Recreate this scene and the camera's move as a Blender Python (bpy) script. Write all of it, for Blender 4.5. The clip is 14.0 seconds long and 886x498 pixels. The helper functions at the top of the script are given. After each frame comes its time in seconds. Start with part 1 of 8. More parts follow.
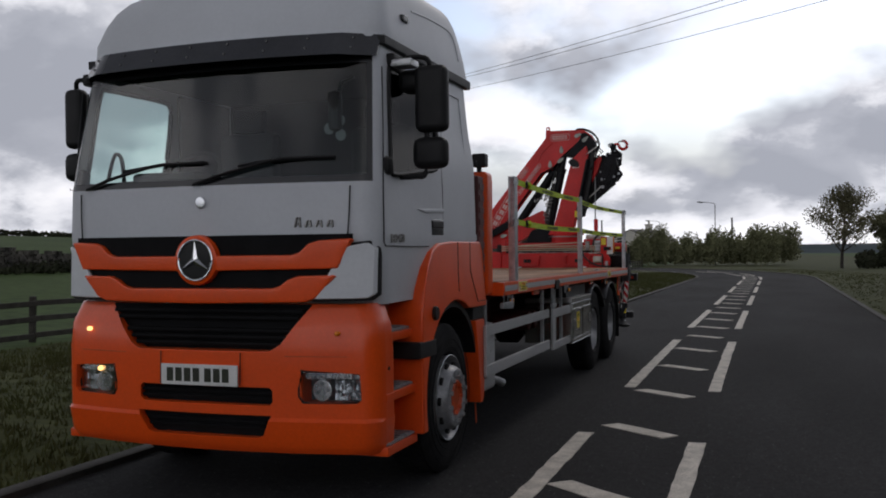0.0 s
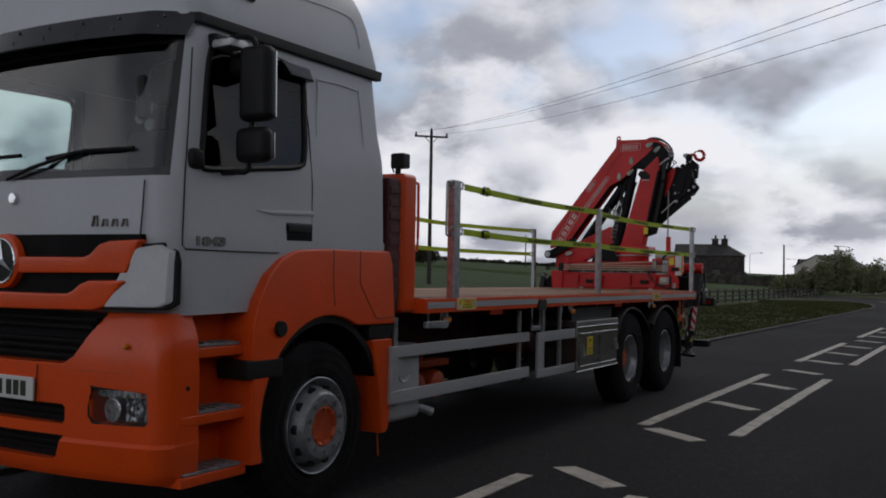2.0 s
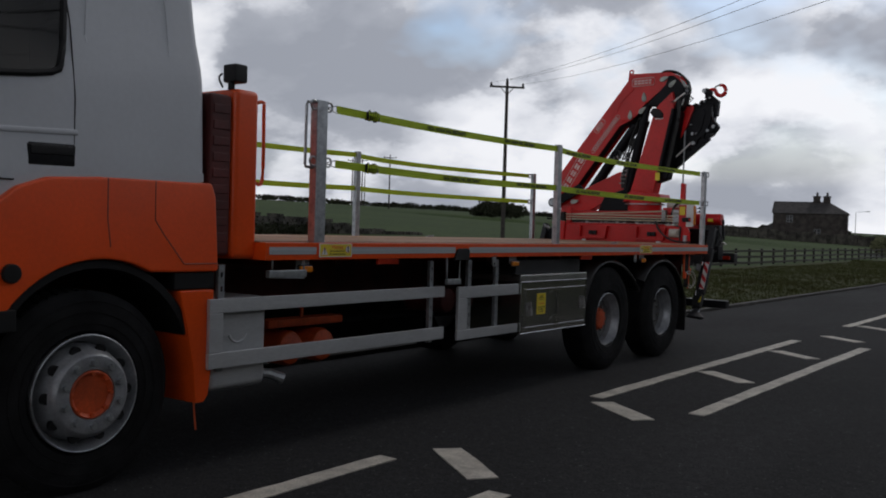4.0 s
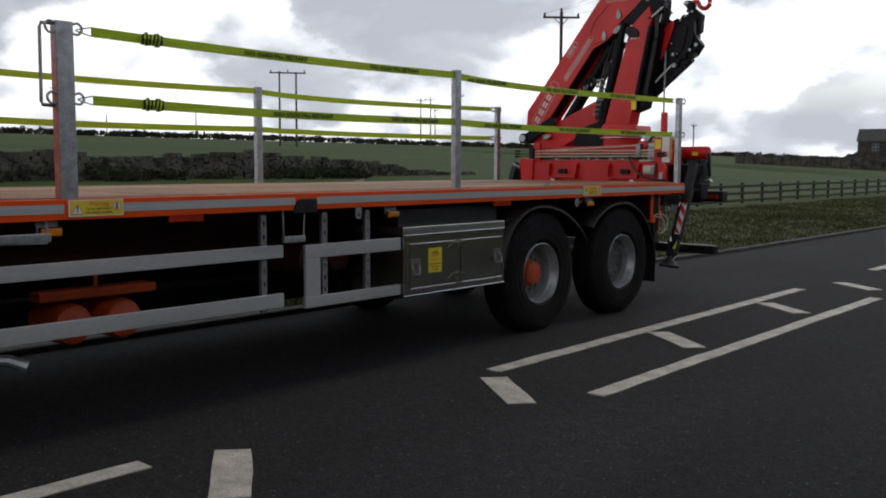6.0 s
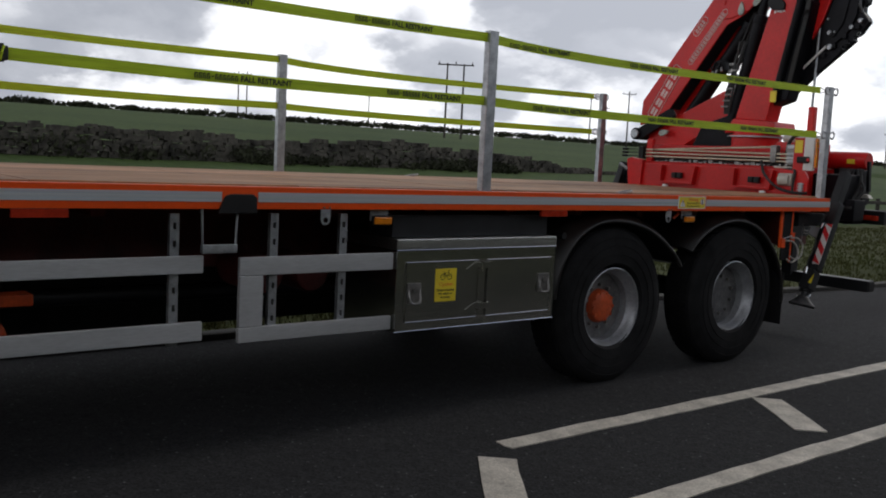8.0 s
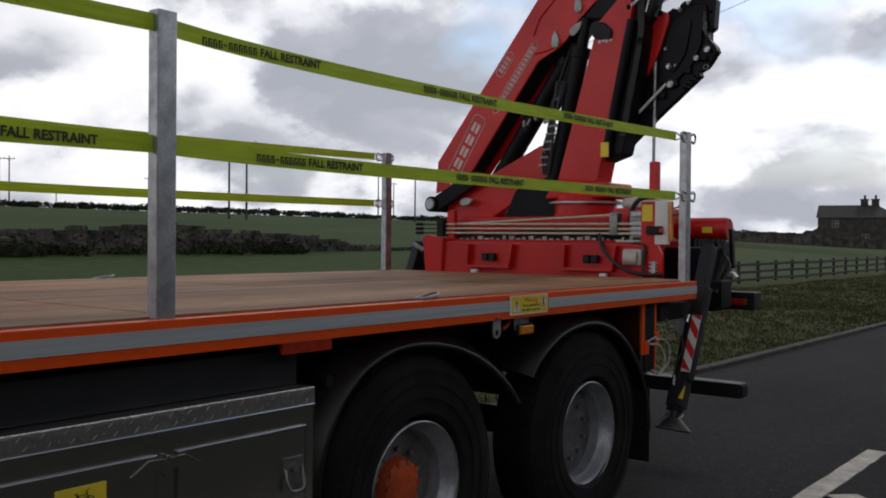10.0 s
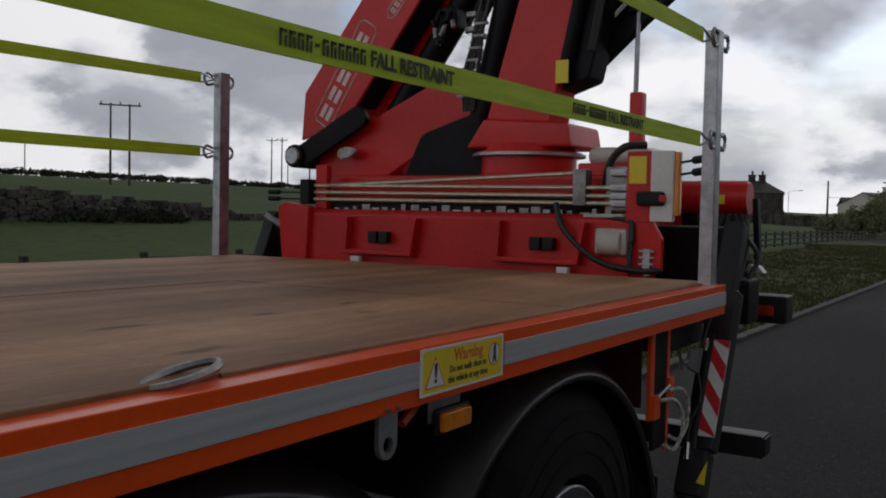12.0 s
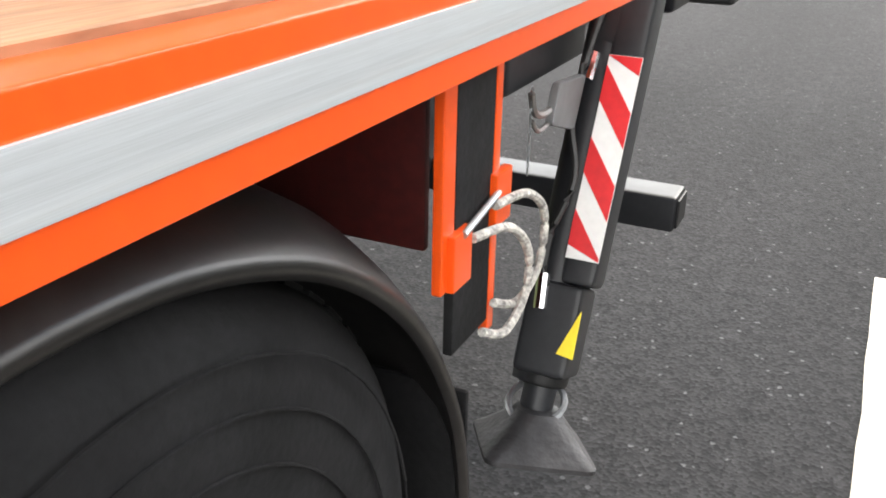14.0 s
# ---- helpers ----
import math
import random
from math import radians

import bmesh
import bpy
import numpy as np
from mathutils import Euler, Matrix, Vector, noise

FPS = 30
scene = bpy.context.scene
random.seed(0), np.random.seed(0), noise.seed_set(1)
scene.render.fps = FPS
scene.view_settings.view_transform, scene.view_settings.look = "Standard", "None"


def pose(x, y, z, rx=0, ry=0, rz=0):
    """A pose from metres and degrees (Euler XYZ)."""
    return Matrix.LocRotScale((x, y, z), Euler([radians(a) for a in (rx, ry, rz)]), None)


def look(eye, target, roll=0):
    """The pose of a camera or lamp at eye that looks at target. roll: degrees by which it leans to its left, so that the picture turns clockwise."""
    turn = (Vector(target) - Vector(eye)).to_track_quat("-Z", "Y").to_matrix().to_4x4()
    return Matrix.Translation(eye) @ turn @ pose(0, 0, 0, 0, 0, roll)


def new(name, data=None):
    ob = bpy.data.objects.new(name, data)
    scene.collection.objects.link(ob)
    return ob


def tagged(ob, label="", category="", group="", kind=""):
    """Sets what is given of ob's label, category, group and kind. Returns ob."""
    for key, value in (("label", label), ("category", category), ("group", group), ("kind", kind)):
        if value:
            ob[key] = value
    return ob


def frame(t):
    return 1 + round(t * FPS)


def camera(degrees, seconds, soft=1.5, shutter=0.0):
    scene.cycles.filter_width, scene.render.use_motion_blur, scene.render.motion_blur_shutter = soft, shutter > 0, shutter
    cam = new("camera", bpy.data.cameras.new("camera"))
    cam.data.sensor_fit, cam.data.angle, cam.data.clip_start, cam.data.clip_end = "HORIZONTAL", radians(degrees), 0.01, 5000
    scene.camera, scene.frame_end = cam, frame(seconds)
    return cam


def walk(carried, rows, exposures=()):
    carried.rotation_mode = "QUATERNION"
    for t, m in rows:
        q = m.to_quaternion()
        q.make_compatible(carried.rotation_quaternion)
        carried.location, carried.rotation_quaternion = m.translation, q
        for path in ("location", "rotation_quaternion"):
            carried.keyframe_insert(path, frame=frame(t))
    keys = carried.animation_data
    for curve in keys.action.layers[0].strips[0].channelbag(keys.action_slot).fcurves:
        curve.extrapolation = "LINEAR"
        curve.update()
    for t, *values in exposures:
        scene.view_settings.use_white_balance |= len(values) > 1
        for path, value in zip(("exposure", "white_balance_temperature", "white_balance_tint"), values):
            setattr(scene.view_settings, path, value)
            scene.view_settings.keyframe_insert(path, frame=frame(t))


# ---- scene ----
cam = camera(51.3, 14.0, 1.9)
PATH = [
    (0, (1.933, -4.651, 1.473), (1.282, -2.76, 1.486), -0.5),
    (0.5, (2.336, -4.308, 1.461), (1.577, -2.458, 1.516), -0.4),
    (1, (2.722, -3.959, 1.467), (1.808, -2.189, 1.644), 0.2),
    (1.5, (3.043, -3.558, 1.449), (2.059, -1.821, 1.559), 0.9),
    (2, (3.369, -3.126, 1.423), (2.364, -1.399, 1.478), 1.0),
    (2.5, (3.613, -2.676, 1.383), (2.57, -0.97, 1.386), 1.1),
    (3, (3.732, -2.218, 1.382), (2.594, -0.573, 1.373), 0.5),
    (3.5, (3.881, -1.756, 1.381), (2.705, -0.139, 1.325), -0.4),
    (4, (3.979, -1.285, 1.365), (2.801, 0.331, 1.319), 1.7),
    (4.2, (3.99, -1.09, 1.374), (2.815, 0.526, 1.281), 1.6),
    (6.3, (4.457, 0.881, 1.451), (3.108, 2.344, 1.258), 0.4),
    (6.5, (4.443, 1.062, 1.47), (3.057, 2.49, 1.275), 0.8),
    (7, (4.343, 1.556, 1.42), (2.831, 2.854, 1.254), 3.0),
    (7.2, (4.272, 1.755, 1.432), (2.702, 2.98, 1.24), 3.1),
    (9.3, (2.826, 3.702, 1.426), (1.451, 5.147, 1.283), 0.8),
    (9.5, (2.643, 3.894, 1.435), (1.318, 5.388, 1.322), 0.3),
    (10, (2.24, 4.349, 1.483), (0.994, 5.913, 1.463), 0.5),
    (10.5, (1.841, 4.83, 1.546), (0.645, 6.43, 1.635), 0.7),
    (11, (1.525, 5.311, 1.579), (0.362, 6.923, 1.794), 1.5),
    (11.5, (1.158, 5.768, 1.559), (0.09, 7.443, 1.785), 1.8),
    (12, (0.889, 6.275, 1.487), (-0.172, 7.968, 1.406), 1.2),
    (12.5, (0.636, 6.722, 1.432), (-0.359, 8.426, 1.106), 0.9),
    (13, (0.482, 7.159, 1.394), (-0.383, 8.886, 0.875), -0.0),
    (13.5, (0.42, 7.61, 1.382), (-0.438, 9.285, 0.703), 0.6),
    (14, (0.369, 8.072, 1.354), (-0.399, 9.742, 0.566), 1.3),
]
EXPOSURES = [(0, -0.05, 6450, 13), (1.5, -0.33, 6400, 13), (4.2, -0.2, 6350, 11), (6.3, 0.45, 6500, 10), (7.2, 0.3, 6450, 10), (9.5, 0.6, 6600, 12), (10, 0.13, 6500, 12), (10.5, -0.1, 6400, 12), (11.6, -0.7, 6350, 12), (12.1, 0.0, 6550, 12), (12.5, 1.2, 6700, 10), (13, 2.3, 6800, 10), (14, 3.35, 6950, 9)]
walk(cam, [(t, look(eye, target, roll)) for t, eye, target, roll in PATH], EXPOSURES)

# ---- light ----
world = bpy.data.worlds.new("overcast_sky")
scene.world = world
world.use_nodes = True
SUN_EL, SUN_AZ = 38.0, -6.0          # degrees; azimuth to the left of +y


def build_sky():
    nt = world.node_tree
    nt.nodes.clear()
    N, L = nt.nodes.new, nt.links.new
    out, bg = N("ShaderNodeOutputWorld"), N("ShaderNodeBackground")
    sky = N("ShaderNodeTexSky")
    sky.sky_type, sky.sun_disc = "NISHITA", False
    sky.sun_elevation, sky.sun_rotation = radians(SUN_EL), radians(-SUN_AZ)
    blue = N("ShaderNodeVectorMath"); blue.operation = "SCALE"; blue.inputs["Scale"].default_value = 0.10
    L(sky.outputs[0], blue.inputs[0])
    tc = N("ShaderNodeTexCoord")
    sep = N("ShaderNodeSeparateXYZ"); L(tc.outputs["Generated"], sep.inputs[0])
    zz = N("ShaderNodeMath"); zz.operation = "MAXIMUM"; zz.inputs[1].default_value = 0.0; L(sep.outputs["Z"], zz.inputs[0])
    za = N("ShaderNodeMath"); za.operation = "ADD"; za.inputs[1].default_value = 0.48; L(zz.outputs[0], za.inputs[0])
    px = N("ShaderNodeMath"); px.operation = "DIVIDE"; L(sep.outputs["X"], px.inputs[0]); L(za.outputs[0], px.inputs[1])
    py = N("ShaderNodeMath"); py.operation = "DIVIDE"; L(sep.outputs["Y"], py.inputs[0]); L(za.outputs[0], py.inputs[1])
    pl = N("ShaderNodeCombineXYZ"); L(px.outputs[0], pl.inputs[0]); L(py.outputs[0], pl.inputs[1])
    pl.inputs[2].default_value = 8.3
    def puffs(shift):
        """Thickness of the broken cloud: broad banks with billowing edges."""
        at = N("ShaderNodeVectorMath"); at.inputs[1].default_value = shift; L(pl.outputs[0], at.inputs[0])
        bank = N("ShaderNodeTexNoise"); bank.inputs["Scale"].default_value = 2.3; bank.inputs["Detail"].default_value = 7; bank.inputs["Roughness"].default_value = 0.56
        L(at.outputs[0], bank.inputs["Vector"])
        wob = N("ShaderNodeVectorMath"); wob.operation = "MULTIPLY_ADD"; wob.inputs[1].default_value = (0.5, 0.5, 0.5)
        L(bank.outputs["Color"], wob.inputs[0]); L(at.outputs[0], wob.inputs[2])
        ball = N("ShaderNodeTexVoronoi"); ball.voronoi_dimensions, ball.feature = "2D", "SMOOTH_F1"; ball.inputs["Scale"].default_value = 4.2; ball.inputs["Smoothness"].default_value = 0.6
        ball.inputs["Detail"].default_value = 1.0; ball.inputs["Roughness"].default_value = 0.45
        L(wob.outputs[0], ball.inputs["Vector"])
        low = N("ShaderNodeMath"); low.operation = "MULTIPLY_ADD"; low.inputs[1].default_value = -0.30; L(ball.outputs["Distance"], low.inputs[0]); L(bank.outputs["Fac"], low.inputs[2])
        return low
    here, sunward = puffs((0.0, 0.0, 0.0)), puffs((0.0, -0.10, 0.0))
    edge = N("ShaderNodeMath"); edge.operation = "SUBTRACT"; L(sunward.outputs[0], edge.inputs[0]); L(here.outputs[0], edge.inputs[1])
    thick = N("ShaderNodeMath"); thick.operation = "MULTIPLY_ADD"; thick.inputs[1].default_value = 1.3; L(edge.outputs[0], thick.inputs[0]); L(here.outputs[0], thick.inputs[2])
    shade = N("ShaderNodeValToRGB"); L(thick.outputs[0], shade.inputs[0])
    e = shade.color_ramp.elements
    e[0].position, e[0].color = 0.17, (0.90, 0.905, 0.92, 1)
    e[1].position, e[1].color = 0.51, (0.34, 0.36, 0.405, 1)
    m = shade.color_ramp.elements.new(0.275); m.color = (0.74, 0.755, 0.79, 1)
    m = shade.color_ramp.elements.new(0.39); m.color = (0.41, 0.43, 0.475, 1)
    gaps = N("ShaderNodeTexNoise"); gaps.inputs["Scale"].default_value = 1.7; gaps.inputs["Detail"].default_value = 5
    off = N("ShaderNodeVectorMath"); off.inputs[1].default_value = (5.3, 1.9, 0.0); L(pl.outputs[0], off.inputs[0]); L(off.outputs[0], gaps.inputs["Vector"])
    gr = N("ShaderNodeMapRange"); gr.inputs["From Min"].default_value = 0.515; gr.inputs["From Max"].default_value = 0.59; L(gaps.outputs["Fac"], gr.inputs["Value"])
    high = N("ShaderNodeMapRange"); high.inputs["From Min"].default_value, high.inputs["From Max"].default_value = 0.05, 0.16; L(sep.outputs["Z"], high.inputs["Value"])
    gh = N("ShaderNodeMath"); gh.operation = "MULTIPLY"; L(gr.outputs[0], gh.inputs[0]); L(high.outputs[0], gh.inputs[1])
    ahead = N("ShaderNodeMapRange"); ahead.inputs["From Min"].default_value, ahead.inputs["From Max"].default_value = -0.1, 0.25; L(sep.outputs["Y"], ahead.inputs["Value"])
    gf = N("ShaderNodeMath"); gf.operation = "MULTIPLY"; L(gh.outputs[0], gf.inputs[0]); L(ahead.outputs[0], gf.inputs[1])
    mix = N("ShaderNodeMixRGB"); L(gf.outputs[0], mix.inputs[0]); L(shade.outputs[0], mix.inputs[1]); L(blue.outputs[0], mix.inputs[2])
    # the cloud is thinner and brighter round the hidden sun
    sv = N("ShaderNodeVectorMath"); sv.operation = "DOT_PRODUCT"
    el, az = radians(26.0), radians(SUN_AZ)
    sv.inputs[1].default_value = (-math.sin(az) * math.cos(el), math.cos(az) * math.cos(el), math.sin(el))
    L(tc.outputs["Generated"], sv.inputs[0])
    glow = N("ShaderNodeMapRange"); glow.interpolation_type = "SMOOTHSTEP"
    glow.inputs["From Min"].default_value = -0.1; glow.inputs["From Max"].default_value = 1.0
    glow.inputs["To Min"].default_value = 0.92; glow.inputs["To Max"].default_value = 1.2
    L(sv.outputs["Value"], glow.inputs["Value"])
    # the unseen sky on the other side is raised to light faces turned there
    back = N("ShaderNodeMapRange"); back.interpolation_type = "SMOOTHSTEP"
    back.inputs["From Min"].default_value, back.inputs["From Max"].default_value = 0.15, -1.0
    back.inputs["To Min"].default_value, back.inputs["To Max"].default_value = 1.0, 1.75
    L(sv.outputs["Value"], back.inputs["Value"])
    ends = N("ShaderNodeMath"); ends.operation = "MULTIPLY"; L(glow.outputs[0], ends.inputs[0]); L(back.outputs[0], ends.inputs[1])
    # cloud bases overhead are heavier than the sky low down
    deep = N("ShaderNodeMapRange"); deep.interpolation_type = "SMOOTHSTEP"
    deep.inputs["From Min"].default_value, deep.inputs["From Max"].default_value = 0.22, 0.75
    deep.inputs["To Min"].default_value, deep.inputs["To Max"].default_value = 1.0, 0.29
    L(sep.outputs["Z"], deep.inputs["Value"])
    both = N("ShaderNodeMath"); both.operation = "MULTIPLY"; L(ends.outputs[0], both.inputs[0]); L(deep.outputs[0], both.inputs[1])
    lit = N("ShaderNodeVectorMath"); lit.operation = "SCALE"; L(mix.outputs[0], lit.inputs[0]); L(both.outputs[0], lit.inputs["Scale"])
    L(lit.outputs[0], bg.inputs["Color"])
    bg.inputs["Strength"].default_value = 1.0
    L(bg.outputs[0], out.inputs[0])


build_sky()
sun = new("sun", bpy.data.lights.new("sun", "SUN"))
sun.data.energy, sun.data.angle, sun.data.color = 0.4, radians(14), (1.0, 0.96, 0.9)
_el, _az = radians(SUN_EL), radians(SUN_AZ)
sun.matrix_world = look((-math.sin(_az) * math.cos(_el) * 60, math.cos(_az) * math.cos(_el) * 60, math.sin(_el) * 60), (0, 0, 0))


# ---- materials ----
def mat(name, base, rough=0.5, metal=0.0, var=0.12, scale=6.0, fine=60.0, bump=0.0, coat=0.0, stretch=(1, 1, 1), second=None, spec=0.5, rvar=0.08, wear=0.35, bscale=None):
    """A surface with colour, gloss and relief that vary at a coarse and a fine scale."""
    m = bpy.data.materials.new(name)
    m.use_nodes = True
    nt = m.node_tree
    N, L = nt.nodes.new, nt.links.new
    b = nt.nodes["Principled BSDF"]
    b.inputs["Metallic"].default_value = metal
    b.inputs["Specular IOR Level"].default_value = spec
    if coat:
        b.inputs["Coat Weight"].default_value, b.inputs["Coat Roughness"].default_value = coat, 0.08
    tc = N("ShaderNodeTexCoord")
    mp = N("ShaderNodeMapping"); mp.inputs["Scale"].default_value = stretch
    L(tc.outputs["Object"], mp.inputs[0])
    n1 = N("ShaderNodeTexNoise"); n1.inputs["Scale"].default_value = scale; n1.inputs["Detail"].default_value = 5
    n2 = N("ShaderNodeTexNoise"); n2.inputs["Scale"].default_value = fine; n2.inputs["Detail"].default_value = 3
    L(mp.outputs[0], n1.inputs["Vector"]); L(mp.outputs[0], n2.inputs["Vector"])
    other = second or tuple(c * (1 - 2.2 * var) for c in base)
    ramp = N("ShaderNodeMapRange"); ramp.inputs["From Min"].default_value = 0.35; ramp.inputs["From Max"].default_value = 0.68
    L(n1.outputs["Fac"], ramp.inputs["Value"])
    mx = N("ShaderNodeMixRGB"); mx.inputs[1].default_value, mx.inputs[2].default_value = (*base, 1), (*other, 1)
    L(ramp.outputs[0], mx.inputs[0])
    f2 = N("ShaderNodeMapRange"); f2.inputs["To Min"].default_value, f2.inputs["To Max"].default_value = 1 - wear * var * 2, 1 + wear * var * 2
    f2.inputs["From Min"].default_value, f2.inputs["From Max"].default_value = 0.3, 0.7
    L(n2.outputs["Fac"], f2.inputs["Value"])
    sc = N("ShaderNodeVectorMath"); sc.operation = "SCALE"; L(mx.outputs[0], sc.inputs[0]); L(f2.outputs[0], sc.inputs["Scale"])
    L(sc.outputs[0], b.inputs["Base Color"])
    rr = N("ShaderNodeMapRange"); rr.inputs["To Min"].default_value, rr.inputs["To Max"].default_value = max(0.02, rough - rvar), min(1, rough + rvar)
    L(n1.outputs["Fac"], rr.inputs["Value"]); L(rr.outputs[0], b.inputs["Roughness"])
    if bump:
        bp = N("ShaderNodeBump"); bp.inputs["Strength"].default_value = bump; bp.inputs["Distance"].default_value = 0.01
        src = n2
        if bscale:
            src = N("ShaderNodeTexNoise"); src.inputs["Scale"].default_value = bscale; L(mp.outputs[0], src.inputs["Vector"])
        L(src.outputs["Fac"], bp.inputs["Height"]); L(bp.outputs[0], b.inputs["Normal"])
    return m


WHITE = mat("silver_white_paint", (0.57, 0.59, 0.625), 0.48, 0.0, 0.03, 1.6, 40, spec=0.3)
ORANGE = mat("orange_paint", (0.84, 0.088, 0.008), 0.32, 0.0, 0.06, 2.0, 50, coat=0.18, spec=0.4)
ORANGE_DULL = mat("orange_chassis_paint", (0.70, 0.10, 0.02), 0.5, 0.0, 0.2, 5, 60)
RED = mat("red_crane_paint", (0.62, 0.013, 0.012), 0.36, 0.0, 0.12, 2.2, 40, coat=0.06, spec=0.35)
MAROON = mat("dark_red_chassis_paint", (0.10, 0.012, 0.01), 0.55, 0.0, 0.25, 5, 60)
BLACK = mat("black_plastic", (0.010, 0.010, 0.011), 0.55, 0.0, 0.15, 8, 120, bump=0.06, spec=0.3)
GLOSS = mat("gloss_black", (0.012, 0.012, 0.014), 0.22, 0.0, 0.1, 4, 50)
RUBBER = mat("tyre_rubber", (0.013, 0.013, 0.014), 0.82, 0.0, 0.25, 7, 90, bump=0.12, spec=0.2)
STEEL_BLACK = mat("black_painted_steel", (0.018, 0.019, 0.022), 0.46, 0.0, 0.2, 5, 70, spec=0.35)
GALV = mat("galvanised_steel", (0.46, 0.48, 0.50), 0.42, 0.85, 0.16, 18, 120, rvar=0.12)
ALU = mat("brushed_aluminium", (0.60, 0.61, 0.62), 0.45, 0.55, 0.10, 6, 160, stretch=(1, 0.15, 1))
STAINLESS = mat("dulled_stainless", (0.54, 0.54, 0.50), 0.24, 1.0, 0.14, 2.6, 70, rvar=0.07, stretch=(1, 0.4, 1.5))
CHEQUER = mat("chequer_plate", (0.56, 0.56, 0.54), 0.34, 1.0, 0.1, 5, 80, bump=0.2)
CHROME = mat("chrome", (0.75, 0.76, 0.78), 0.10, 1.0, 0.04, 4, 60)
RIM = mat("silver_wheel_paint", (0.37, 0.38, 0.40), 0.40, 0.4, 0.16, 9, 70)
# Wheel silver darkened for dust and for the shade deep in the dish.
RIM_DARK = mat("shaded_dusty_wheel", (0.21, 0.21, 0.215), 0.6, 0.2, 0.3, 7, 60)
LAMP_SILVER = mat("silvered_lamp_bowl", (0.82, 0.83, 0.85), 0.26, 0.75, 0.2, 40, 120, bump=0.1)
SMOKED = mat("smoked_visor_plastic", (0.045, 0.047, 0.055), 0.22, 0.0, 0.12, 3, 60, spec=0.5)
# Cab silver made lighter: sky light on the corner vanes is in the colour.
VANE = mat("lightened_cab_paint", (0.72, 0.74, 0.77), 0.34, 0.0, 0.04, 2, 40, coat=0.1)
GRILLE = mat("matt_black_grille", (0.006, 0.006, 0.007), 0.65, 0.0, 0.15, 8, 90, spec=0.12)
NUT = mat("wheel_nut_steel", (0.30, 0.29, 0.28), 0.4, 0.8, 0.2, 20, 90)
TAPE = mat("silver_reflective_tape", (0.52, 0.55, 0.57), 0.36, 0.25, 0.10, 12, 260, bump=0.05, stretch=(1, 0.06, 5))
YELLOW = mat("yellow_sticker", (0.80, 0.62, 0.03), 0.45, 0.0, 0.05, 6, 90)
WEB = mat("lime_webbing", (0.50, 0.66, 0.015), 0.72, 0.0, 0.10, 5, 200, stretch=(1, 1, 12), bump=0.25)
INK = mat("black_ink", (0.03, 0.035, 0.02), 0.7)
INK_RED = mat("red_ink", (0.78, 0.16, 0.03), 0.6)
PLAIN_WHITE = mat("white_plastic", (0.74, 0.74, 0.72), 0.45, 0.0, 0.05, 6, 80)
STRIPE_RED = mat("red_reflective_stripe", (0.65, 0.02, 0.025), 0.4)
AMBER = mat("amber_lens", (0.85, 0.26, 0.01), 0.22, 0.0, 0.12, 25, 160, coat=0.5)
RED_LENS = mat("red_lens", (0.45, 0.03, 0.01), 0.22, 0.0, 0.15, 25, 160, coat=0.5)
INTERIOR = mat("dark_cab_interior", (0.020, 0.021, 0.024), 0.8, 0.0, 0.08, 3, 12)
SEAT = mat("grey_seat_cloth", (0.028, 0.029, 0.034), 0.9, 0.0, 0.12, 5, 20)
GUARD = mat("scuffed_black_mudguard", (0.017, 0.0155, 0.015), 0.36, 0.0, 0.4, 3, 40, bump=0.03, spec=0.45)
FOOT = mat("dusty_black_casting", (0.035, 0.034, 0.037), 0.6, 0.0, 0.35, 14, 90, bump=0.2)
CRANE_BLACK = mat("blue_black_crane_paint", (0.006, 0.006, 0.009), 0.45, 0.0, 0.3, 6, 70, spec=0.16)
CAP_GREY = mat("pale_grey_green_casting", (0.42, 0.45, 0.40), 0.45, 0.15, 0.16, 14, 90, bump=0.06)
HOSE = mat("black_hose", (0.018, 0.018, 0.018), 0.5)
ROPE = mat("white_rope", (0.62, 0.60, 0.55), 0.8, 0.0, 0.3, 90, 200, bump=0.5, second=(0.20, 0.19, 0.18))
LABEL_CREAM = mat("pale_lettering", (0.78, 0.62, 0.58), 0.5)
GREY_DUCT = mat("grey_step_grating", (0.34, 0.35, 0.36), 0.55, 0.4, 0.2, 30, 200, bump=0.3)
CREAM_BOX = mat("cream_reservoir_plastic", (0.55, 0.52, 0.46), 0.4, 0.0, 0.1, 8, 60)
BRASS = mat("zinc_plated_rod", (0.62, 0.56, 0.42), 0.35, 0.8, 0.1, 30, 90)


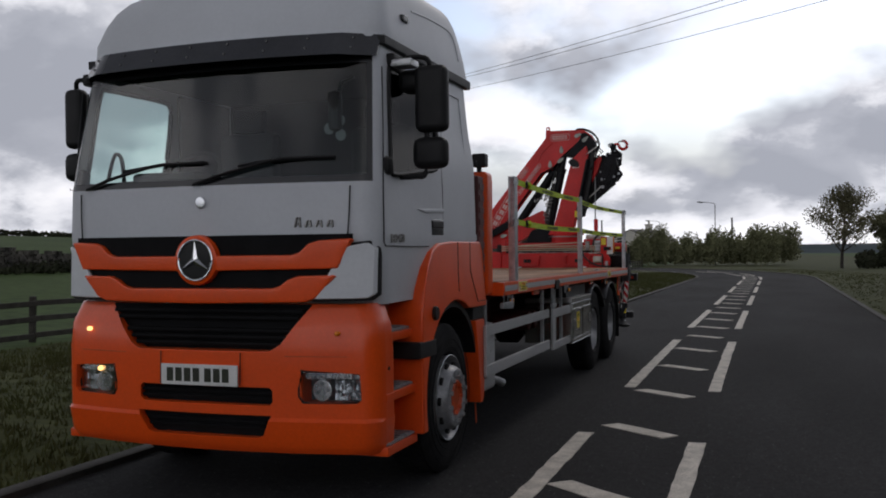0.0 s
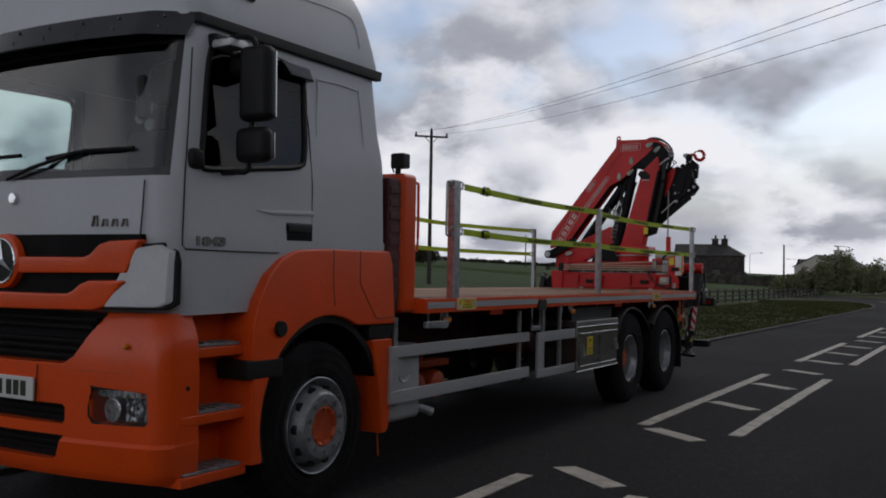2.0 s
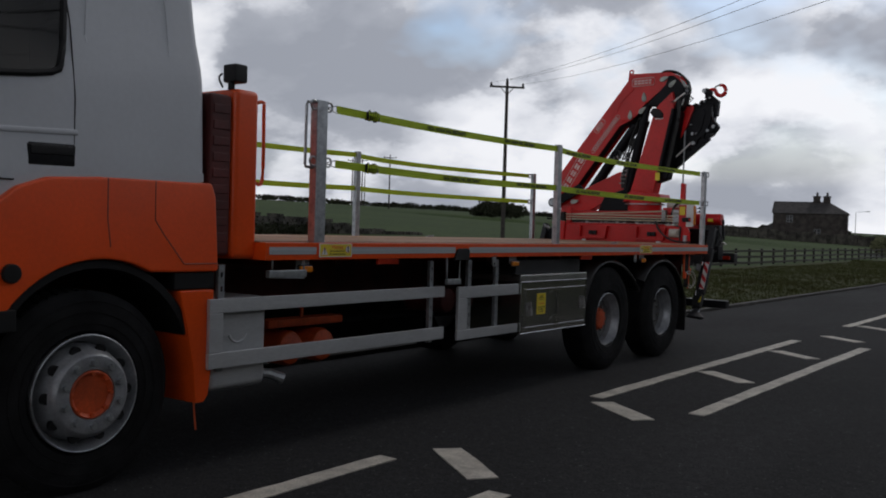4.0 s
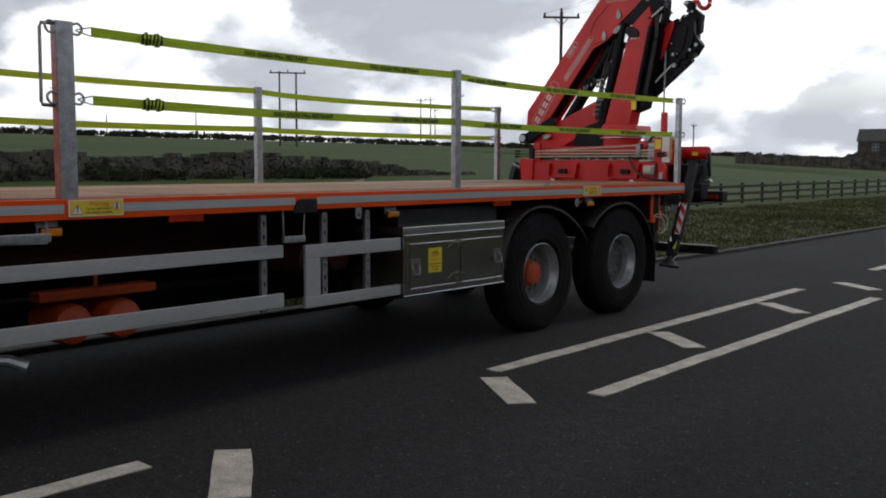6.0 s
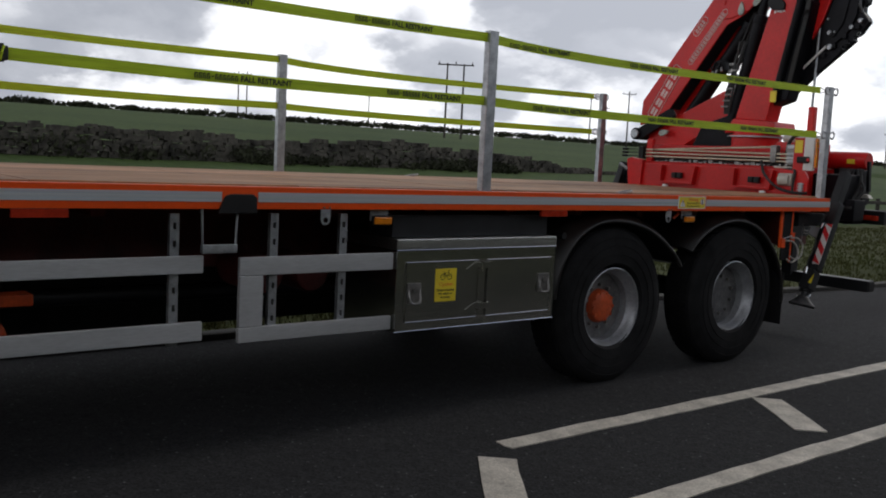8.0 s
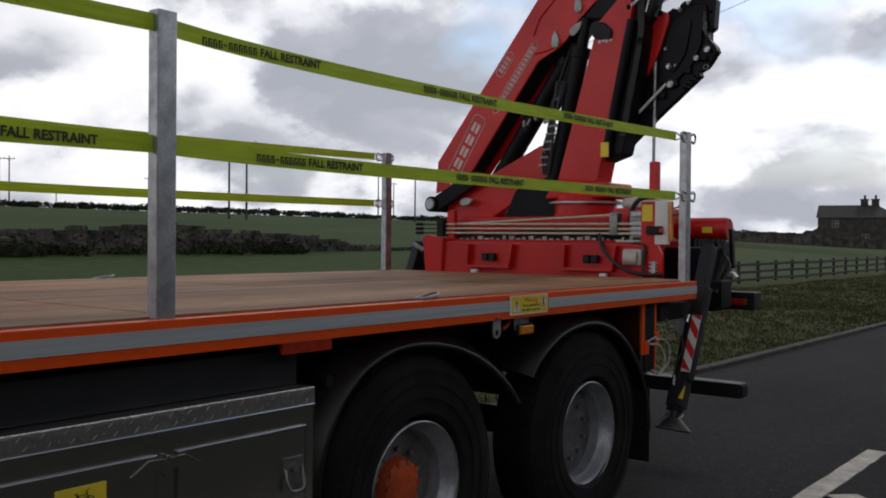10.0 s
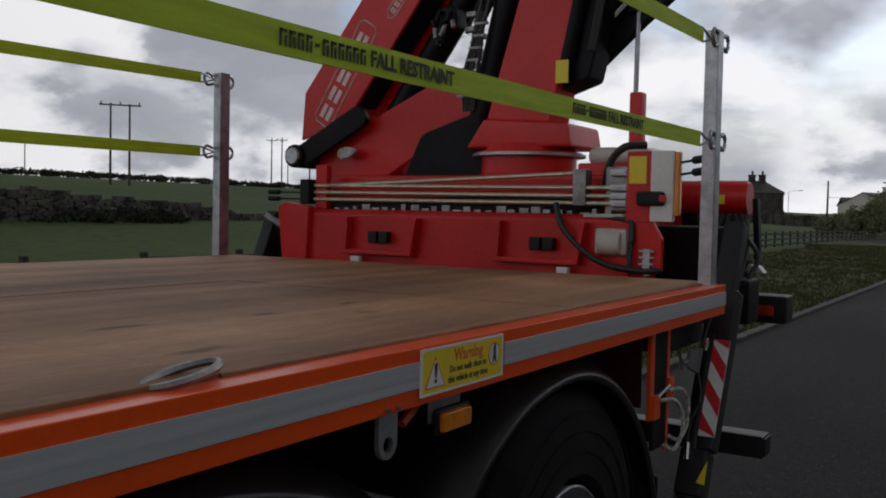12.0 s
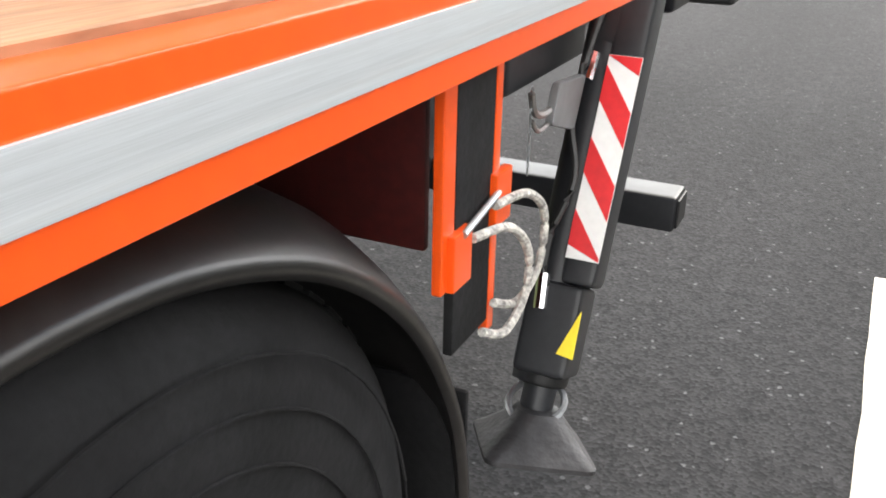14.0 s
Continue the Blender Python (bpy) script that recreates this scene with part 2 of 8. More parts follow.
def wood_deck():
    """Softwood ply with lengthwise grain, wide darker bands, short dark knots and dirt."""
    m = mat("worn_plywood_deck", (0.42, 0.235, 0.125), 0.62, 0.0, 0.2, 1.0, 26, bump=0.12, stretch=(7, 0.55, 3), second=(0.30, 0.152, 0.078), wear=0.55, spec=0.3)
    nt = m.node_tree
    N, L = nt.nodes.new, nt.links.new
    b = nt.nodes["Principled BSDF"]
    old = b.inputs["Base Color"].links[0].from_socket
    tc = N("ShaderNodeTexCoord")
    mp = N("ShaderNodeMapping"); mp.inputs["Scale"].default_value = (6.5, 2.4, 1); L(tc.outputs["Object"], mp.inputs[0])
    warp = N("ShaderNodeTexNoise"); warp.inputs["Scale"].default_value = 9; L(tc.outputs["Object"], warp.inputs["Vector"])
    add = N("ShaderNodeVectorMath"); add.operation = "MULTIPLY_ADD"; add.inputs[1].default_value = (0.35, 0.35, 0.0)
    L(warp.outputs["Color"], add.inputs[0]); L(mp.outputs[0], add.inputs[2])
    vo = N("ShaderNodeTexVoronoi"); vo.inputs["Scale"].default_value = 1.0; vo.inputs["Randomness"].default_value = 1.0; L(add.outputs[0], vo.inputs["Vector"])
    kr = N("ShaderNodeMapRange"); kr.inputs["From Min"].default_value, kr.inputs["From Max"].default_value = 0.05, 0.17
    kr.inputs["To Min"].default_value, kr.inputs["To Max"].default_value = 0.8, 0.0
    L(vo.outputs["Distance"], kr.inputs["Value"])
    sep = N("ShaderNodeSeparateColor"); L(vo.outputs["Color"], sep.inputs[0])
    some = N("ShaderNodeMath"); some.operation = "GREATER_THAN"; some.inputs[1].default_value = 0.42; L(sep.outputs[0], some.inputs[0])
    kk = N("ShaderNodeMath"); kk.operation = "MULTIPLY"; L(kr.outputs[0], kk.inputs[0]); L(some.outputs[0], kk.inputs[1])
    mx = N("ShaderNodeMixRGB"); L(kk.outputs[0], mx.inputs[0]); L(old, mx.inputs[1]); mx.inputs[2].default_value = (0.085, 0.048, 0.03, 1)
    # veneer strips of differing tone
    mp2 = N("ShaderNodeMapping"); mp2.inputs["Scale"].default_value = (4.6, 0.10, 1); L(tc.outputs["Object"], mp2.inputs[0])
    strips = N("ShaderNodeTexNoise"); strips.inputs["Scale"].default_value = 1.0; strips.inputs["Detail"].default_value = 2; L(mp2.outputs[0], strips.inputs["Vector"])
    sr = N("ShaderNodeMapRange"); sr.inputs["From Min"].default_value, sr.inputs["From Max"].default_value = 0.38, 0.62
    sr.inputs["To Min"].default_value, sr.inputs["To Max"].default_value = 0.72, 1.18
    L(strips.outputs["Fac"], sr.inputs["Value"])
    dirt = N("ShaderNodeTexNoise"); dirt.inputs["Scale"].default_value = 1.3; dirt.inputs["Detail"].default_value = 7; L(tc.outputs["Object"], dirt.inputs["Vector"])
    dr = N("ShaderNodeMapRange"); dr.inputs["From Min"].default_value, dr.inputs["From Max"].default_value = 0.4, 0.7
    dr.inputs["To Min"].default_value, dr.inputs["To Max"].default_value = 1.08, 0.70
    L(dirt.outputs["Fac"], dr.inputs["Value"])
    tone = N("ShaderNodeMath"); tone.operation = "MULTIPLY"; L(sr.outputs[0], tone.inputs[0]); L(dr.outputs[0], tone.inputs[1])
    fin = N("ShaderNodeVectorMath"); fin.operation = "SCALE"; L(mx.outputs[0], fin.inputs[0]); L(tone.outputs[0], fin.inputs["Scale"])
    L(fin.outputs[0], b.inputs["Base Color"])
    return m


DECK = wood_deck()


def asphalt():
    m = bpy.data.materials.new("worn_asphalt")
    m.use_nodes = True
    nt = m.node_tree
    N, L = nt.nodes.new, nt.links.new
    b = nt.nodes["Principled BSDF"]
    tc = N("ShaderNodeTexCoord")
    big = N("ShaderNodeTexNoise"); big.inputs["Scale"].default_value = 0.55; big.inputs["Detail"].default_value = 6
    mp = N("ShaderNodeMapping"); mp.inputs["Scale"].default_value = (1.0, 0.3, 1); L(tc.outputs["Object"], mp.inputs[0]); L(mp.outputs[0], big.inputs["Vector"])
    mid = N("ShaderNodeTexNoise"); mid.inputs["Scale"].default_value = 14; mid.inputs["Detail"].default_value = 6; L(tc.outputs["Object"], mid.inputs["Vector"])
    chips = N("ShaderNodeTexVoronoi"); chips.inputs["Scale"].default_value = 95; L(tc.outputs["Object"], chips.inputs["Vector"])
    rk = N("ShaderNodeMapRange"); rk.inputs["From Min"].default_value, rk.inputs["From Max"].default_value = 0.3, 0.75
    rk.inputs["To Min"].default_value, rk.inputs["To Max"].default_value = 0.020, 0.041
    L(big.outputs["Fac"], rk.inputs["Value"])
    r2 = N("ShaderNodeMapRange"); r2.inputs["To Min"].default_value, r2.inputs["To Max"].default_value = 0.6, 1.4; L(mid.outputs["Fac"], r2.inputs["Value"])
    sepc = N("ShaderNodeSeparateColor"); L(chips.outputs["Color"], sepc.inputs[0])
    r3 = N("ShaderNodeMapRange"); r3.inputs["To Min"].default_value, r3.inputs["To Max"].default_value = 0.65, 1.4; L(sepc.outputs[0], r3.inputs["Value"])
    m1 = N("ShaderNodeMath"); m1.operation = "MULTIPLY"; L(rk.outputs[0], m1.inputs[0]); L(r2.outputs[0], m1.inputs[1])
    m2 = N("ShaderNodeMath"); m2.operation = "MULTIPLY"; L(m1.outputs[0], m2.inputs[0]); L(r3.outputs[0], m2.inputs[1])
    # a few pale stone chips
    pale = N("ShaderNodeMath"); pale.operation = "GREATER_THAN"; pale.inputs[1].default_value = 0.994; L(sepc.outputs[1], pale.inputs[0])
    m4 = N("ShaderNodeMath"); m4.operation = "MULTIPLY_ADD"; m4.inputs[1].default_value = 0.07; L(pale.outputs[0], m4.inputs[0]); L(m2.outputs[0], m4.inputs[2])
    m2 = m4
    cb = N("ShaderNodeCombineColor"); L(m2.outputs[0], cb.inputs[0]); L(m2.outputs[0], cb.inputs[1])
    m3 = N("ShaderNodeMath"); m3.operation = "MULTIPLY"; m3.inputs[1].default_value = 1.04; L(m2.outputs[0], m3.inputs[0]); L(m3.outputs[0], cb.inputs[2])
    L(cb.outputs[0], b.inputs["Base Color"])
    b.inputs["Roughness"].default_value = 0.95
    b.inputs["Specular IOR Level"].default_value = 0.14
    bp = N("ShaderNodeBump"); bp.inputs["Strength"].default_value = 0.35; bp.inputs["Distance"].default_value = 0.005
    L(chips.outputs["Distance"], bp.inputs["Height"]); L(bp.outputs[0], b.inputs["Normal"])
    return m


ASPHALT = asphalt()
ROADPAINT = mat("worn_white_road_paint", (0.66, 0.61, 0.53), 0.7, 0.0, 0.16, 7, 90, bump=0.25, wear=0.7)
GRASS_GROUND = mat("rough_grass_ground", (0.062, 0.070, 0.024), 0.95, 0.0, 0.22, 0.5, 9, bump=0.3, second=(0.046, 0.056, 0.018), spec=0.15, wear=0.8)
FIELD = mat("pasture_green", (0.055, 0.088, 0.022), 0.95, 0.0, 0.2, 0.06, 2.5, bump=0.3, second=(0.043, 0.074, 0.021), spec=0.15, wear=0.6)
KERB = mat("concrete_kerb", (0.055, 0.052, 0.045), 0.85, 0.0, 0.25, 3, 50, bump=0.3)
STONE = mat("dark_dry_stone", (0.082, 0.075, 0.062), 0.92, 0.0, 0.38, 1.4, 9, bump=0.4)
WOOD_FENCE = mat("weathered_fence_wood", (0.045, 0.040, 0.032), 0.9, 0.0, 0.25, 6, 60, bump=0.3)
POLE_WOOD = mat("creosoted_pole_wood", (0.050, 0.042, 0.036), 0.85, 0.0, 0.2, 5, 50)
BRICK = mat("sooty_stone_wall", (0.060, 0.050, 0.044), 0.9, 0.0, 0.3, 1.5, 9, bump=0.4)
ROOF = mat("dark_slate_roof", (0.055, 0.050, 0.050), 0.7, 0.0, 0.25, 2, 12, bump=0.4)
LEAF = mat("hedge_leaves", (0.175, 0.18, 0.092), 0.8, 0.0, 0.3, 1.3, 12, second=(0.13, 0.135, 0.07), spec=0.25)
LEAF_DARK = mat("dark_hedgerow_leaves", (0.045, 0.050, 0.028), 0.85, 0.0, 0.3, 0.4, 6, spec=0.2)
LEAF_BROWN = mat("budding_tree_leaves", (0.115, 0.105, 0.055), 0.8, 0.0, 0.3, 1.0, 12, second=(0.075, 0.072, 0.036), spec=0.25)
BARK = mat("tree_bark", (0.050, 0.042, 0.034), 0.9, 0.0, 0.3, 6, 60, bump=0.4)
LAMP_GREY = mat("grey_lamp_column", (0.20, 0.205, 0.21), 0.6, 0.2, 0.1, 4, 40)
HILL = mat("distant_hill", (0.10, 0.12, 0.13), 1.0, 0.0, 0.1, 0.01, 0.05, spec=0.0)


def glass(name, tint, rough=0.02, low=0.05, high=0.9):
    m = bpy.data.materials.new(name)
    m.use_nodes = True
    nt = m.node_tree
    N, L = nt.nodes.new, nt.links.new
    nt.nodes.remove(nt.nodes["Principled BSDF"])
    out = nt.nodes["Material Output"]
    tr, gl, mx, lw = N("ShaderNodeBsdfTransparent"), N("ShaderNodeBsdfGlossy"), N("ShaderNodeMixShader"), N("ShaderNodeLayerWeight")
    lw.inputs["Blend"].default_value = 0.25
    fr = N("ShaderNodeMapRange"); fr.inputs["To Min"].default_value, fr.inputs["To Max"].default_value = low, high
    L(lw.outputs["Facing"], fr.inputs["Value"])
    tr.inputs["Color"].default_value = (*tint, 1)
    gl.inputs["Roughness"].default_value = rough
    L(fr.outputs[0], mx.inputs[0]); L(tr.outputs[0], mx.inputs[1]); L(gl.outputs[0], mx.inputs[2]); L(mx.outputs[0], out.inputs[0])
    return m


GLASS = glass("tinted_windscreen_glass", (0.72, 0.84, 0.82), 0.0, 0.03, 0.42)
# Near door glass: the dimness of the cab behind is put into the tint.
SIDE_GLASS = glass("shaded_door_glass", (0.11, 0.12, 0.13), 0.02, 0.02, 0.10)
CLEAR = glass("clear_lens", (0.92, 0.94, 0.95), 0.05)


def glow(name, colour, strength):
    m = bpy.data.materials.new(name)
    m.use_nodes = True
    b = m.node_tree.nodes["Principled BSDF"]
    b.inputs["Base Color"].default_value = (*colour, 1)
    b.inputs["Emission Color"].default_value = (*colour, 1)
    b.inputs["Emission Strength"].default_value = strength
    return m


BULB = glow("lit_amber_bulb", (1.0, 0.58, 0.20), 2.0)


# ---- building helpers ----
HOME = {}


def thing(name, at, label, category, group="", kind=""):
    ob = new(name)
    ob.empty_display_size = 0.2
    ob.location = at
    HOME[ob] = Matrix.Translation(at)
    return tagged(ob, label, category, group, kind)


def finish(name, bm, material, sharp=35.0):
    lim = math.cos(radians(sharp))
    bm.normal_update()
    for f in bm.faces:
        f.smooth = True
    for e in bm.edges:
        if len(e.link_faces) == 2 and e.link_faces[0].normal.dot(e.link_faces[1].normal) < lim:
            e.smooth = False
    # broad faces keep their own normal, so that only the rounded edges shade round
    normals = []
    if len(bm.faces) < 9000:
        areas = {f: f.calc_area() for f in bm.faces}
        for f in bm.faces:
            for v in f.verts:
                n = Vector()
                for g in v.link_faces:
                    if g.normal.dot(f.normal) > lim:
                        n += g.normal * areas[g]
                normals.append(n.normalized() if n.length > 1e-12 else f.normal.copy())
    me = bpy.data.meshes.new(name)
    bm.to_mesh(me)
    bm.free()
    if normals:
        me.normals_split_custom_set(normals)
    for m in (material if isinstance(material, (list, tuple)) else [material]):
        me.materials.append(m)
    return me


def part(name, bm, material, parent=None, label="", sharp=35.0):
    ob = new(name, bm if isinstance(bm, bpy.types.Mesh) else finish(name, bm, material, sharp))
    if parent is not None:
        ob.parent = parent
        ob.matrix_parent_inverse = HOME.get(parent, Matrix()).inverted()
    if label:
        tagged(ob, label)
    return ob


def islands(bm):
    """The loose pieces of a bmesh, each as a bmesh of its own."""
    bm.verts.ensure_lookup_table()
    seen, out = set(), []
    for v in bm.verts:
        if v in seen:
            continue
        heap, group = [v], []
        seen.add(v)
        while heap:
            w = heap.pop()
            group.append(w)
            for e in w.link_edges:
                o = e.other_vert(w)
                if o not in seen:
                    seen.add(o)
                    heap.append(o)
        t = bmesh.new()
        copy = {w: t.verts.new(w.co) for w in group}
        for f in {f for w in group for f in w.link_faces}:
            t.faces.new([copy[w] for w in f.verts])
        out.append(t)
    bm.free()
    return out


def parts(name, bm, material, parent, label="", sharp=35.0):
    """Every loose piece as a part of its own."""
    return [part(name, t, material, parent, label, sharp) for t in islands(bm)]


def solid(name, bm, material, label, category, group="", kind="", sharp=35.0):
    return tagged(new(name, finish(name, bm, material, sharp)), label, category, group, kind)


def join(bm, other):
    me = bpy.data.meshes.new("tmp")
    other.to_mesh(me)
    other.free()
    bm.from_mesh(me)
    bpy.data.meshes.remove(me)
    return bm


def B():
    return bmesh.new()


def box(bm, x0, x1, y0, y1, z0, z1, bevel=0.0, m=None, seg=2):
    t = bmesh.new()
    bmesh.ops.create_cube(t, size=1)
    for v in t.verts:
        v.co = ((x0 + x1) / 2 + v.co.x * (x1 - x0), (y0 + y1) / 2 + v.co.y * (y1 - y0), (z0 + z1) / 2 + v.co.z * (z1 - z0))
    if bevel:
        bmesh.ops.bevel(t, geom=t.edges[:], offset=bevel, segments=seg, profile=0.5, affect="EDGES")
    if m is not None:
        bmesh.ops.transform(t, matrix=m, verts=t.verts)
    return join(bm, t)


def prism(bm, poly, axis, a, b, bevel=0.0, seg=2):
    """A flat outline pushed from a to b along an axis. The outline is in the other two axes, in the order x, y, z."""
    t = bmesh.new()
    def at(u, v, w):
        return {"x": (w, u, v), "y": (u, w, v), "z": (u, v, w)}[axis]
    lo = [t.verts.new(at(u, v, a)) for u, v in poly]
    hi = [t.verts.new(at(u, v, b)) for u, v in poly]
    n = len(poly)
    t.faces.new(lo); t.faces.new(hi[::-1])
    for i in range(n):
        t.faces.new((lo[i], hi[i], hi[(i + 1) % n], lo[(i + 1) % n]))
    bmesh.ops.recalc_face_normals(t, faces=t.faces)
    if bevel:
        bmesh.ops.bevel(t, geom=t.edges[:], offset=bevel, segments=seg, profile=0.5, affect="EDGES")
    return join(bm, t)


def cyl(bm, p0, p1, r0, r1=None, seg=20, bevel=0.0):
    r1 = r0 if r1 is None else r1
    p0, p1 = Vector(p0), Vector(p1)
    t = bmesh.new()
    bmesh.ops.create_cone(t, cap_ends=True, segments=seg, radius1=r0, radius2=r1, depth=(p1 - p0).length)
    if bevel:
        es = [e for e in t.edges if len(e.link_faces) == 2 and any(len(f.verts) > 4 for f in e.link_faces)]
        bmesh.ops.bevel(t, geom=es, offset=bevel, segments=2, profile=0.5, affect="EDGES")
    q = (p1 - p0).to_track_quat("Z", "Y").to_matrix().to_4x4()
    bmesh.ops.transform(t, matrix=Matrix.Translation((p0 + p1) / 2) @ q, verts=t.verts)
    return join(bm, t)


def smooth_path(pts, n=6, closed=False):
    """Catmull-Rom through the points."""
    P = [Vector(p) for p in pts]
    out = []
    k = len(P)
    for i in range(k if closed else k - 1):
        a, b, c, d = (P[(i - 1) % k] if closed or i else P[0]), P[i], P[(i + 1) % k], (P[(i + 2) % k] if closed or i + 2 < k else P[-1])
        for j in range(n):
            s = j / n
            out.append(0.5 * ((2 * b) + (c - a) * s + (2 * a - 5 * b + 4 * c - d) * s * s + (3 * b - a - 3 * c + d) * s ** 3))
    if not closed:
        out.append(P[-1])
    return out


def tube(bm, pts, r, seg=8, closed=False):
    P = [Vector(p) for p in pts]
    n = len(P)
    rings = []
    up = Vector((0, 0, 1))
    for i, p in enumerate(P):
        d = (P[(i + 1) % n] - P[i - 1]) if closed else (P[min(i + 1, n - 1)] - P[max(i - 1, 0)])
        d.normalize()
        side = d.cross(up)
        if side.length < 0.15:
            side = d.cross(Vector((1, 0, 0)))
        side.normalize()
        top = side.cross(d)
        rad = r[i] if isinstance(r, (list, tuple)) else r
        rings.append([bm.verts.new(p + (side * math.cos(2 * math.pi * k / seg) + top * math.sin(2 * math.pi * k / seg)) * rad) for k in range(seg)])
    for i in range(n if closed else n - 1):
        a, b = rings[i], rings[(i + 1) % n]
        for k in range(seg):
            bm.faces.new((a[k], a[(k + 1) % seg], b[(k + 1) % seg], b[k]))
    if not closed:
        bm.faces.new(rings[0][::-1]); bm.faces.new(rings[-1])
    bmesh.ops.recalc_face_normals(bm, faces=bm.faces)
    return bm


def lathe(bm, prof, origin, seg=40, axis="x", caps=True):
    """A turned shape: (along, radius) pairs round an axis through origin."""
    o = Vector(origin)
    rings = []
    for a, r in prof:
        ring = []
        for k in range(seg):
            c, s = math.cos(2 * math.pi * k / seg) * r, math.sin(2 * math.pi * k / seg) * r
            ring.append(bm.verts.new(o + Vector({"x": (a, c, s), "y": (c, a, s), "z": (c, s, a)}[axis])))
        rings.append(ring)
    for a, b in zip(rings, rings[1:]):
        for k in range(seg):
            bm.faces.new((a[k], a[(k + 1) % seg], b[(k + 1) % seg], b[k]))
    for ring, flip in ((rings[0], True), (rings[-1], False)):
        if caps and (ring[0].co - ring[seg // 2].co).length > 1e-4:
            bm.faces.new(ring[::-1] if flip else ring)
    bmesh.ops.remove_doubles(bm, verts=bm.verts, dist=1e-5)
    bmesh.ops.recalc_face_normals(bm, faces=bm.faces)
    return bm


def cut(bm, cutters):
    """Take the cutters (bmeshes) out of bm."""
    bmesh.ops.recalc_face_normals(bm, faces=bm.faces)
    if bm.calc_volume(signed=True) < 0:
        bmesh.ops.reverse_faces(bm, faces=bm.faces)
    a = new("cut_body", finish("cut_body", bm, []))
    tools = []
    for c in cutters:
        if c.calc_volume(signed=True) < 0:
            bmesh.ops.reverse_faces(c, faces=c.faces)
        t = new("cutter", finish("cutter", c, []))
        tools.append(t)
        md = a.modifiers.new("cut", "BOOLEAN")
        md.operation, md.object, md.solver = "DIFFERENCE", t, "EXACT"
    dg = bpy.context.evaluated_depsgraph_get()
    dg.update()
    me = bpy.data.meshes.new_from_object(a.evaluated_get(dg))
    out = bmesh.new()
    out.from_mesh(me)
    for o in [a] + tools:
        d = o.data
        bpy.data.objects.remove(o)
        bpy.data.meshes.remove(d)
    bpy.data.meshes.remove(me)
    return out


def lettering(text, size, place, right, up, depth=0.001, width=None, bold=0.0):
    """Raised letters with the built-in font: centred on place, reading along right, with the tops to up."""
    cu = bpy.data.curves.new("letters", "FONT")
    cu.body, cu.size, cu.extrude, cu.offset = text, size, depth, bold
    cu.align_x, cu.align_y = "CENTER", "CENTER"
    cu.resolution_u = 2
    ob = new("letters", cu)
    dg = bpy.context.evaluated_depsgraph_get()
    dg.update()
    me = bpy.data.meshes.new_from_object(ob.evaluated_get(dg))
    bm = bmesh.new()
    bm.from_mesh(me)
    bpy.data.objects.remove(ob)
    bpy.data.curves.remove(cu)
    bpy.data.meshes.remove(me)
    if width:
        xs = [v.co.x for v in bm.verts]
        k = width / max(1e-6, max(xs) - min(xs))
        for v in bm.verts:
            v.co.x *= k
    r, u = Vector(right).normalized(), Vector(up).normalized()
    n = r.cross(u)
    m = Matrix((r, u, n)).transposed().to_4x4()
    m.translation = Vector(place)
    bmesh.ops.transform(bm, matrix=m, verts=bm.verts)
    return bm

# ---- ground and road ----
BEND_AT, BEND_R, BEND_MAX = 50.0, 55.0, 1.35


def ref(s):
    """The left centre line of the road: place and heading s metres along it. It bends to the left far ahead."""
    k = 0.0123
    def across(s):
        return 0.566 + k * 2.0 * math.log1p(math.exp((min(s, 60.0) - 9.8) / 2.0))
    if s <= BEND_AT:
        return Vector((across(s), s, 0)), -k / (1 + math.exp((9.8 - s) / 2.0))
    a = min((s - BEND_AT) / BEND_R, BEND_MAX)
    p = Vector((across(BEND_AT), BEND_AT, 0)) + Vector((-BEND_R * (1 - math.cos(a)), BEND_R * math.sin(a), 0))
    if (s - BEND_AT) / BEND_R > BEND_MAX:
        e = s - BEND_AT - BEND_R * BEND_MAX
        p += Vector((-math.sin(a), math.cos(a), 0)) * e
    return p, a - k


def edge_shift(s):
    """The near edge of the carriageway draws in past the lorry."""
    k = min(1.0, max(0.0, (s - 10.0) / 5.0))
    return 0.40 * k * k * (3 - 2 * k)


def road_at(s, off, z=0.0):
    p, a = ref(s)
    if off <= -2.9:
        off += edge_shift(s)
    return p + Vector((math.cos(a), math.sin(a), 0)) * off + Vector((0, 0, z))


REFS = [ref(s * 2.0)[0] for s in range(-40, 80)]
LEFT_EDGE, RIGHT_EDGE = -3.0, 3.72


def off_road(x, y):
    """How far a place lies outside the carriageway."""
    best, q = 1e9, 0.0
    for i, p in enumerate(REFS):
        d = (p.x - x) ** 2 + (p.y - y) ** 2
        if d < best:
            best, q = d, i
    a = ref((q - 40) * 2.0)[1]
    p = REFS[q]
    o = (x - p.x) * math.cos(a) + (y - p.y) * math.sin(a)
    if q in (0, len(REFS) - 1):
        o = math.copysign(math.sqrt(best), o) if best > 60 else o
    return max(LEFT_EDGE + edge_shift((q - 40) * 2.0) - o, o - RIGHT_EDGE)


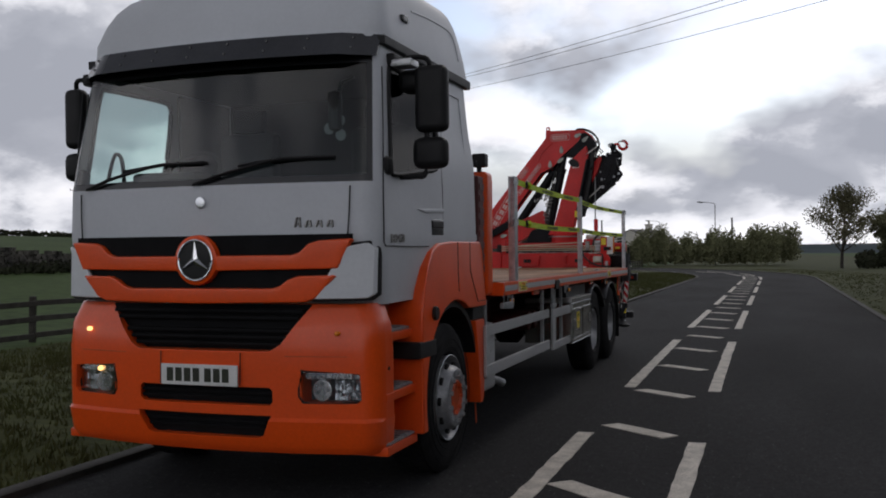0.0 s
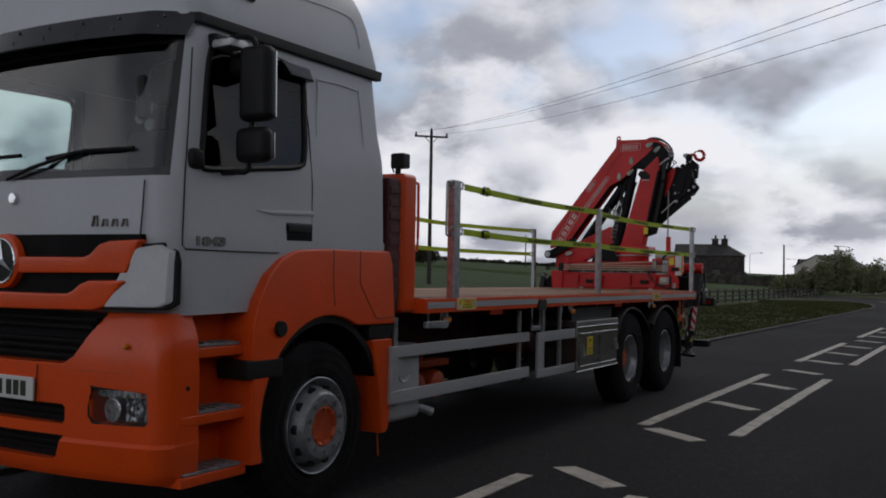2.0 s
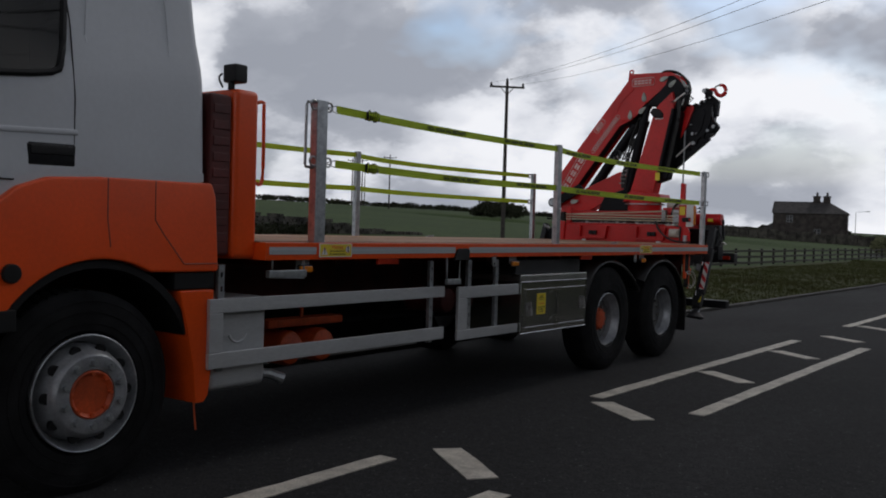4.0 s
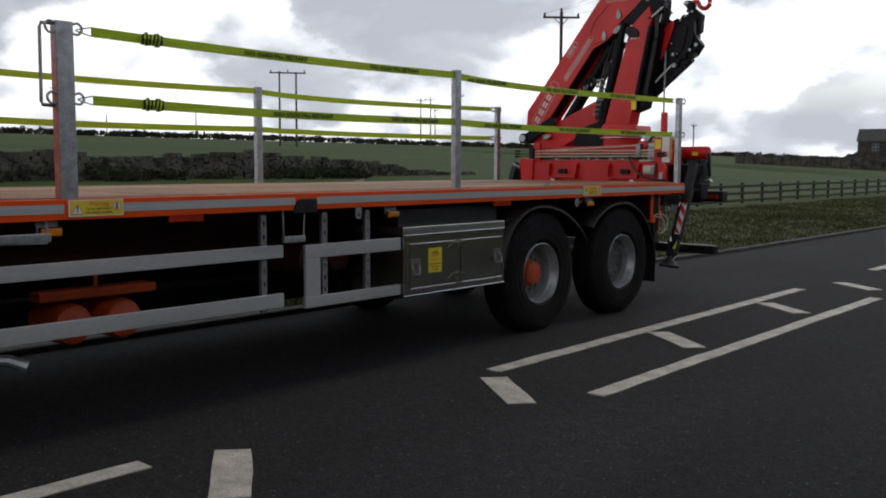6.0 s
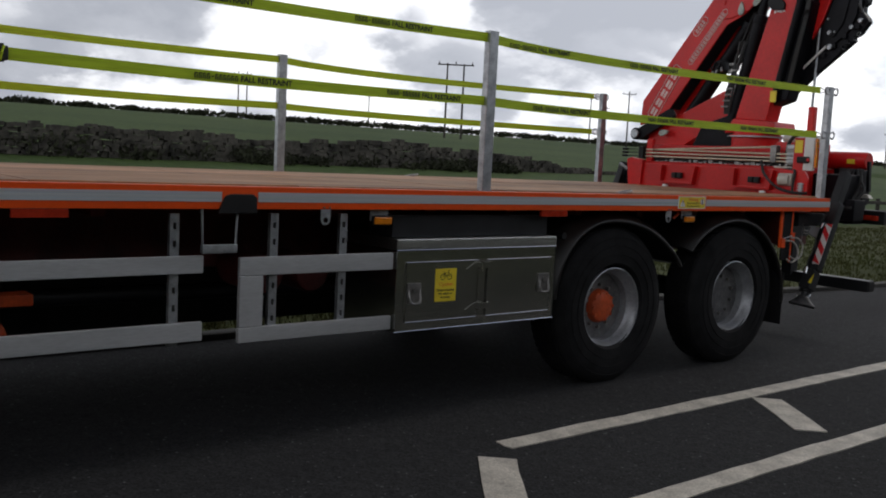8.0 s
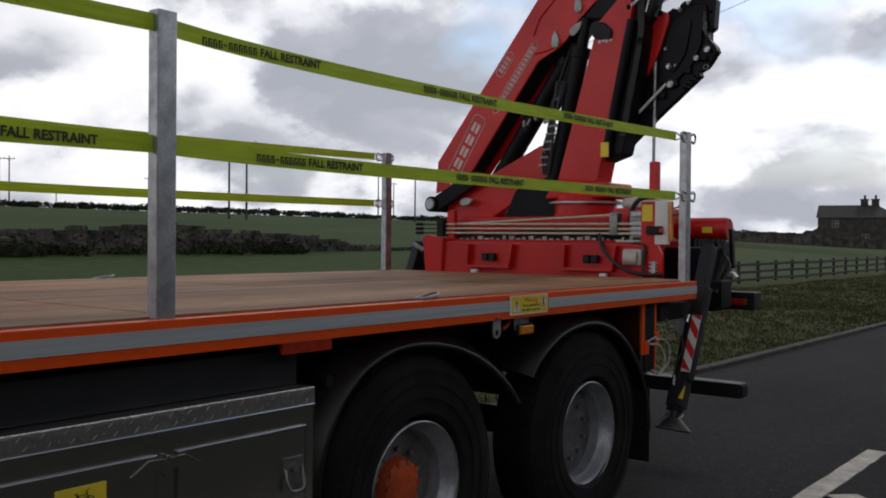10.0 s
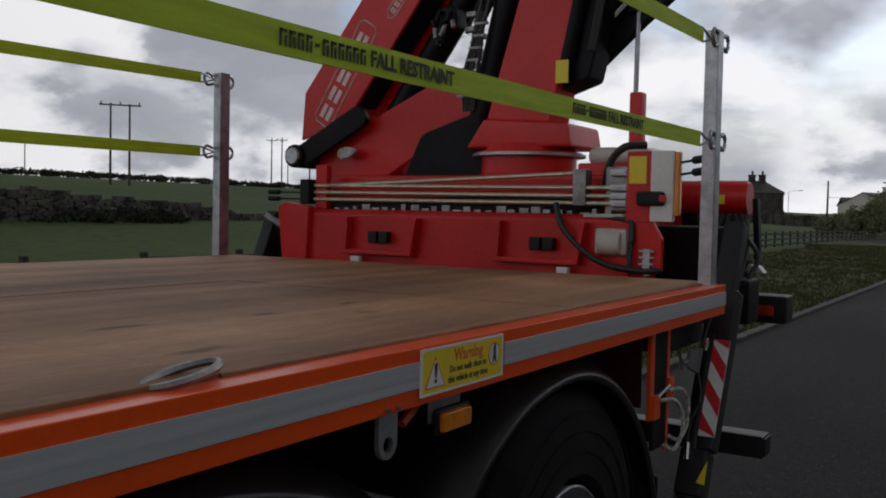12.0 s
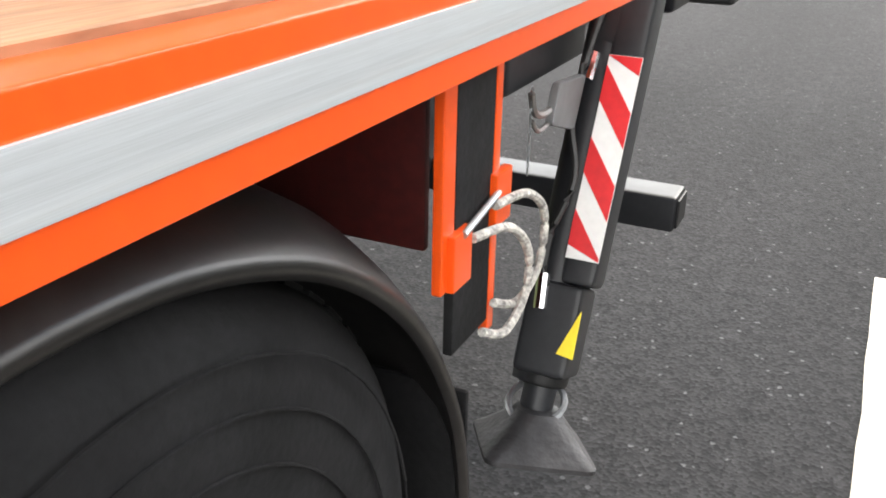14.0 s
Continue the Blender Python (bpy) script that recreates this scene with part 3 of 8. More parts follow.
def land(x, y):
    """Height of the ground."""
    t = -x - 15.0
    rise = 0.05 * (t if t > 8 else math.log1p(math.exp(t / 2.0)) * 2.0 if t > -30 else 0.0)
    rise = min(rise, 6.8 - 1.0 / (1 + max(0, t) * 0.01))
    d = off_road(x, y) if abs(x) < 140 and -90 < y < 170 else 50.0
    e = min(1.0, max(0.0, (d - 0.25) / 1.2))
    return -0.03 + 0.10 * e * e * (3 - 2 * e) + rise * (1 if d > 0 else 0) + 0.03 * e * noise.noise((x * 0.3, y * 0.3, 1.0))


def ground():
    xs = [-3000, -900, -400, -280, -200, -150, -120, -100, -85, -72, -62, -54, -47, -41] + [-36 + 1.5 * i for i in range(14)] + [-15 + i for i in range(11)]
    xs += [-4, -3.4, -3.0, -2.6, -2.2, -1.8, -1.4, -1, 0, 1, 2, 3, 3.6, 4.0, 4.4, 4.8, 5.2, 5.6, 6, 7, 8, 10, 12, 15, 20, 26, 34, 45, 60, 90, 140, 220, 400, 900, 3000]
    ys = [-3000, -900, -300, -140, -80, -50, -36, -26] + [-20 + 2 * i for i in range(10)] + [i * 1.5 for i in range(64)] + [98, 102, 107, 113, 120, 128, 137, 147, 158, 170, 190, 220, 260, 320, 420, 700, 1400, 3000]
    bm = B()
    g = [[bm.verts.new((x, y, land(x, y))) for x in xs] for y in ys]
    for j in range(len(ys) - 1):
        for i in range(len(xs) - 1):
            f = bm.faces.new((g[j][i], g[j][i + 1], g[j + 1][i + 1], g[j + 1][i]))
            f.material_index = 1 if (xs[i] < -9.5 or xs[i] > 22) else 0
    return solid("ground", bm, [GRASS_GROUND, FIELD], "rough grass verges running into green pasture on a gentle rise", "ground", kind="structure")


ground()


def strip(offs, z, s0, s1, step=1.0):
    bm = B()
    n = int((s1 - s0) / step) + 1
    rows = [[bm.verts.new(road_at(s0 + (s1 - s0) * j / (n - 1), o, zz)) for o, zz in zip(offs, z)] for j in range(n)]
    for a, b in zip(rows, rows[1:]):
        for i in range(len(offs) - 1):
            bm.faces.new((a[i], a[i + 1], b[i + 1], b[i]))
    bmesh.ops.recalc_face_normals(bm, faces=bm.faces)
    return bm


road = solid("road", strip([-3.0, -1.5, 0, 1.2, 2.4, 3.72], [-0.01, 0.0, 0.0, 0.0, 0.0, -0.01], -60, 150, 1.5), ASPHALT, "dark worn asphalt two-lane country road", "road", kind="structure")


def kerb(lo, hi, label):
    return solid("kerb", strip([lo, lo, lo + 0.02, hi - 0.02, hi, hi], [-0.06, 0.035, 0.045, 0.045, 0.035, -0.06], -50, 148, 0.9), KERB, label, "kerb", kind="structure")


kerb(-3.13, -3.0, "low weathered concrete kerb between road and verge")
kerb(3.72, 3.85, "low weathered concrete kerb along the far lane")


def marking(pts, name="road_marking"):
    """A thermoplastic mark with slightly ragged edges, lying on the road."""
    rng = random.Random(round(pts[0][0] * 100 + pts[0][1] * 7))
    ring = []
    n = len(pts)
    for i in range(n):
        a, b = Vector(pts[i]), Vector(pts[(i + 1) % n])
        k = max(2, int((b - a).length / 0.16))
        for j in range(k):
            ring.append(a.lerp(b, j / k) + Vector((rng.uniform(-1, 1), rng.uniform(-1, 1))) * 0.006)
    bm = B()
    top = [bm.verts.new((p.x, p.y, 0.006)) for p in ring]
    low = [bm.verts.new((p.x, p.y, 0.0)) for p in ring]
    bm.faces.new(top)
    for i in range(len(ring)):
        bm.faces.new((low[i], low[(i + 1) % len(ring)], top[(i + 1) % len(ring)], top[i]))
    bmesh.ops.recalc_face_normals(bm, faces=bm.faces)
    part(name, bm, ROADPAINT, road, sharp=80)


def line_mark(s0, s1, off, w=0.13):
    n = max(1, int((s1 - s0) / 1.5))
    side = [road_at(s0 + (s1 - s0) * i / n, off - w / 2).xy for i in range(n + 1)]
    other = [road_at(s0 + (s1 - s0) * i / n, off + w / 2).xy for i in range(n + 1)]
    marking([tuple(p) for p in other + side[::-1]])


for i in range(-2, 8):
    s = 5.62 + 8.5 * i
    line_mark(s, s + 5.8, -0.01)
    line_mark(s - 0.11, s + 5.62, 0.885)
for i in range(-6, 24):
    s = 5.2 + (2.12 if i < 0 else 2.3 if i < 4 else 2.25) * i
    skew = [(0.06, 0.19), (0.19, 0.32), (0.73, -0.10), (0.61, -0.235)]
    marking([tuple(road_at(s + ds, o).xy) for o, ds in skew])
# edge line at the mouth of the far side road
line_mark(60, 84, -2.7, 0.12)

# ---- the lorry ----
XC = -1.215                                   # middle of the lorry
truck = thing("flatbed_lorry", (XC, 4.8, 0.0), "orange and silver-white flatbed lorry with sleeper cab, parked beside the kerb", "lorry")


def lerp_table(table, z):
    if z <= table[0][0]:
        return table[0][1:]
    for a, b in zip(table, table[1:]):
        if z <= b[0]:
            k = (z - a[0]) / (b[0] - a[0])
            return tuple(p + (q - p) * k for p, q in zip(a[1:], b[1:]))
    return table[-1][1:]


SIDE_F = [0.0, 0.03, 0.08, 0.14, 0.2, 0.27, 0.34, 0.41, 0.47, 0.5, 0.53, 0.6, 0.68, 0.76, 0.84, 0.92, 1.0]


def outline(yf, yr, hw, r, bow, rr=0.06, front=8, arc=6):
    """Half of a cab's level section, from the middle of the front round the side to the middle of the back."""
    pts, tag = [], []
    for i in range(front + 1):
        x = (hw - r) * i / front
        pts.append((x, yf + bow * (x / hw) ** 2)); tag.append(("f", i / front))
    y0 = yf + bow * ((hw - r) / hw) ** 2
    for i in range(1, arc + 1):
        a = math.pi / 2 * i / arc
        pts.append((hw - r + r * math.sin(a), y0 + r * (1 - math.cos(a)))); tag.append(("a", i / arc))
    for f in SIDE_F[1:]:
        pts.append((hw, y0 + r + (yr - rr - y0 - r) * f)); tag.append(("s", f))
    for i in range(1, 4):
        a = math.pi / 2 * i / 3
        pts.append((hw - rr + rr * math.cos(a), yr - rr + rr * math.sin(a))); tag.append(("b", i / 3))
    pts.append((0, yr)); tag.append(("r", 1))
    return pts, tag


def loft(table, zs, bow, r_back=0.06, tilt=None, choose=None, cap_low=True, cap_high=True):
    """Stacks sections into one mesh per slot that choose(tag, z, next z) gives; None keeps slot 0."""
    out = {}
    for side in (1, -1):
        grid, tags = [], None
        for z in zs:
            yf, yr, hw, r = lerp_table(table, z)
            pts, tags = outline(yf, yr, hw, r, bow, r_back)
            row = []
            for (x, y), tg in zip(pts, tags):
                dz = tilt(tg, z) if tilt else 0.0
                row.append((XC + side * x, y, z + dz))
            grid.append(row)
        for j in range(len(zs) - 1):
            for i in range(len(tags) - 1):
                slot = choose(tags[i], tags[i + 1], zs[j], zs[j + 1]) if choose else 0
                quad = (grid[j][i], grid[j][i + 1], grid[j + 1][i + 1], grid[j + 1][i])
                bm = out.setdefault(slot, B())
                vs = [bm.verts.new(p) for p in quad]
                bm.faces.new(vs if side > 0 else vs[::-1])
        for cap, row in ((cap_low, grid[0]), (cap_high, grid[-1])):
            if cap:
                bm = out.setdefault(0, B())
                for i in range(len(row) - 1):
                    a, b = row[i], row[i + 1]
                    try:
                        bm.faces.new([bm.verts.new(p) for p in (a, b, (XC, b[1], b[2]), (XC, a[1], a[2]))])
                    except ValueError:
                        pass
    for bm in out.values():
        bmesh.ops.remove_doubles(bm, verts=bm.verts, dist=1e-4)
        bmesh.ops.dissolve_degenerate(bm, edges=bm.edges, dist=1e-5)
        bmesh.ops.recalc_face_normals(bm, faces=bm.faces)
    return out


CAB_T = [(1.22, 0.13, 2.06, 1.10, 0.16), (1.60, 0.035, 2.06, 1.13, 0.15), (1.93, 0.045, 2.06, 1.12, 0.14), (2.72, 0.20, 2.01, 1.06, 0.13), (2.82, 0.22, 2.00, 1.05, 0.13)]
CAB_Z = [1.22, 1.26, 1.32, 1.45, 1.58, 1.64, 1.75, 1.85, 1.93, 1.97, 2.04, 2.15, 2.3, 2.45, 2.58, 2.63, 2.70, 2.82]


def cab_tilt(tg, z):
    w = max(0.0, 1 - abs(z - 1.99) / 0.38)
    return 0.19 * tg[1] * w if tg[0] == "s" else 0.19 * w if tg[0] in "br" else 0.0


def cab_choose(a, b, z0, z1):
    zm = (z0 + z1) / 2
    kinds = {a[0], b[0]}
    if kinds <= {"f"} or (kinds <= {"f", "a"} and b[1] <= 0.52):
        if 1.93 < zm < 2.70:
            edge = zm < 1.97 or zm > 2.63 or (b[0] == "a" and b[1] > 0.4)
            return "trim" if edge else "screen"
    if kinds <= {"s"} and a[1] >= 0.03 - 1e-6 and b[1] <= 0.53 + 1e-6 and 1.97 < zm < 2.63:
        return "window"
    return 0


def build_cab():
    m = loft(CAB_T, CAB_Z, 0.11, tilt=cab_tilt, choose=cab_choose)
    cab = part("cab", m[0], WHITE, truck, "silver-white painted sleeper cab shell", sharp=40)
    part("windscreen_surround", m["trim"], GLOSS, cab, "black windscreen surround")
    ws = part("windscreen", m["screen"], GLASS, cab, "large tinted windscreen")
    ws.visible_shadow = False
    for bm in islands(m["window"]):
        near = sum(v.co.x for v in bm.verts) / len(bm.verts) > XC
        # near window darkened for the dim cab, far one clear so the sky shows
        sw = part("side_window", bm, SIDE_GLASS if near else GLASS, cab, "door window with the dim cab put into its dark tint" if near else "door window with sky behind")
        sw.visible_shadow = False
    # high roof
    roof_t = [(2.76, 0.235, 2.03, 1.075, 0.20), (2.80, 0.25, 2.03, 1.08, 0.20), (2.90, 0.27, 2.00, 1.07, 0.15), (3.05, 0.33, 1.97, 1.04, 0.15), (3.16, 0.40, 1.94, 1.01, 0.15),
              (3.24, 0.48, 1.91, 0.975, 0.15), (3.29, 0.56, 1.88, 0.93, 0.15), (3.315, 0.70, 1.84, 0.84, 0.15)]
    rf = loft(roof_t, [2.76, 2.80, 2.85, 2.9, 2.98, 3.05, 3.12, 3.16, 3.2, 3.24, 3.27, 3.29, 3.305, 3.315], 0.07)
    for v in rf[0].verts:
        v.co.z -= 0.055 * (v.co.z - 2.76) * max(0.0, 1.9 - v.co.y)
    roof = part("roof", rf[0], WHITE, cab, "tall silver-white roof with an air fairing", sharp=50)
    bm = B()
    for sx in (1, -1):
        loop = []
        for y, z in ((0.95, 3.09), (1.30, 3.115), (1.70, 3.11), (1.79, 3.05), (1.81, 2.90)):
            loop.append((XC + sx * (lerp_table(roof_t, z)[2] + 0.001), y, z - 0.055 * (z - 2.76) * max(0.0, 1.9 - y)))
        tube(bm, smooth_path(loop, 4), 0.007, 6)
    parts("roof_panel_rib", bm, WHITE, cab)
    bm = B()
    for sx in (1, -1):
        prism(bm, [(0.35, 2.745), (2.035, 2.72), (2.05, 2.785), (0.35, 2.80)], "x", XC + sx * 1.04, XC + sx * 1.092, 0.008)
    parts("roof_gutter", bm, BLACK, cab, "black roof joint moulding")
    bm = B()
    for sx in (1, -1):
        box(bm, XC + sx * 1.045 - 0.04, XC + sx * 1.045 + 0.03, 0.70, 0.80, 2.955, 3.0, 0.012)
    parts("roof_marker_lamp", bm, GLOSS, cab)
    # sun visor
    bm = B()
    for a, b in zip(range(-16, 16), range(-15, 17)):
        def pt(i, front, z, t):
            x = i / 16 * 1.06
            return (XC + x, front + 0.125 * (x / 1.12) ** 2 + (0.10 * max(0, abs(i) - 13) / 3) + t, z)
        q = [pt(a, 0.165, 2.805, 0), pt(b, 0.165, 2.805, 0), pt(b, 0.075, 2.665, 0), pt(a, 0.075, 2.665, 0)]
        w = [pt(a, 0.165, 2.805, 0.012), pt(b, 0.165, 2.805, 0.012), pt(b, 0.075, 2.665, 0.012), pt(a, 0.075, 2.665, 0.012)]
        v, u = [bm.verts.new(p) for p in q], [bm.verts.new(p) for p in w]
        bm.faces.new(v); bm.faces.new(u[::-1]); bm.faces.new((v[0], u[0], u[1], v[1])); bm.faces.new((v[3], v[2], u[2], u[3]))
        if a == -16:
            bm.faces.new((v[0], v[3], u[3], u[0]))
        if b == 16:
            bm.faces.new((v[1], u[1], u[2], v[2]))
    bmesh.ops.remove_doubles(bm, verts=bm.verts, dist=1e-4)
    bmesh.ops.recalc_face_normals(bm, faces=bm.faces)
    visor = part("sun_visor", bm, SMOKED, cab, "smoked dark sun visor")
    bm = B()
    for i in (-14, -10, -6, -2, 2, 6, 10, 14):
        x = i / 16 * 1.06
        for z, f in ((2.775, 0.147), (2.71, 0.109)):
            y = f + 0.125 * (x / 1.12) ** 2 + (0.10 * max(0, abs(i) - 13) / 3)
            cyl(bm, (XC + x, y - 0.012, z), (XC + x, y + 0.01, z), 0.008, seg=10)
    parts("visor_bolt", bm, GLOSS, cab)
    # door seams, handle, badges
    bm = B()
    for sx in (1, -1):
        X = XC + sx * 1.122
        tube(bm, [(X - sx * 0.03, 0.30, 2.60), (X - sx * 0.012, 0.262, 2.2), (X - sx * 0.004, 0.235, 1.93), (X + sx * 0.004, 0.215, 1.58), (X + sx * 0.006, 0.235, 1.56), (X + sx * 0.009, 0.6, 1.552), (X + sx * 0.009, 0.95, 1.548)], 0.004, 6)
        tube(bm, [(X + sx * 0.003, 1.25, 1.585), (X + sx * 0.0, 1.262, 1.95), (X - sx * 0.02, 1.245, 2.3), (X - sx * 0.05, 1.2, 2.66), (X - sx * 0.058, 0.85, 2.70)], 0.004, 6)
    parts("door_seam", bm, BLACK, cab)
    bm = B()
    tube(bm, [(XC + 0.96, 0.112, 1.905), (XC + 0.955, 0.105, 1.75), (XC + 0.945, 0.10, 1.62)], 0.0045, 6)
    tube(bm, [(XC - 0.96, 0.112, 1.905), (XC - 0.955, 0.105, 1.75), (XC - 0.945, 0.10, 1.62)], 0.0045, 6)
    parts("bonnet_seam", bm, BLACK, cab)
    bm = B()
    for sx in (1, -1):
        for y0, y1, z0, z1 in ((1.36, 1.80, 2.14, 2.62),):
            x = XC + sx * 1.092
            loop = [(x + sx * 0.012, y0, z0), (x + sx * 0.012, y1, z0), (x + sx * 0.012, y1 + 0.02, z0 + 0.06), (x - sx * 0.018, y1, z1 - 0.05), (x - sx * 0.02, y1 - 0.06, z1), (x - sx * 0.02, y0 + 0.02, z1), (x - sx * 0.015, y0, z1 - 0.05)]
            tube(bm, smooth_path(loop, 3, True), 0.0055, 6, True)
    parts("sleeper_panel_rib", bm, WHITE, cab)
    bm = B()
    for sx in (1, -1):
        X = XC + sx * 1.118
        box(bm, X - 0.012, X + 0.012, 1.005, 1.272, 1.605, 1.735, 0.02, seg=3)
    parts("door_handle", bm, GLOSS, cab, "black recessed door handle")
    bm = B()
    box(bm, XC + 1.12, XC + 1.136, 1.03, 1.25, 1.67, 1.712, 0.006)
    part("handle_grip", bm, BLACK, cab)
    bm = B()
    for sx in (1, -1):
        prism(bm, [(0.75, 1.785), (1.27, 1.80), (1.28, 1.772), (0.9, 1.762)], "x", XC + sx * 1.10, XC + sx * 1.136, 0.01)
        prism(bm, [(1.28, 1.575), (2.04, 1.575), (2.04, 1.625), (1.28, 1.612)], "x", XC + sx * 1.09, XC + sx * 1.128, 0.006)
    parts("door_swage", bm, WHITE, cab)
    parts("model_digit", lettering("1843", 0.064, (XC + 1.1335, 0.405, 1.60), (0, 1, 0), (0, 0, 1), 0.004, 0.21, 0.0025), NUT, cab, "grey metal model number")
    bm = B()
    for i, h in enumerate((0.058, 0.040, 0.040, 0.040)):
        for d, w in ((0.0, 0.010), (0.034, 0.010)):
            x = XC + 0.615 + i * 0.066 + d
            y = 0.035 + 0.11 * ((x - XC) / 1.12) ** 2 - 0.006
            lean = 0.016 if d == 0.0 else -0.004
            prism(bm, [(x, 1.672), (x + w, 1.672), (x + w + lean, 1.672 + h), (x + lean, 1.672 + h)], "y", y - 0.004, y + 0.010, 0.002)
        box(bm, XC + 0.625 + i * 0.066, XC + 0.650 + i * 0.066, y - 0.003, y + 0.010, 1.686, 1.695, 0.002)
    parts("name_badge", bm, NUT, cab, "chrome badge as plain bars")
    bm = B()
    cyl(bm, (XC, 0.02, 1.83), (XC, 0.055, 1.83), 0.033, seg=24, bevel=0.006)
    part("round_badge", bm, CHROME, cab)
    # window rubbers
    bm = B()
    for sx in (1, -1):
        def wp(f, z):
            yf, yr, hw, r = lerp_table(CAB_T, z)
            y0 = yf + 0.11 * ((hw - r) / hw) ** 2
            return (XC + sx * (hw + 0.002), y0 + r + (yr - 0.06 - y0 - r) * f, z + cab_tilt(("s", f), z))
        loop = [wp(f, z) for f, z in ((0.04, 2.0), (0.035, 2.15), (0.03, 2.45), (0.035, 2.6), (0.06, 2.63), (0.25, 2.635), (0.45, 2.635), (0.52, 2.61), (0.535, 2.5), (0.535, 2.25), (0.53, 2.05), (0.50, 1.97), (0.3, 1.965), (0.08, 1.965))]
        tube(bm, smooth_path(loop, 3, True), 0.018, 6, True)
    parts("window_rubber", bm, BLACK, cab, "black window seal")
    # rain deflector over the door window
    bm = B()
    prism(bm, [(0.95, 2.66), (1.22, 2.655), (1.27, 2.58), (1.05, 2.58)], "x", XC + 1.055, XC + 1.13, 0.012)
    part("window_air_deflector", bm, GLOSS, cab)
    # wipers
    for x0, x1, z1 in ((-0.60, 0.02, 2.055), (0.25, 0.86, 2.06)):
        bm = B()
        def on(x, z, o=0.012):
            return (XC + x, 0.045 + (z - 1.93) * 0.2 + 0.11 * (x / 1.12) ** 2 - o, z)
        tube(bm, [on(x0 - 0.30, 1.935, 0.02), on(x0 - 0.1, 1.99, 0.03), on(x0 + 0.22, z1, 0.03)], 0.011, 6)
        tube(bm, [on(x0, z1 - 0.02, 0.014), on((x0 + x1) / 2, z1 + 0.01, 0.02), on(x1, z1 + 0.012, 0.014)], 0.012, 6)
        part("wiper", bm, BLACK, cab)
    # aerial
    bm = B()
    tube(bm, [(XC - 0.22, 0.8, 3.30), (XC - 0.19, 0.87, 3.62)], [0.006, 0.002], 6)
    cyl(bm, (XC - 0.22, 0.8, 3.29), (XC - 0.22, 0.8, 3.32), 0.02, seg=12)
    part("aerial", bm, BLACK, cab)
    return cab


cab = build_cab()


def build_cab_interior():
    inside = part("cab_interior", box(B(), XC - 1.04, XC + 1.04, 0.32, 1.98, 1.50, 1.56), INTERIOR, truck, "dark cab interior")
    bm = B()
    box(bm, XC - 1.0, XC + 1.0, 1.93, 1.965, 1.56, 2.72)
    box(bm, XC - 1.0, XC + 1.0, 0.36, 1.95, 2.70, 2.73)
    for sx in (1, -1):
        box(bm, XC + sx * 1.03 - 0.012, XC + sx * 1.03 + 0.012, 1.27, 1.95, 2.0, 2.70)
        box(bm, XC + sx * 1.07 - 0.012, XC + sx * 1.07 + 0.012, 0.35, 1.95, 1.56, 1.97)
    part("cab_lining", bm, INTERIOR, inside)
    bm = B()
    prism(bm, [(0.22, 1.6), (0.22, 1.95), (0.40, 2.0), (0.70, 1.93), (0.74, 1.6)], "x", XC - 1.02, XC + 1.02, 0.03)
    box(bm, XC - 0.86, XC - 0.36, 0.48, 0.72, 1.97, 2.06, 0.03)
    part("dashboard", bm, INTERIOR, inside)
    for x in (XC - 0.56, XC + 0.56):
        bm = B()
        box(bm, x - 0.26, x + 0.26, 1.05, 1.55, 1.72, 1.86, 0.05)
        box(bm, x - 0.25, x + 0.25, 1.45, 1.60, 1.85, 2.42, 0.06)
        box(bm, x - 0.14, x + 0.14, 1.48, 1.58, 2.42, 2.60, 0.04)
        part("cab_seat", bm, SEAT, inside)
    bm = B()
    c = Vector((XC - 0.60, 0.80, 2.05))
    ring = [c + Vector((0.22 * math.cos(a), 0.22 * math.sin(a) * 0.62, 0.22 * math.sin(a) * 0.78)) for a in [2 * math.pi * i / 28 for i in range(28)]]
    tube(bm, ring, 0.016, 8, True)
    tube(bm, [ring[0], c, ring[14]], 0.014, 6)
    cyl(bm, c, c + Vector((0, -0.12, -0.25)), 0.03, seg=10)
    part("steering_wheel", bm, BLACK, inside)
    bm = B()
    tube(bm, smooth_path([(XC - 1.0, 0.42, 2.02), (XC - 0.97, 0.45, 2.18), (XC - 0.93, 0.47, 2.16), (XC - 0.91, 0.47, 2.0)], 4), 0.014, 6)
    part("grab_handle", bm, BLACK, inside)
    bm = B()
    for dx, dz in ((0, 0), (0.07, 0.045), (0.075, -0.04)):
        cyl(bm, (XC + 0.77 + dx, 0.235, 2.25 + dz), (XC + 0.77 + dx, 0.24, 2.25 + dz), 0.034, seg=18)
    parts("screen_sticker", bm, LAMP_GREY, inside, "pale round sticker inside the windscreen")

    return inside


cab_inside = build_cab_interior()


def bowed(bm, k=0.11):
    for v in bm.verts:
        v.co.y += k * ((v.co.x - XC) / 1.12) ** 2
    return bm


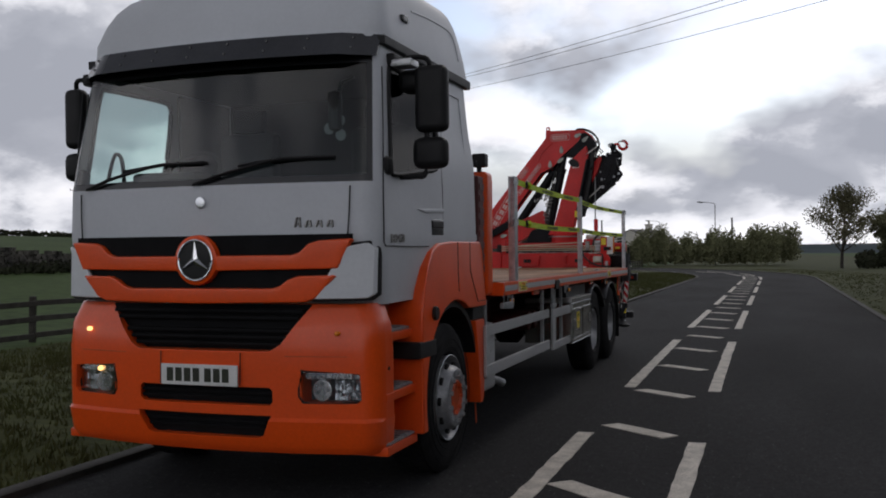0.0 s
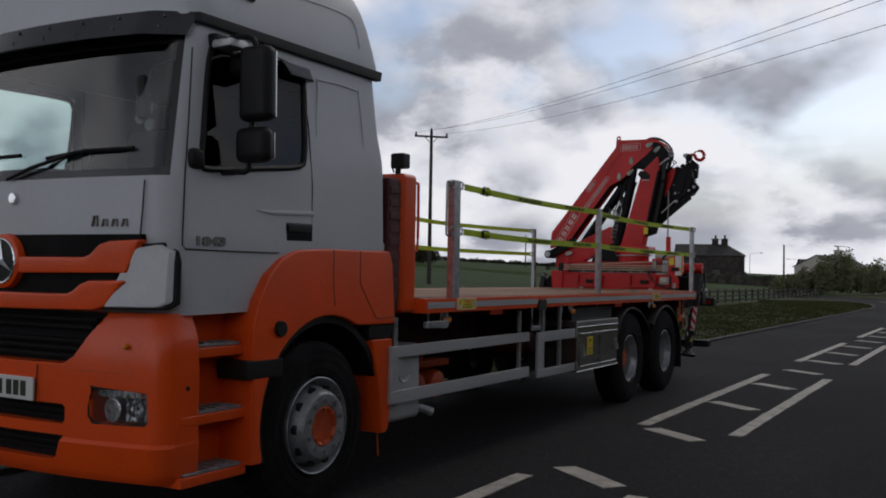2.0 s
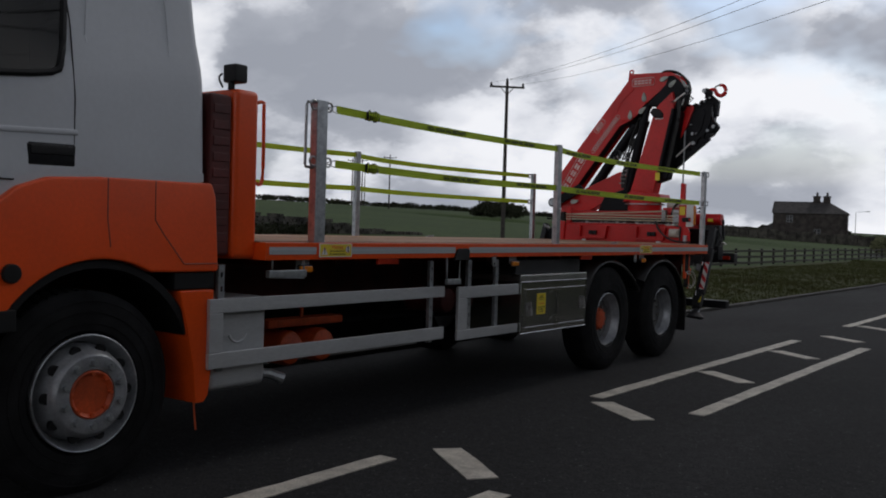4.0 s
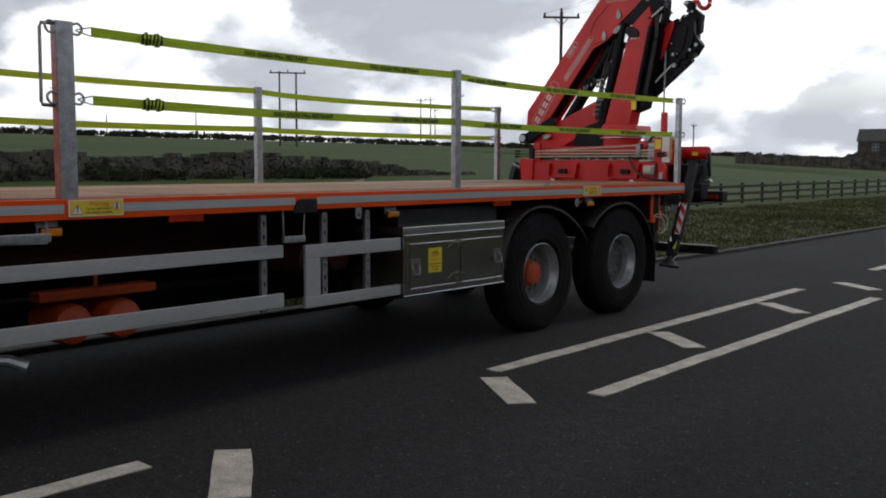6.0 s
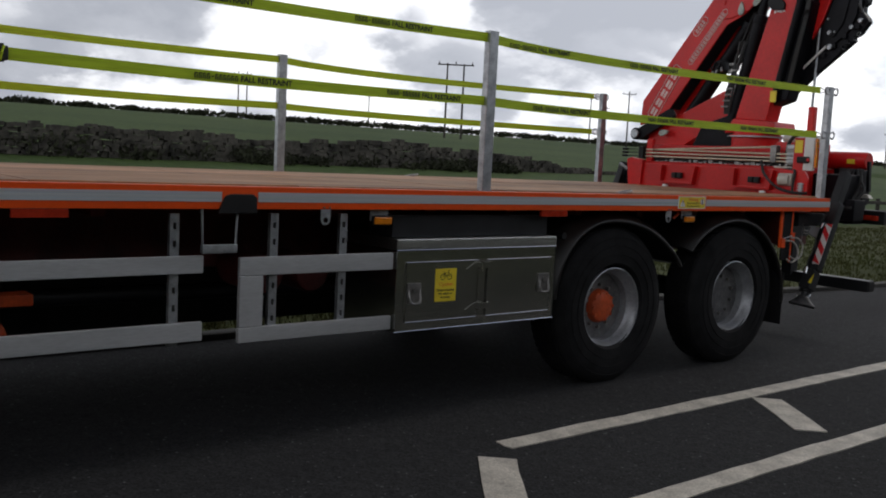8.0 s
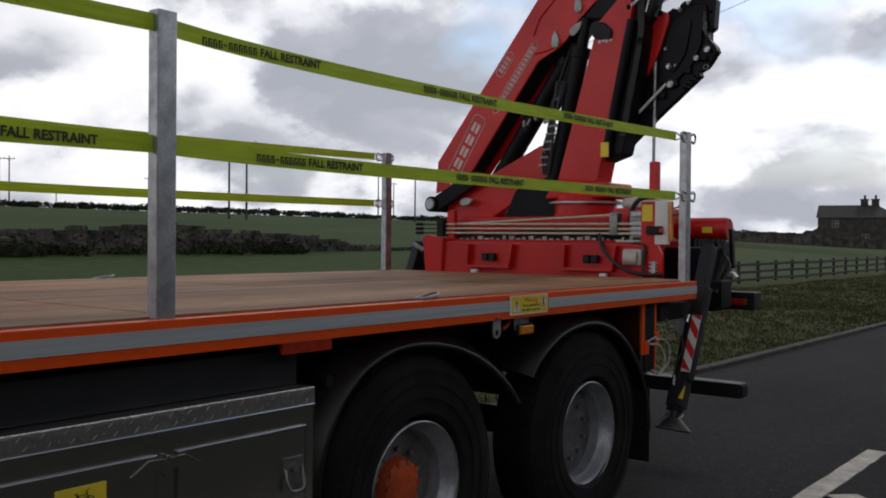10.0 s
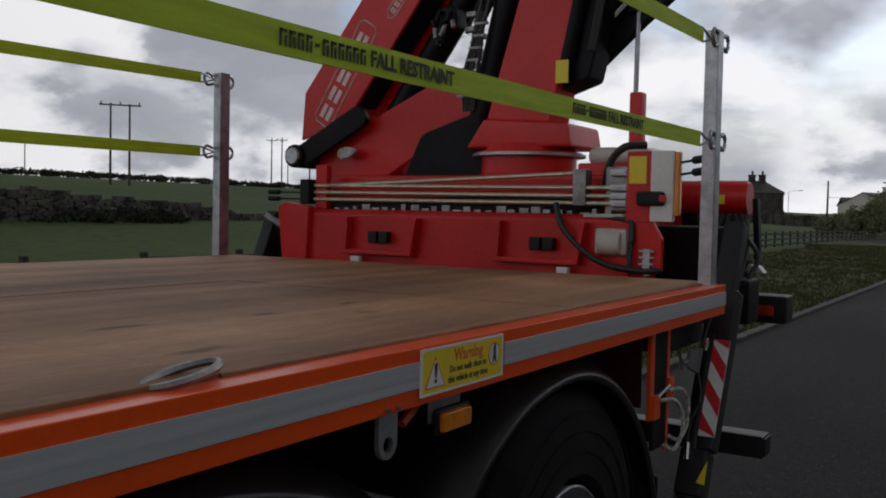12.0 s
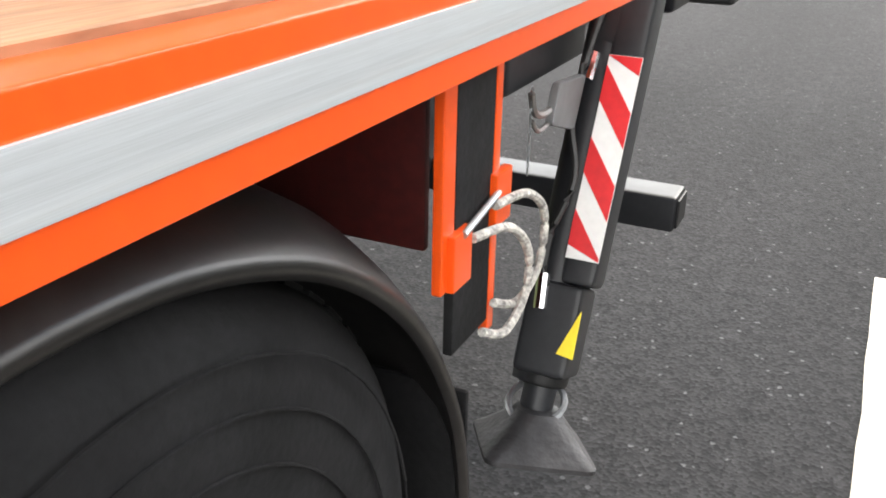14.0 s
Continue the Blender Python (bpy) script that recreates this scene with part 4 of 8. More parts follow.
def curved_bar(top, low, y0, y1, n=40):
    """A bar across the front between two outlines of (distance from the middle, height), following the bow of the front."""
    w = min(top[-1][0], low[-1][0])
    far = max(top[-1][0], low[-1][0])
    stations = sorted({round(far * i / n, 4) for i in range(n + 1)} | {p[0] for p in top + low})
    def height(prof, x):
        return lerp_table([(a, b) for a, b in prof], x)[0]
    bm = B()
    for side in (1, -1):
        prev = None
        for x in stations:
            t, l = height(top, x), height(low, x)
            if t - l < 1e-3:
                t = l + 1e-3
            cur = [bm.verts.new((XC + side * x, y, z)) for y, z in ((y0, t), (y0, l), (y1, l), (y1, t))]
            if prev:
                for i in range(4):
                    f = (prev[i], prev[(i + 1) % 4], cur[(i + 1) % 4], cur[i])
                    bm.faces.new(f)
            prev = cur
        bm.faces.new(prev)
    bmesh.ops.remove_doubles(bm, verts=bm.verts, dist=1e-5)
    bmesh.ops.recalc_face_normals(bm, faces=bm.faces)
    return bowed(bm)


def build_front():
    grille = part("grille", curved_bar([(0, 1.632), (0.97, 1.632)], [(0, 1.24), (0.73, 1.25), (0.97, 1.60)], 0.005, 0.05), GRILLE, truck, "black radiator grille with orange bars")
    bm = curved_bar([(0, 1.515), (0.62, 1.515), (0.67, 1.53), (0.73, 1.58), (0.79, 1.597), (0.985, 1.605)], [(0, 1.425), (0.90, 1.435), (0.985, 1.595)], -0.03, 0.03)
    bmesh.ops.bevel(bm, geom=[e for e in bm.edges if len(e.link_faces) == 2 and e.calc_face_angle(0) > 0.9], offset=0.012, segments=2, profile=0.5, affect="EDGES")
    part("upper_grille_bar", bm, ORANGE, grille, "orange painted grille bar")
    bm = curved_bar([(0, 1.325), (0.50, 1.325), (0.55, 1.34), (0.60, 1.375), (0.66, 1.395), (0.885, 1.40)], [(0, 1.235), (0.70, 1.245), (0.77, 1.27), (0.885, 1.39)], -0.03, 0.03)
    bmesh.ops.bevel(bm, geom=[e for e in bm.edges if len(e.link_faces) == 2 and e.calc_face_angle(0) > 0.9], offset=0.012, segments=2, profile=0.5, affect="EDGES")
    part("lower_grille_bar", bm, ORANGE, grille, "orange painted grille bar")
    bm = B()
    lathe(bm, [(-0.038, 0.0), (-0.038, 0.108), (-0.034, 0.112), (0.01, 0.112)], (XC, 0.0, 1.49), 36, "y")
    part("emblem_disc", bm, GLOSS, grille)
    bm = B()
    ring = [(XC + 0.118 * math.cos(a), -0.036, 1.49 + 0.118 * math.sin(a)) for a in [2 * math.pi * i / 40 for i in range(40)]]
    tube(bm, ring, 0.007, 8, True)
    for k in range(3):
        a = math.pi / 2 + k * 2 * math.pi / 3
        d, s = Vector((math.cos(a), 0, math.sin(a))), Vector((-math.sin(a), 0, math.cos(a)))
        c = Vector((XC, -0.042, 1.49))
        tip, l, r_, f = c + d * 0.115, c + s * 0.022, c - s * 0.022, c + Vector((0, -0.016, 0))
        vs = [bm.verts.new(p) for p in (tip, l, r_, f)]
        bm.faces.new((vs[0], vs[1], vs[3])); bm.faces.new((vs[0], vs[3], vs[2])); bm.faces.new((vs[0], vs[2], vs[1])); bm.faces.new((vs[1], vs[2], vs[3]))
    bmesh.ops.recalc_face_normals(bm, faces=bm.faces)
    part("emblem", bm, CHROME, grille, "chrome emblem as a plain ring with three blades")
    bm = B()
    lathe(bm, [(-0.03, 0.122), (-0.038, 0.128), (-0.03, 0.145), (0.01, 0.150)], (XC, 0.0, 1.49), 40, "y")
    part("emblem_surround", bm, ORANGE, grille)
    # corner vanes
    for sx in (1, -1):
        def vane(t, y0, y1, bevel):
            bm = prism(B(), [(XC + sx * x, z) for x, z in t], "y", y0, y1, bevel)
            bmesh.ops.subdivide_edges(bm, edges=[e for e in bm.edges if abs(e.verts[0].co.x - e.verts[1].co.x) > 0.08], cuts=3)
            for v in bm.verts:
                d = abs(v.co.x - XC)
                v.co.y += 0.11 * (d / 1.12) ** 2 + 0.15 - math.sqrt(0.0225 - min(0.14, max(0.0, d - 0.955)) ** 2)
            return bm
        part("vane_gap", vane([(0.735, 1.245), (0.925, 1.575), (1.07, 1.592), (1.108, 1.55), (1.10, 1.28), (1.07, 1.25)], -0.002, 0.03, 0.004), BLACK, grille, "black gap round the vane")
        part("corner_vane", vane([(0.755, 1.262), (0.935, 1.555), (1.06, 1.58), (1.098, 1.54), (1.09, 1.29), (1.06, 1.265)], -0.024, 0.012, 0.010), VANE, grille, "silver-white corner air vane")
    # bumper
    t = [(0.37, 0.03, 0.36, 1.09, 0.13), (0.42, 0.0, 0.36, 1.115, 0.13), (0.56, -0.02, 0.36, 1.125, 0.13), (0.58, -0.005, 0.36, 1.12, 0.13), (0.95, -0.005, 0.36, 1.12, 0.13), (1.10, 0.01, 0.36, 1.11, 0.13), (1.23, 0.05, 0.36, 1.06, 0.13)]
    bm = loft(t, [0.37, 0.385, 0.42, 0.5, 0.56, 0.572, 0.58, 0.7, 0.86, 0.95, 1.02, 1.10, 1.16, 1.20, 1.23], 0.13, 0.02)[0]
    def cutter(pts, y0=-0.3, y1=0.16):
        return prism(B(), pts, "y", y0, y1)
    cs = [cutter([(XC - 0.73, 1.30), (XC - 0.70, 1.215), (XC - 0.53, 1.0), (XC - 0.46, 0.96), (XC + 0.46, 0.96), (XC + 0.53, 1.0), (XC + 0.70, 1.215), (XC + 0.73, 1.30)], -0.3, 0.14),
          cutter([(XC - 0.43, 0.752), (XC - 0.45, 0.735), (XC - 0.45, 0.67), (XC - 0.42, 0.648), (XC + 0.46, 0.648), (XC + 0.48, 0.67), (XC + 0.48, 0.735), (XC + 0.46, 0.752)], -0.3, 0.10),
          cutter([(XC - 0.47, 0.59), (XC - 0.39, 0.475), (XC - 0.36, 0.46), (XC + 0.38, 0.46), (XC + 0.42, 0.475), (XC + 0.47, 0.59)], -0.3, 0.10)]
    for sx in (1, -1):
        cs.append(cutter([(XC + sx * x, z) for x, z in ((0.66, 0.665), (0.655, 0.84), (0.69, 0.855), (1.01, 0.835), (1.02, 0.69), (0.99, 0.665))], -0.3, 0.20))
    bumper = part("bumper", cut(bm, cs), ORANGE, truck, "orange painted deep front bumper", sharp=30)
    bm = B()
    box(bm, XC - 0.70, XC + 0.70, 0.10, 0.13, 0.93, 1.225)
    box(bm, XC - 0.50, XC + 0.50, 0.06, 0.09, 0.46, 0.77)
    parts("lower_grille", bm, GRILLE, bumper, "black lower grille mesh")
    bm = B()
    for z in (0.995, 1.035, 1.075, 1.15, 1.19):
        w = 0.49 + (z - 0.965) * 0.80
        box(bm, XC - w, XC + w, 0.06, 0.11, z - 0.012, z + 0.012, 0.004)
    for z in (0.68, 0.715):
        box(bm, XC - 0.45, XC + 0.47, 0.035, 0.07, z - 0.009, z + 0.009, 0.003)
    for z in (0.51, 0.545):
        box(bm, XC - 0.40, XC + 0.42, 0.035, 0.07, z - 0.009, z + 0.009, 0.003)
    parts("grille_slat", bm, GRILLE, bumper)
    bm = B()
    box(bm, XC - 0.268, XC + 0.268, -0.022, -0.008, 0.755, 0.878, 0.004)
    plate = part("number_plate", bm, PLAIN_WHITE, bumper, "white number plate")
    bm = B()
    for i in range(7):
        x = XC - 0.225 + i * 0.0615 + (0.02 if i >= 4 else 0)
        box(bm, x, x + 0.045, -0.0245, -0.02, 0.777, 0.857)
    parts("plate_bar", bm, INK, bumper, "plain dark bar")
    bm = B()
    for x in (-0.28, 0.28):
        tube(bm, [(XC + x, -0.004, 0.95), (XC + x, -0.012, 0.76)], 0.003, 6)
    parts("bumper_seam", bm, BLACK, bumper)
    bm = B()
    for z in (0.805,):
        for x0, x1 in ((-0.62, -0.30), (0.30, 0.62)):
            box(bm, XC + x0, XC + x1, 0.0, 0.03, z - 0.012, z + 0.012, 0.008)
    parts("bumper_rib", bowed(bm, 0.13), ORANGE, bumper)
    for sx in (1, -1):
        bm = B()
        box(bm, XC + sx * 0.835 - 0.17, XC + sx * 0.835 + 0.17, 0.16, 0.21, 0.67, 0.85)
        lamp = part("headlight", bm, RIM_DARK, bumper, "clear headlight cluster in a dark housing")
        y = 0.13 * (0.775 / 1.12) ** 2
        bm = lathe(B(), [(y + 0.020, 0.062), (y + 0.018, 0.058), (y + 0.040, 0.050), (y + 0.066, 0.031), (y + 0.080, 0.014), (y + 0.083, 0.0)], (XC + sx * 0.775, 0, 0.738), 28, "y")
        part("reflector", bm, LAMP_SILVER, lamp, "bright lamp bowl")
        bm = lathe(B(), [(y + 0.028, 0.0), (y + 0.030, 0.016), (y + 0.042, 0.024), (y + 0.078, 0.024)], (XC + sx * 0.775, 0, 0.738), 18, "y")
        part("bulb_cap", bm, CHROME, lamp)
        # stepped facets of the second reflector
        rng = random.Random(21)
        bm = B()
        for i in range(8):
            for j in range(6):
                xa, za = 0.846 + i * 0.0185, 0.683 + j * 0.0185
                y = 0.13 * (xa / 1.12) ** 2 + 0.45 * max(0, xa - 0.92) + 0.034 + 0.022 * (1 - ((i - 3.5) / 4) ** 2) * (1 - ((j - 2.5) / 3.5) ** 2)
                q = []
                for u, w in ((0, 0), (0.0185, 0), (0.0185, 0.0185), (0, 0.0185)):
                    q.append(bm.verts.new((XC + sx * (xa + u), y + rng.uniform(-0.006, 0.006), za + w)))
                bm.faces.new(q)
        part("reflector_facets", bm, LAMP_SILVER, lamp, "faceted bright reflector", sharp=5)
        bm = B()
        for i in range(8):
            x0 = 0.675 + i * 0.040
            y = 0.13 * (x0 / 1.12) ** 2 + 0.45 * max(0, x0 - 0.92)
            box(bm, min(XC + sx * x0, XC + sx * (x0 + 0.0396)), max(XC + sx * x0, XC + sx * (x0 + 0.0396)), y + 0.022, y + 0.05, 0.803, 0.838, 0.002)
        parts("indicator_facet", bm, LAMP_SILVER, bumper)
        if sx < 0:
            part("indicator_bulb", lathe(B(), [(0.06, 0.0), (0.063, 0.012), (0.075, 0.016), (0.10, 0.016)], (XC - 0.80, 0, 0.82), 14, "y"), BULB, bumper, "lit amber indicator bulb")
        bm = B()
        pts = [(0.67, 0.672), (0.665, 0.838), (0.695, 0.848), (1.0, 0.828), (1.012, 0.695), (0.985, 0.672)]
        prism(bm, [(XC + sx * x, z) for x, z in pts], "y", 0.0, 0.006, 0.002)
        for v in bm.verts:
            dx = abs(v.co.x - XC)
            v.co.y += 0.13 * (dx / 1.12) ** 2 + 0.45 * max(0, dx - 0.92)
        lens = part("headlight_lens", bm, CLEAR, bumper)
        lens.visible_shadow = False
        rim = [(XC + sx * x, 0.13 * (x / 1.12) ** 2 + 0.45 * max(0, x - 0.92) - 0.002, z) for x, z in pts]
        part("lens_seal", tube(B(), smooth_path(rim, 4, True), 0.007, 6, True), BLACK, bumper)
        seam = [(XC + sx * x, 0.13 * (x / 1.12) ** 2 - 0.0055, 0.934) for x in (0.56, 0.65, 0.75, 0.85, 0.95)]
        part("bumper_crease", tube(B(), seam, 0.003, 6), ORANGE_DULL, bumper)
        part("fixing_hole", cyl(B(), (XC + sx * 1.105, 0.27, 0.85), (XC + sx * 1.124, 0.27, 0.85), 0.012, seg=12), BLACK, bumper)
        bm = B()
        y = 0.13 * (0.86 / 1.12) ** 2 - 0.005
        lathe(bm, [(-0.014, 0.0), (-0.012, 0.008), (-0.004, 0.014), (0.02, 0.014)], (XC + sx * 0.88, y, 1.065), 14, "y")
        part("marker_lamp", bm, AMBER if sx > 0 else BULB, bumper, "small round amber marker lamp" if sx > 0 else "lit round amber marker lamp")
    return grille, bumper


front_grille, front_bumper = build_front()


# the whole cab sits pitched one degree forward on its mounts
CAB_SET = Matrix.Translation((XC + 0.02, 2.02, 1.2)) @ Matrix.Rotation(radians(1.0), 4, "X") @ Matrix.Diagonal((0.97, 1, 1, 1)) @ Matrix.Translation((-XC, -2.0, -1.2))
for ob in (cab, cab_inside, front_grille, front_bumper):
    ob.matrix_basis = CAB_SET


def arch(cy, cz, r, a0, a1, n):
    return [(cy + r * math.cos(radians(a0 + (a1 - a0) * i / n)), cz + r * math.sin(radians(a0 + (a1 - a0) * i / n))) for i in range(n + 1)]


def build_steps_and_wing(sx):
    def X(d):
        return XC + sx * d
    # wheel wing over the front axle
    poly = [(0.72, 0.36), (0.715, 0.9), (0.72, 1.10), (0.76, 1.26), (0.84, 1.40), (0.97, 1.50), (1.12, 1.552), (1.4, 1.57), (2.11, 1.575), (2.125, 1.50), (2.13, 1.085), (1.90, 1.085)]
    poly += arch(1.40, 0.55, 0.61, 62, 196, 16)[0:] + [(0.81, 0.36)]
    bm = prism(B(), poly, "x", X(0.62), X(1.165), 0.016, 2)
    for v in bm.verts:
        if v.co.z > 1.36:
            v.co.x -= sx * (v.co.z - 1.36) * 0.20
    wing = part("front_wing", bm, ORANGE, truck, "orange painted wing over the front wheel", sharp=30)
    bm = prism(B(), [(1.88, 0.985), (2.115, 0.985), (2.115, 0.6), (2.09, 0.40), (2.06, 0.36), (2.0, 0.36), (1.985, 0.55), (1.93, 0.8)], "x", X(0.75), X(1.15), 0.01)
    part("wing_tail", bm, ORANGE, wing)
    bm = B()
    box(bm, X(0.7) if sx > 0 else X(1.14), X(1.14) if sx > 0 else X(0.7), 1.85, 2.12, 0.99, 1.082, 0.006)
    bm2 = prism(B(), arch(1.40, 0.55, 0.605, 20, 200, 24) + arch(1.40, 0.55, 0.565, 200, 20, 24), "x", X(0.66), X(1.13))
    join(bm, bm2)
    box(bm, min(X(0.95), X(1.168)), max(X(0.95), X(1.168)), 0.66, 0.965, 0.83, 0.935, 0.01)
    part("wheel_arch_liner", bm, BLACK, wing, "black wheel arch liner")
    bm = B()
    cyl(bm, (X(1.15), 0.93, 1.10), (X(1.19), 0.93, 1.10), 0.045, seg=20, bevel=0.008)
    part("fuel_cap", bm, BLACK, wing)
    bm = B()
    tube(bm, [(X(1.167), 1.42, 1.562), (X(1.169), 1.42, 1.36), (X(1.168), 1.44, 1.22)], 0.003, 5)
    tube(bm, [(X(1.167), 1.70, 1.565), (X(1.169), 1.70, 1.36), (X(1.169), 1.76, 1.28), (X(1.168), 1.89, 1.13), (X(1.168), 2.12, 1.13)], 0.003, 5)
    parts("wing_seam", bm, MAROON, wing)
    # entry steps
    bm = prism(B(), [(0.24, 0.37), (0.74, 0.37), (0.74, 1.26), (0.24, 1.26)], "x", X(0.55), X(0.93))
    steps = part("entry_steps", bm, ORANGE, truck, "orange three-tread cab entry steps")
    for z, d in ((0.375, 1.12), (0.682, 1.11), (1.025, 1.09)):
        bm = prism(B(), [(0.25, z - 0.06), (0.73, z - 0.06), (0.73, z - 0.005), (0.25, z - 0.005)], "x", X(0.9), X(d), 0.01)
        part("step_housing", bm, ORANGE, steps)
        bm = B()
        box(bm, min(X(0.93), X(d - 0.01)), max(X(0.93), X(d - 0.01)), 0.275, 0.70, z - 0.004, z + 0.012, 0.004)
        for i in range(6):
            y = 0.31 + i * 0.068
            box(bm, min(X(0.95), X(d - 0.025)), max(X(0.95), X(d - 0.025)), y, y + 0.02, z + 0.011, z + 0.018)
        part("tread", bm, GREY_DUCT, steps, "worn ribbed metal step tread")
    bm = prism(B(), [(0.235, 0.37), (0.30, 0.37), (0.30, 1.10), (0.235, 1.10)], "x", X(0.9), X(1.07), 0.012)
    part("step_side", bm, ORANGE, steps)
    bm = B()
    cyl(bm, (X(1.08), 0.27, 0.81), (X(1.105), 0.27, 0.81), 0.018, seg=14)
    cyl(bm, (X(0.92), 0.42, 0.83), (X(0.94), 0.42, 0.83), 0.016, seg=14)
    parts("step_plug", bm, BLACK, steps)


build_steps_and_wing(1)
build_steps_and_wing(-1)


def build_mirror(sx):
    def X(d):
        return XC + sx * (d - 0.005 if sx > 0 else d * 0.72 + 0.30)
    def bx(bm, d0, d1, *r, **k):
        a, b = sorted((X(d0), X(d1)))
        return box(bm, a, b, *r, **k)
    bm = bx(B(), 1.215, 1.425, 0.36, 0.47, 2.265, 2.665, bevel=0.045, seg=3)
    mirror = part("door_mirror", bm, BLACK, truck, "large black door mirror")
    bm = bx(B(), 1.20, 1.425, 0.35, 0.46, 2.045, 2.235, bevel=0.05, seg=3)
    part("wide_angle_mirror", bm, BLACK, mirror)
    bm = B()
    bx(bm, 1.235, 1.405, 0.465, 0.474, 2.29, 2.64, bevel=0.003)
    bx(bm, 1.225, 1.405, 0.455, 0.464, 2.07, 2.21, bevel=0.003)
    parts("mirror_glass", bm, CHROME, mirror)
    bm = B()
    tube(bm, smooth_path([(X(1.09), 0.40, 2.70), (X(1.20), 0.37, 2.715), (X(1.30), 0.40, 2.70), (X(1.31), 0.42, 2.6)], 4), 0.016, 8)
    tube(bm, smooth_path([(X(1.11), 0.36, 2.0), (X(1.22), 0.37, 2.0), (X(1.28), 0.40, 2.03), (X(1.28), 0.42, 2.3)], 4), 0.016, 8)
    bx(bm, 1.09, 1.15, 0.24 - (0.12 if sx > 0 else 0), 0.34 - (0.12 if sx > 0 else 0), 2.0, 2.11, bevel=0.03)
    bx(bm, 1.02, 1.12, 0.30, 0.42, 2.66, 2.74, bevel=0.02)
    parts("mirror_arm", bm, BLACK, mirror)
    if sx > 0:
        bm = bx(B(), 1.08, 1.26, 0.42, 0.60, 2.52, 2.66, bevel=0.05, seg=3)
        part("kerb_mirror", bm, BLACK, mirror)
        bm = bx(B(), 1.09, 1.23, 0.30, 0.44, 2.655, 2.70, bevel=0.012)
        part("kerb_mirror_arm", bm, ALU, mirror)
        bm = B()
        tube(bm, [(X(0.86), 0.26, 2.60), (X(0.84), 0.14, 2.55), (X(0.83), 0.10, 2.45)], 0.014, 6)
        box(bm, X(0.78), X(0.86), 0.05, 0.13, 2.26, 2.50, 0.03)
        part("front_mirror", bm, BLACK, mirror)

    mirror.matrix_basis = CAB_SET @ Matrix.Translation((0, 0.14 if sx > 0 else 0.0, -0.03))


build_mirror(1)
build_mirror(-1)


def build_wheel(cy, sx, front):
    """A wheel with its outer side at the flank; along runs outwards."""
    out = XC + sx * (1.115 if front else 1.135)
    R = 0.500 if front else 0.515
    k = 1.0 if front else 0.92
    def rear(pr):
        return prof([(a, r * k) for a, r in pr])
    def prof(pr):
        return [(-sx * a, r) for a, r in pr]
    bm = B()
    w = 0.30
    lathe(bm, prof([(0.03, 0.292 * k), (0.005, 0.31 * k), (0.0, 0.36), (0.004, 0.43), (0.018, 0.475), (0.04, 0.505), (0.055, R), (w - 0.055, R), (w - 0.03, 0.5), (w, 0.42), (w, 0.30), (w - 0.03, 0.29)]), (out, cy, R - 0.003), 64, caps=False)
    # tread grooves
    name = "front_wheel" if front else "rear_wheel"
    wheel = part(name, bm, RUBBER, truck, "black tyre on a silver steel wheel")
    bm = B()
    for i in range(60):
        a = 2 * math.pi * i / 60
        for x0, x1, sh in ((0.06, 0.125, 0.0), (0.14, 0.20, 0.05), (0.215, 0.25, 0.0)):
            c, s = math.cos(a + sh), math.sin(a + sh)
            m = Matrix.Translation((out - sx * (x0 + x1) / 2, cy + c * (R + 0.001), R - 0.003 + s * (R + 0.001))) @ Euler((a + sh, 0, 0)).to_matrix().to_4x4()
            box(bm, -(x1 - x0) / 2, (x1 - x0) / 2, -0.006, 0.006, -0.019, 0.019, m=m)
    tagged(part("tread_pattern", bm, RUBBER, wheel), kind="stuff")
    bm = B()
    for r in (0.345, 0.40, 0.455):
        ring = [(out + sx * 0.001, cy + r * math.cos(a), R - 0.003 + r * math.sin(a)) for a in [2 * math.pi * i / 60 for i in range(60)]]
        tube(bm, ring, 0.0022, 5, True)
    parts("sidewall_rib", bm, RUBBER, wheel)
    hub = (out - sx * (0.0 if front else 0.028), cy, R - (0.003 if front else 0.019))
    bm = B()
    if front:
        lathe(bm, prof([(0.12, 0.275), (0.03, 0.282), (0.0, 0.290), (-0.004, 0.284), (0.012, 0.272), (0.055, 0.255), (0.075, 0.245), (0.04, 0.236), (-0.03, 0.214), (-0.055, 0.197), (-0.06, 0.187), (-0.058, 0.125), (-0.045, 0.118), (0.0, 0.11)]), hub, 60)
    else:
        lathe(bm, rear([(0.20, 0.278), (0.03, 0.282), (0.0, 0.292), (-0.005, 0.285), (0.008, 0.274), (0.03, 0.262), (0.05, 0.258), (0.062, 0.245), (0.12, 0.240), (0.19, 0.236)]), hub, 60)
        part("wheel_disc", lathe(B(), rear([(0.115, 0.239), (0.13, 0.230), (0.143, 0.21), (0.145, 0.165), (0.13, 0.155), (0.125, 0.10), (0.115, 0.0)]), hub, 60), RIM_DARK, wheel, "dusty wheel disc, darkened for the shade deep in the wheel")
    part("rim", bm, RIM, wheel, "silver painted steel wheel")
    ring = [(hub[0] + sx * 0.004, cy + 0.287 * k * math.cos(a), hub[2] + 0.287 * k * math.sin(a)) for a in [2 * math.pi * i / 64 for i in range(64)]]
    part("rim_lip", tube(B(), ring, 0.0055, 6, True), GALV, wheel, "worn bright rim lip")
    bm = B()
    n = 10
    for i in range(n):
        a = 2 * math.pi * (i + 0.5) / n
        if front:
            p = Vector(hub) + Vector((sx * 0.045, 0.157 * math.cos(a), 0.157 * math.sin(a)))
            cyl(bm, p, p + Vector((sx * 0.035, 0, 0)), 0.019, 0.016, 6)
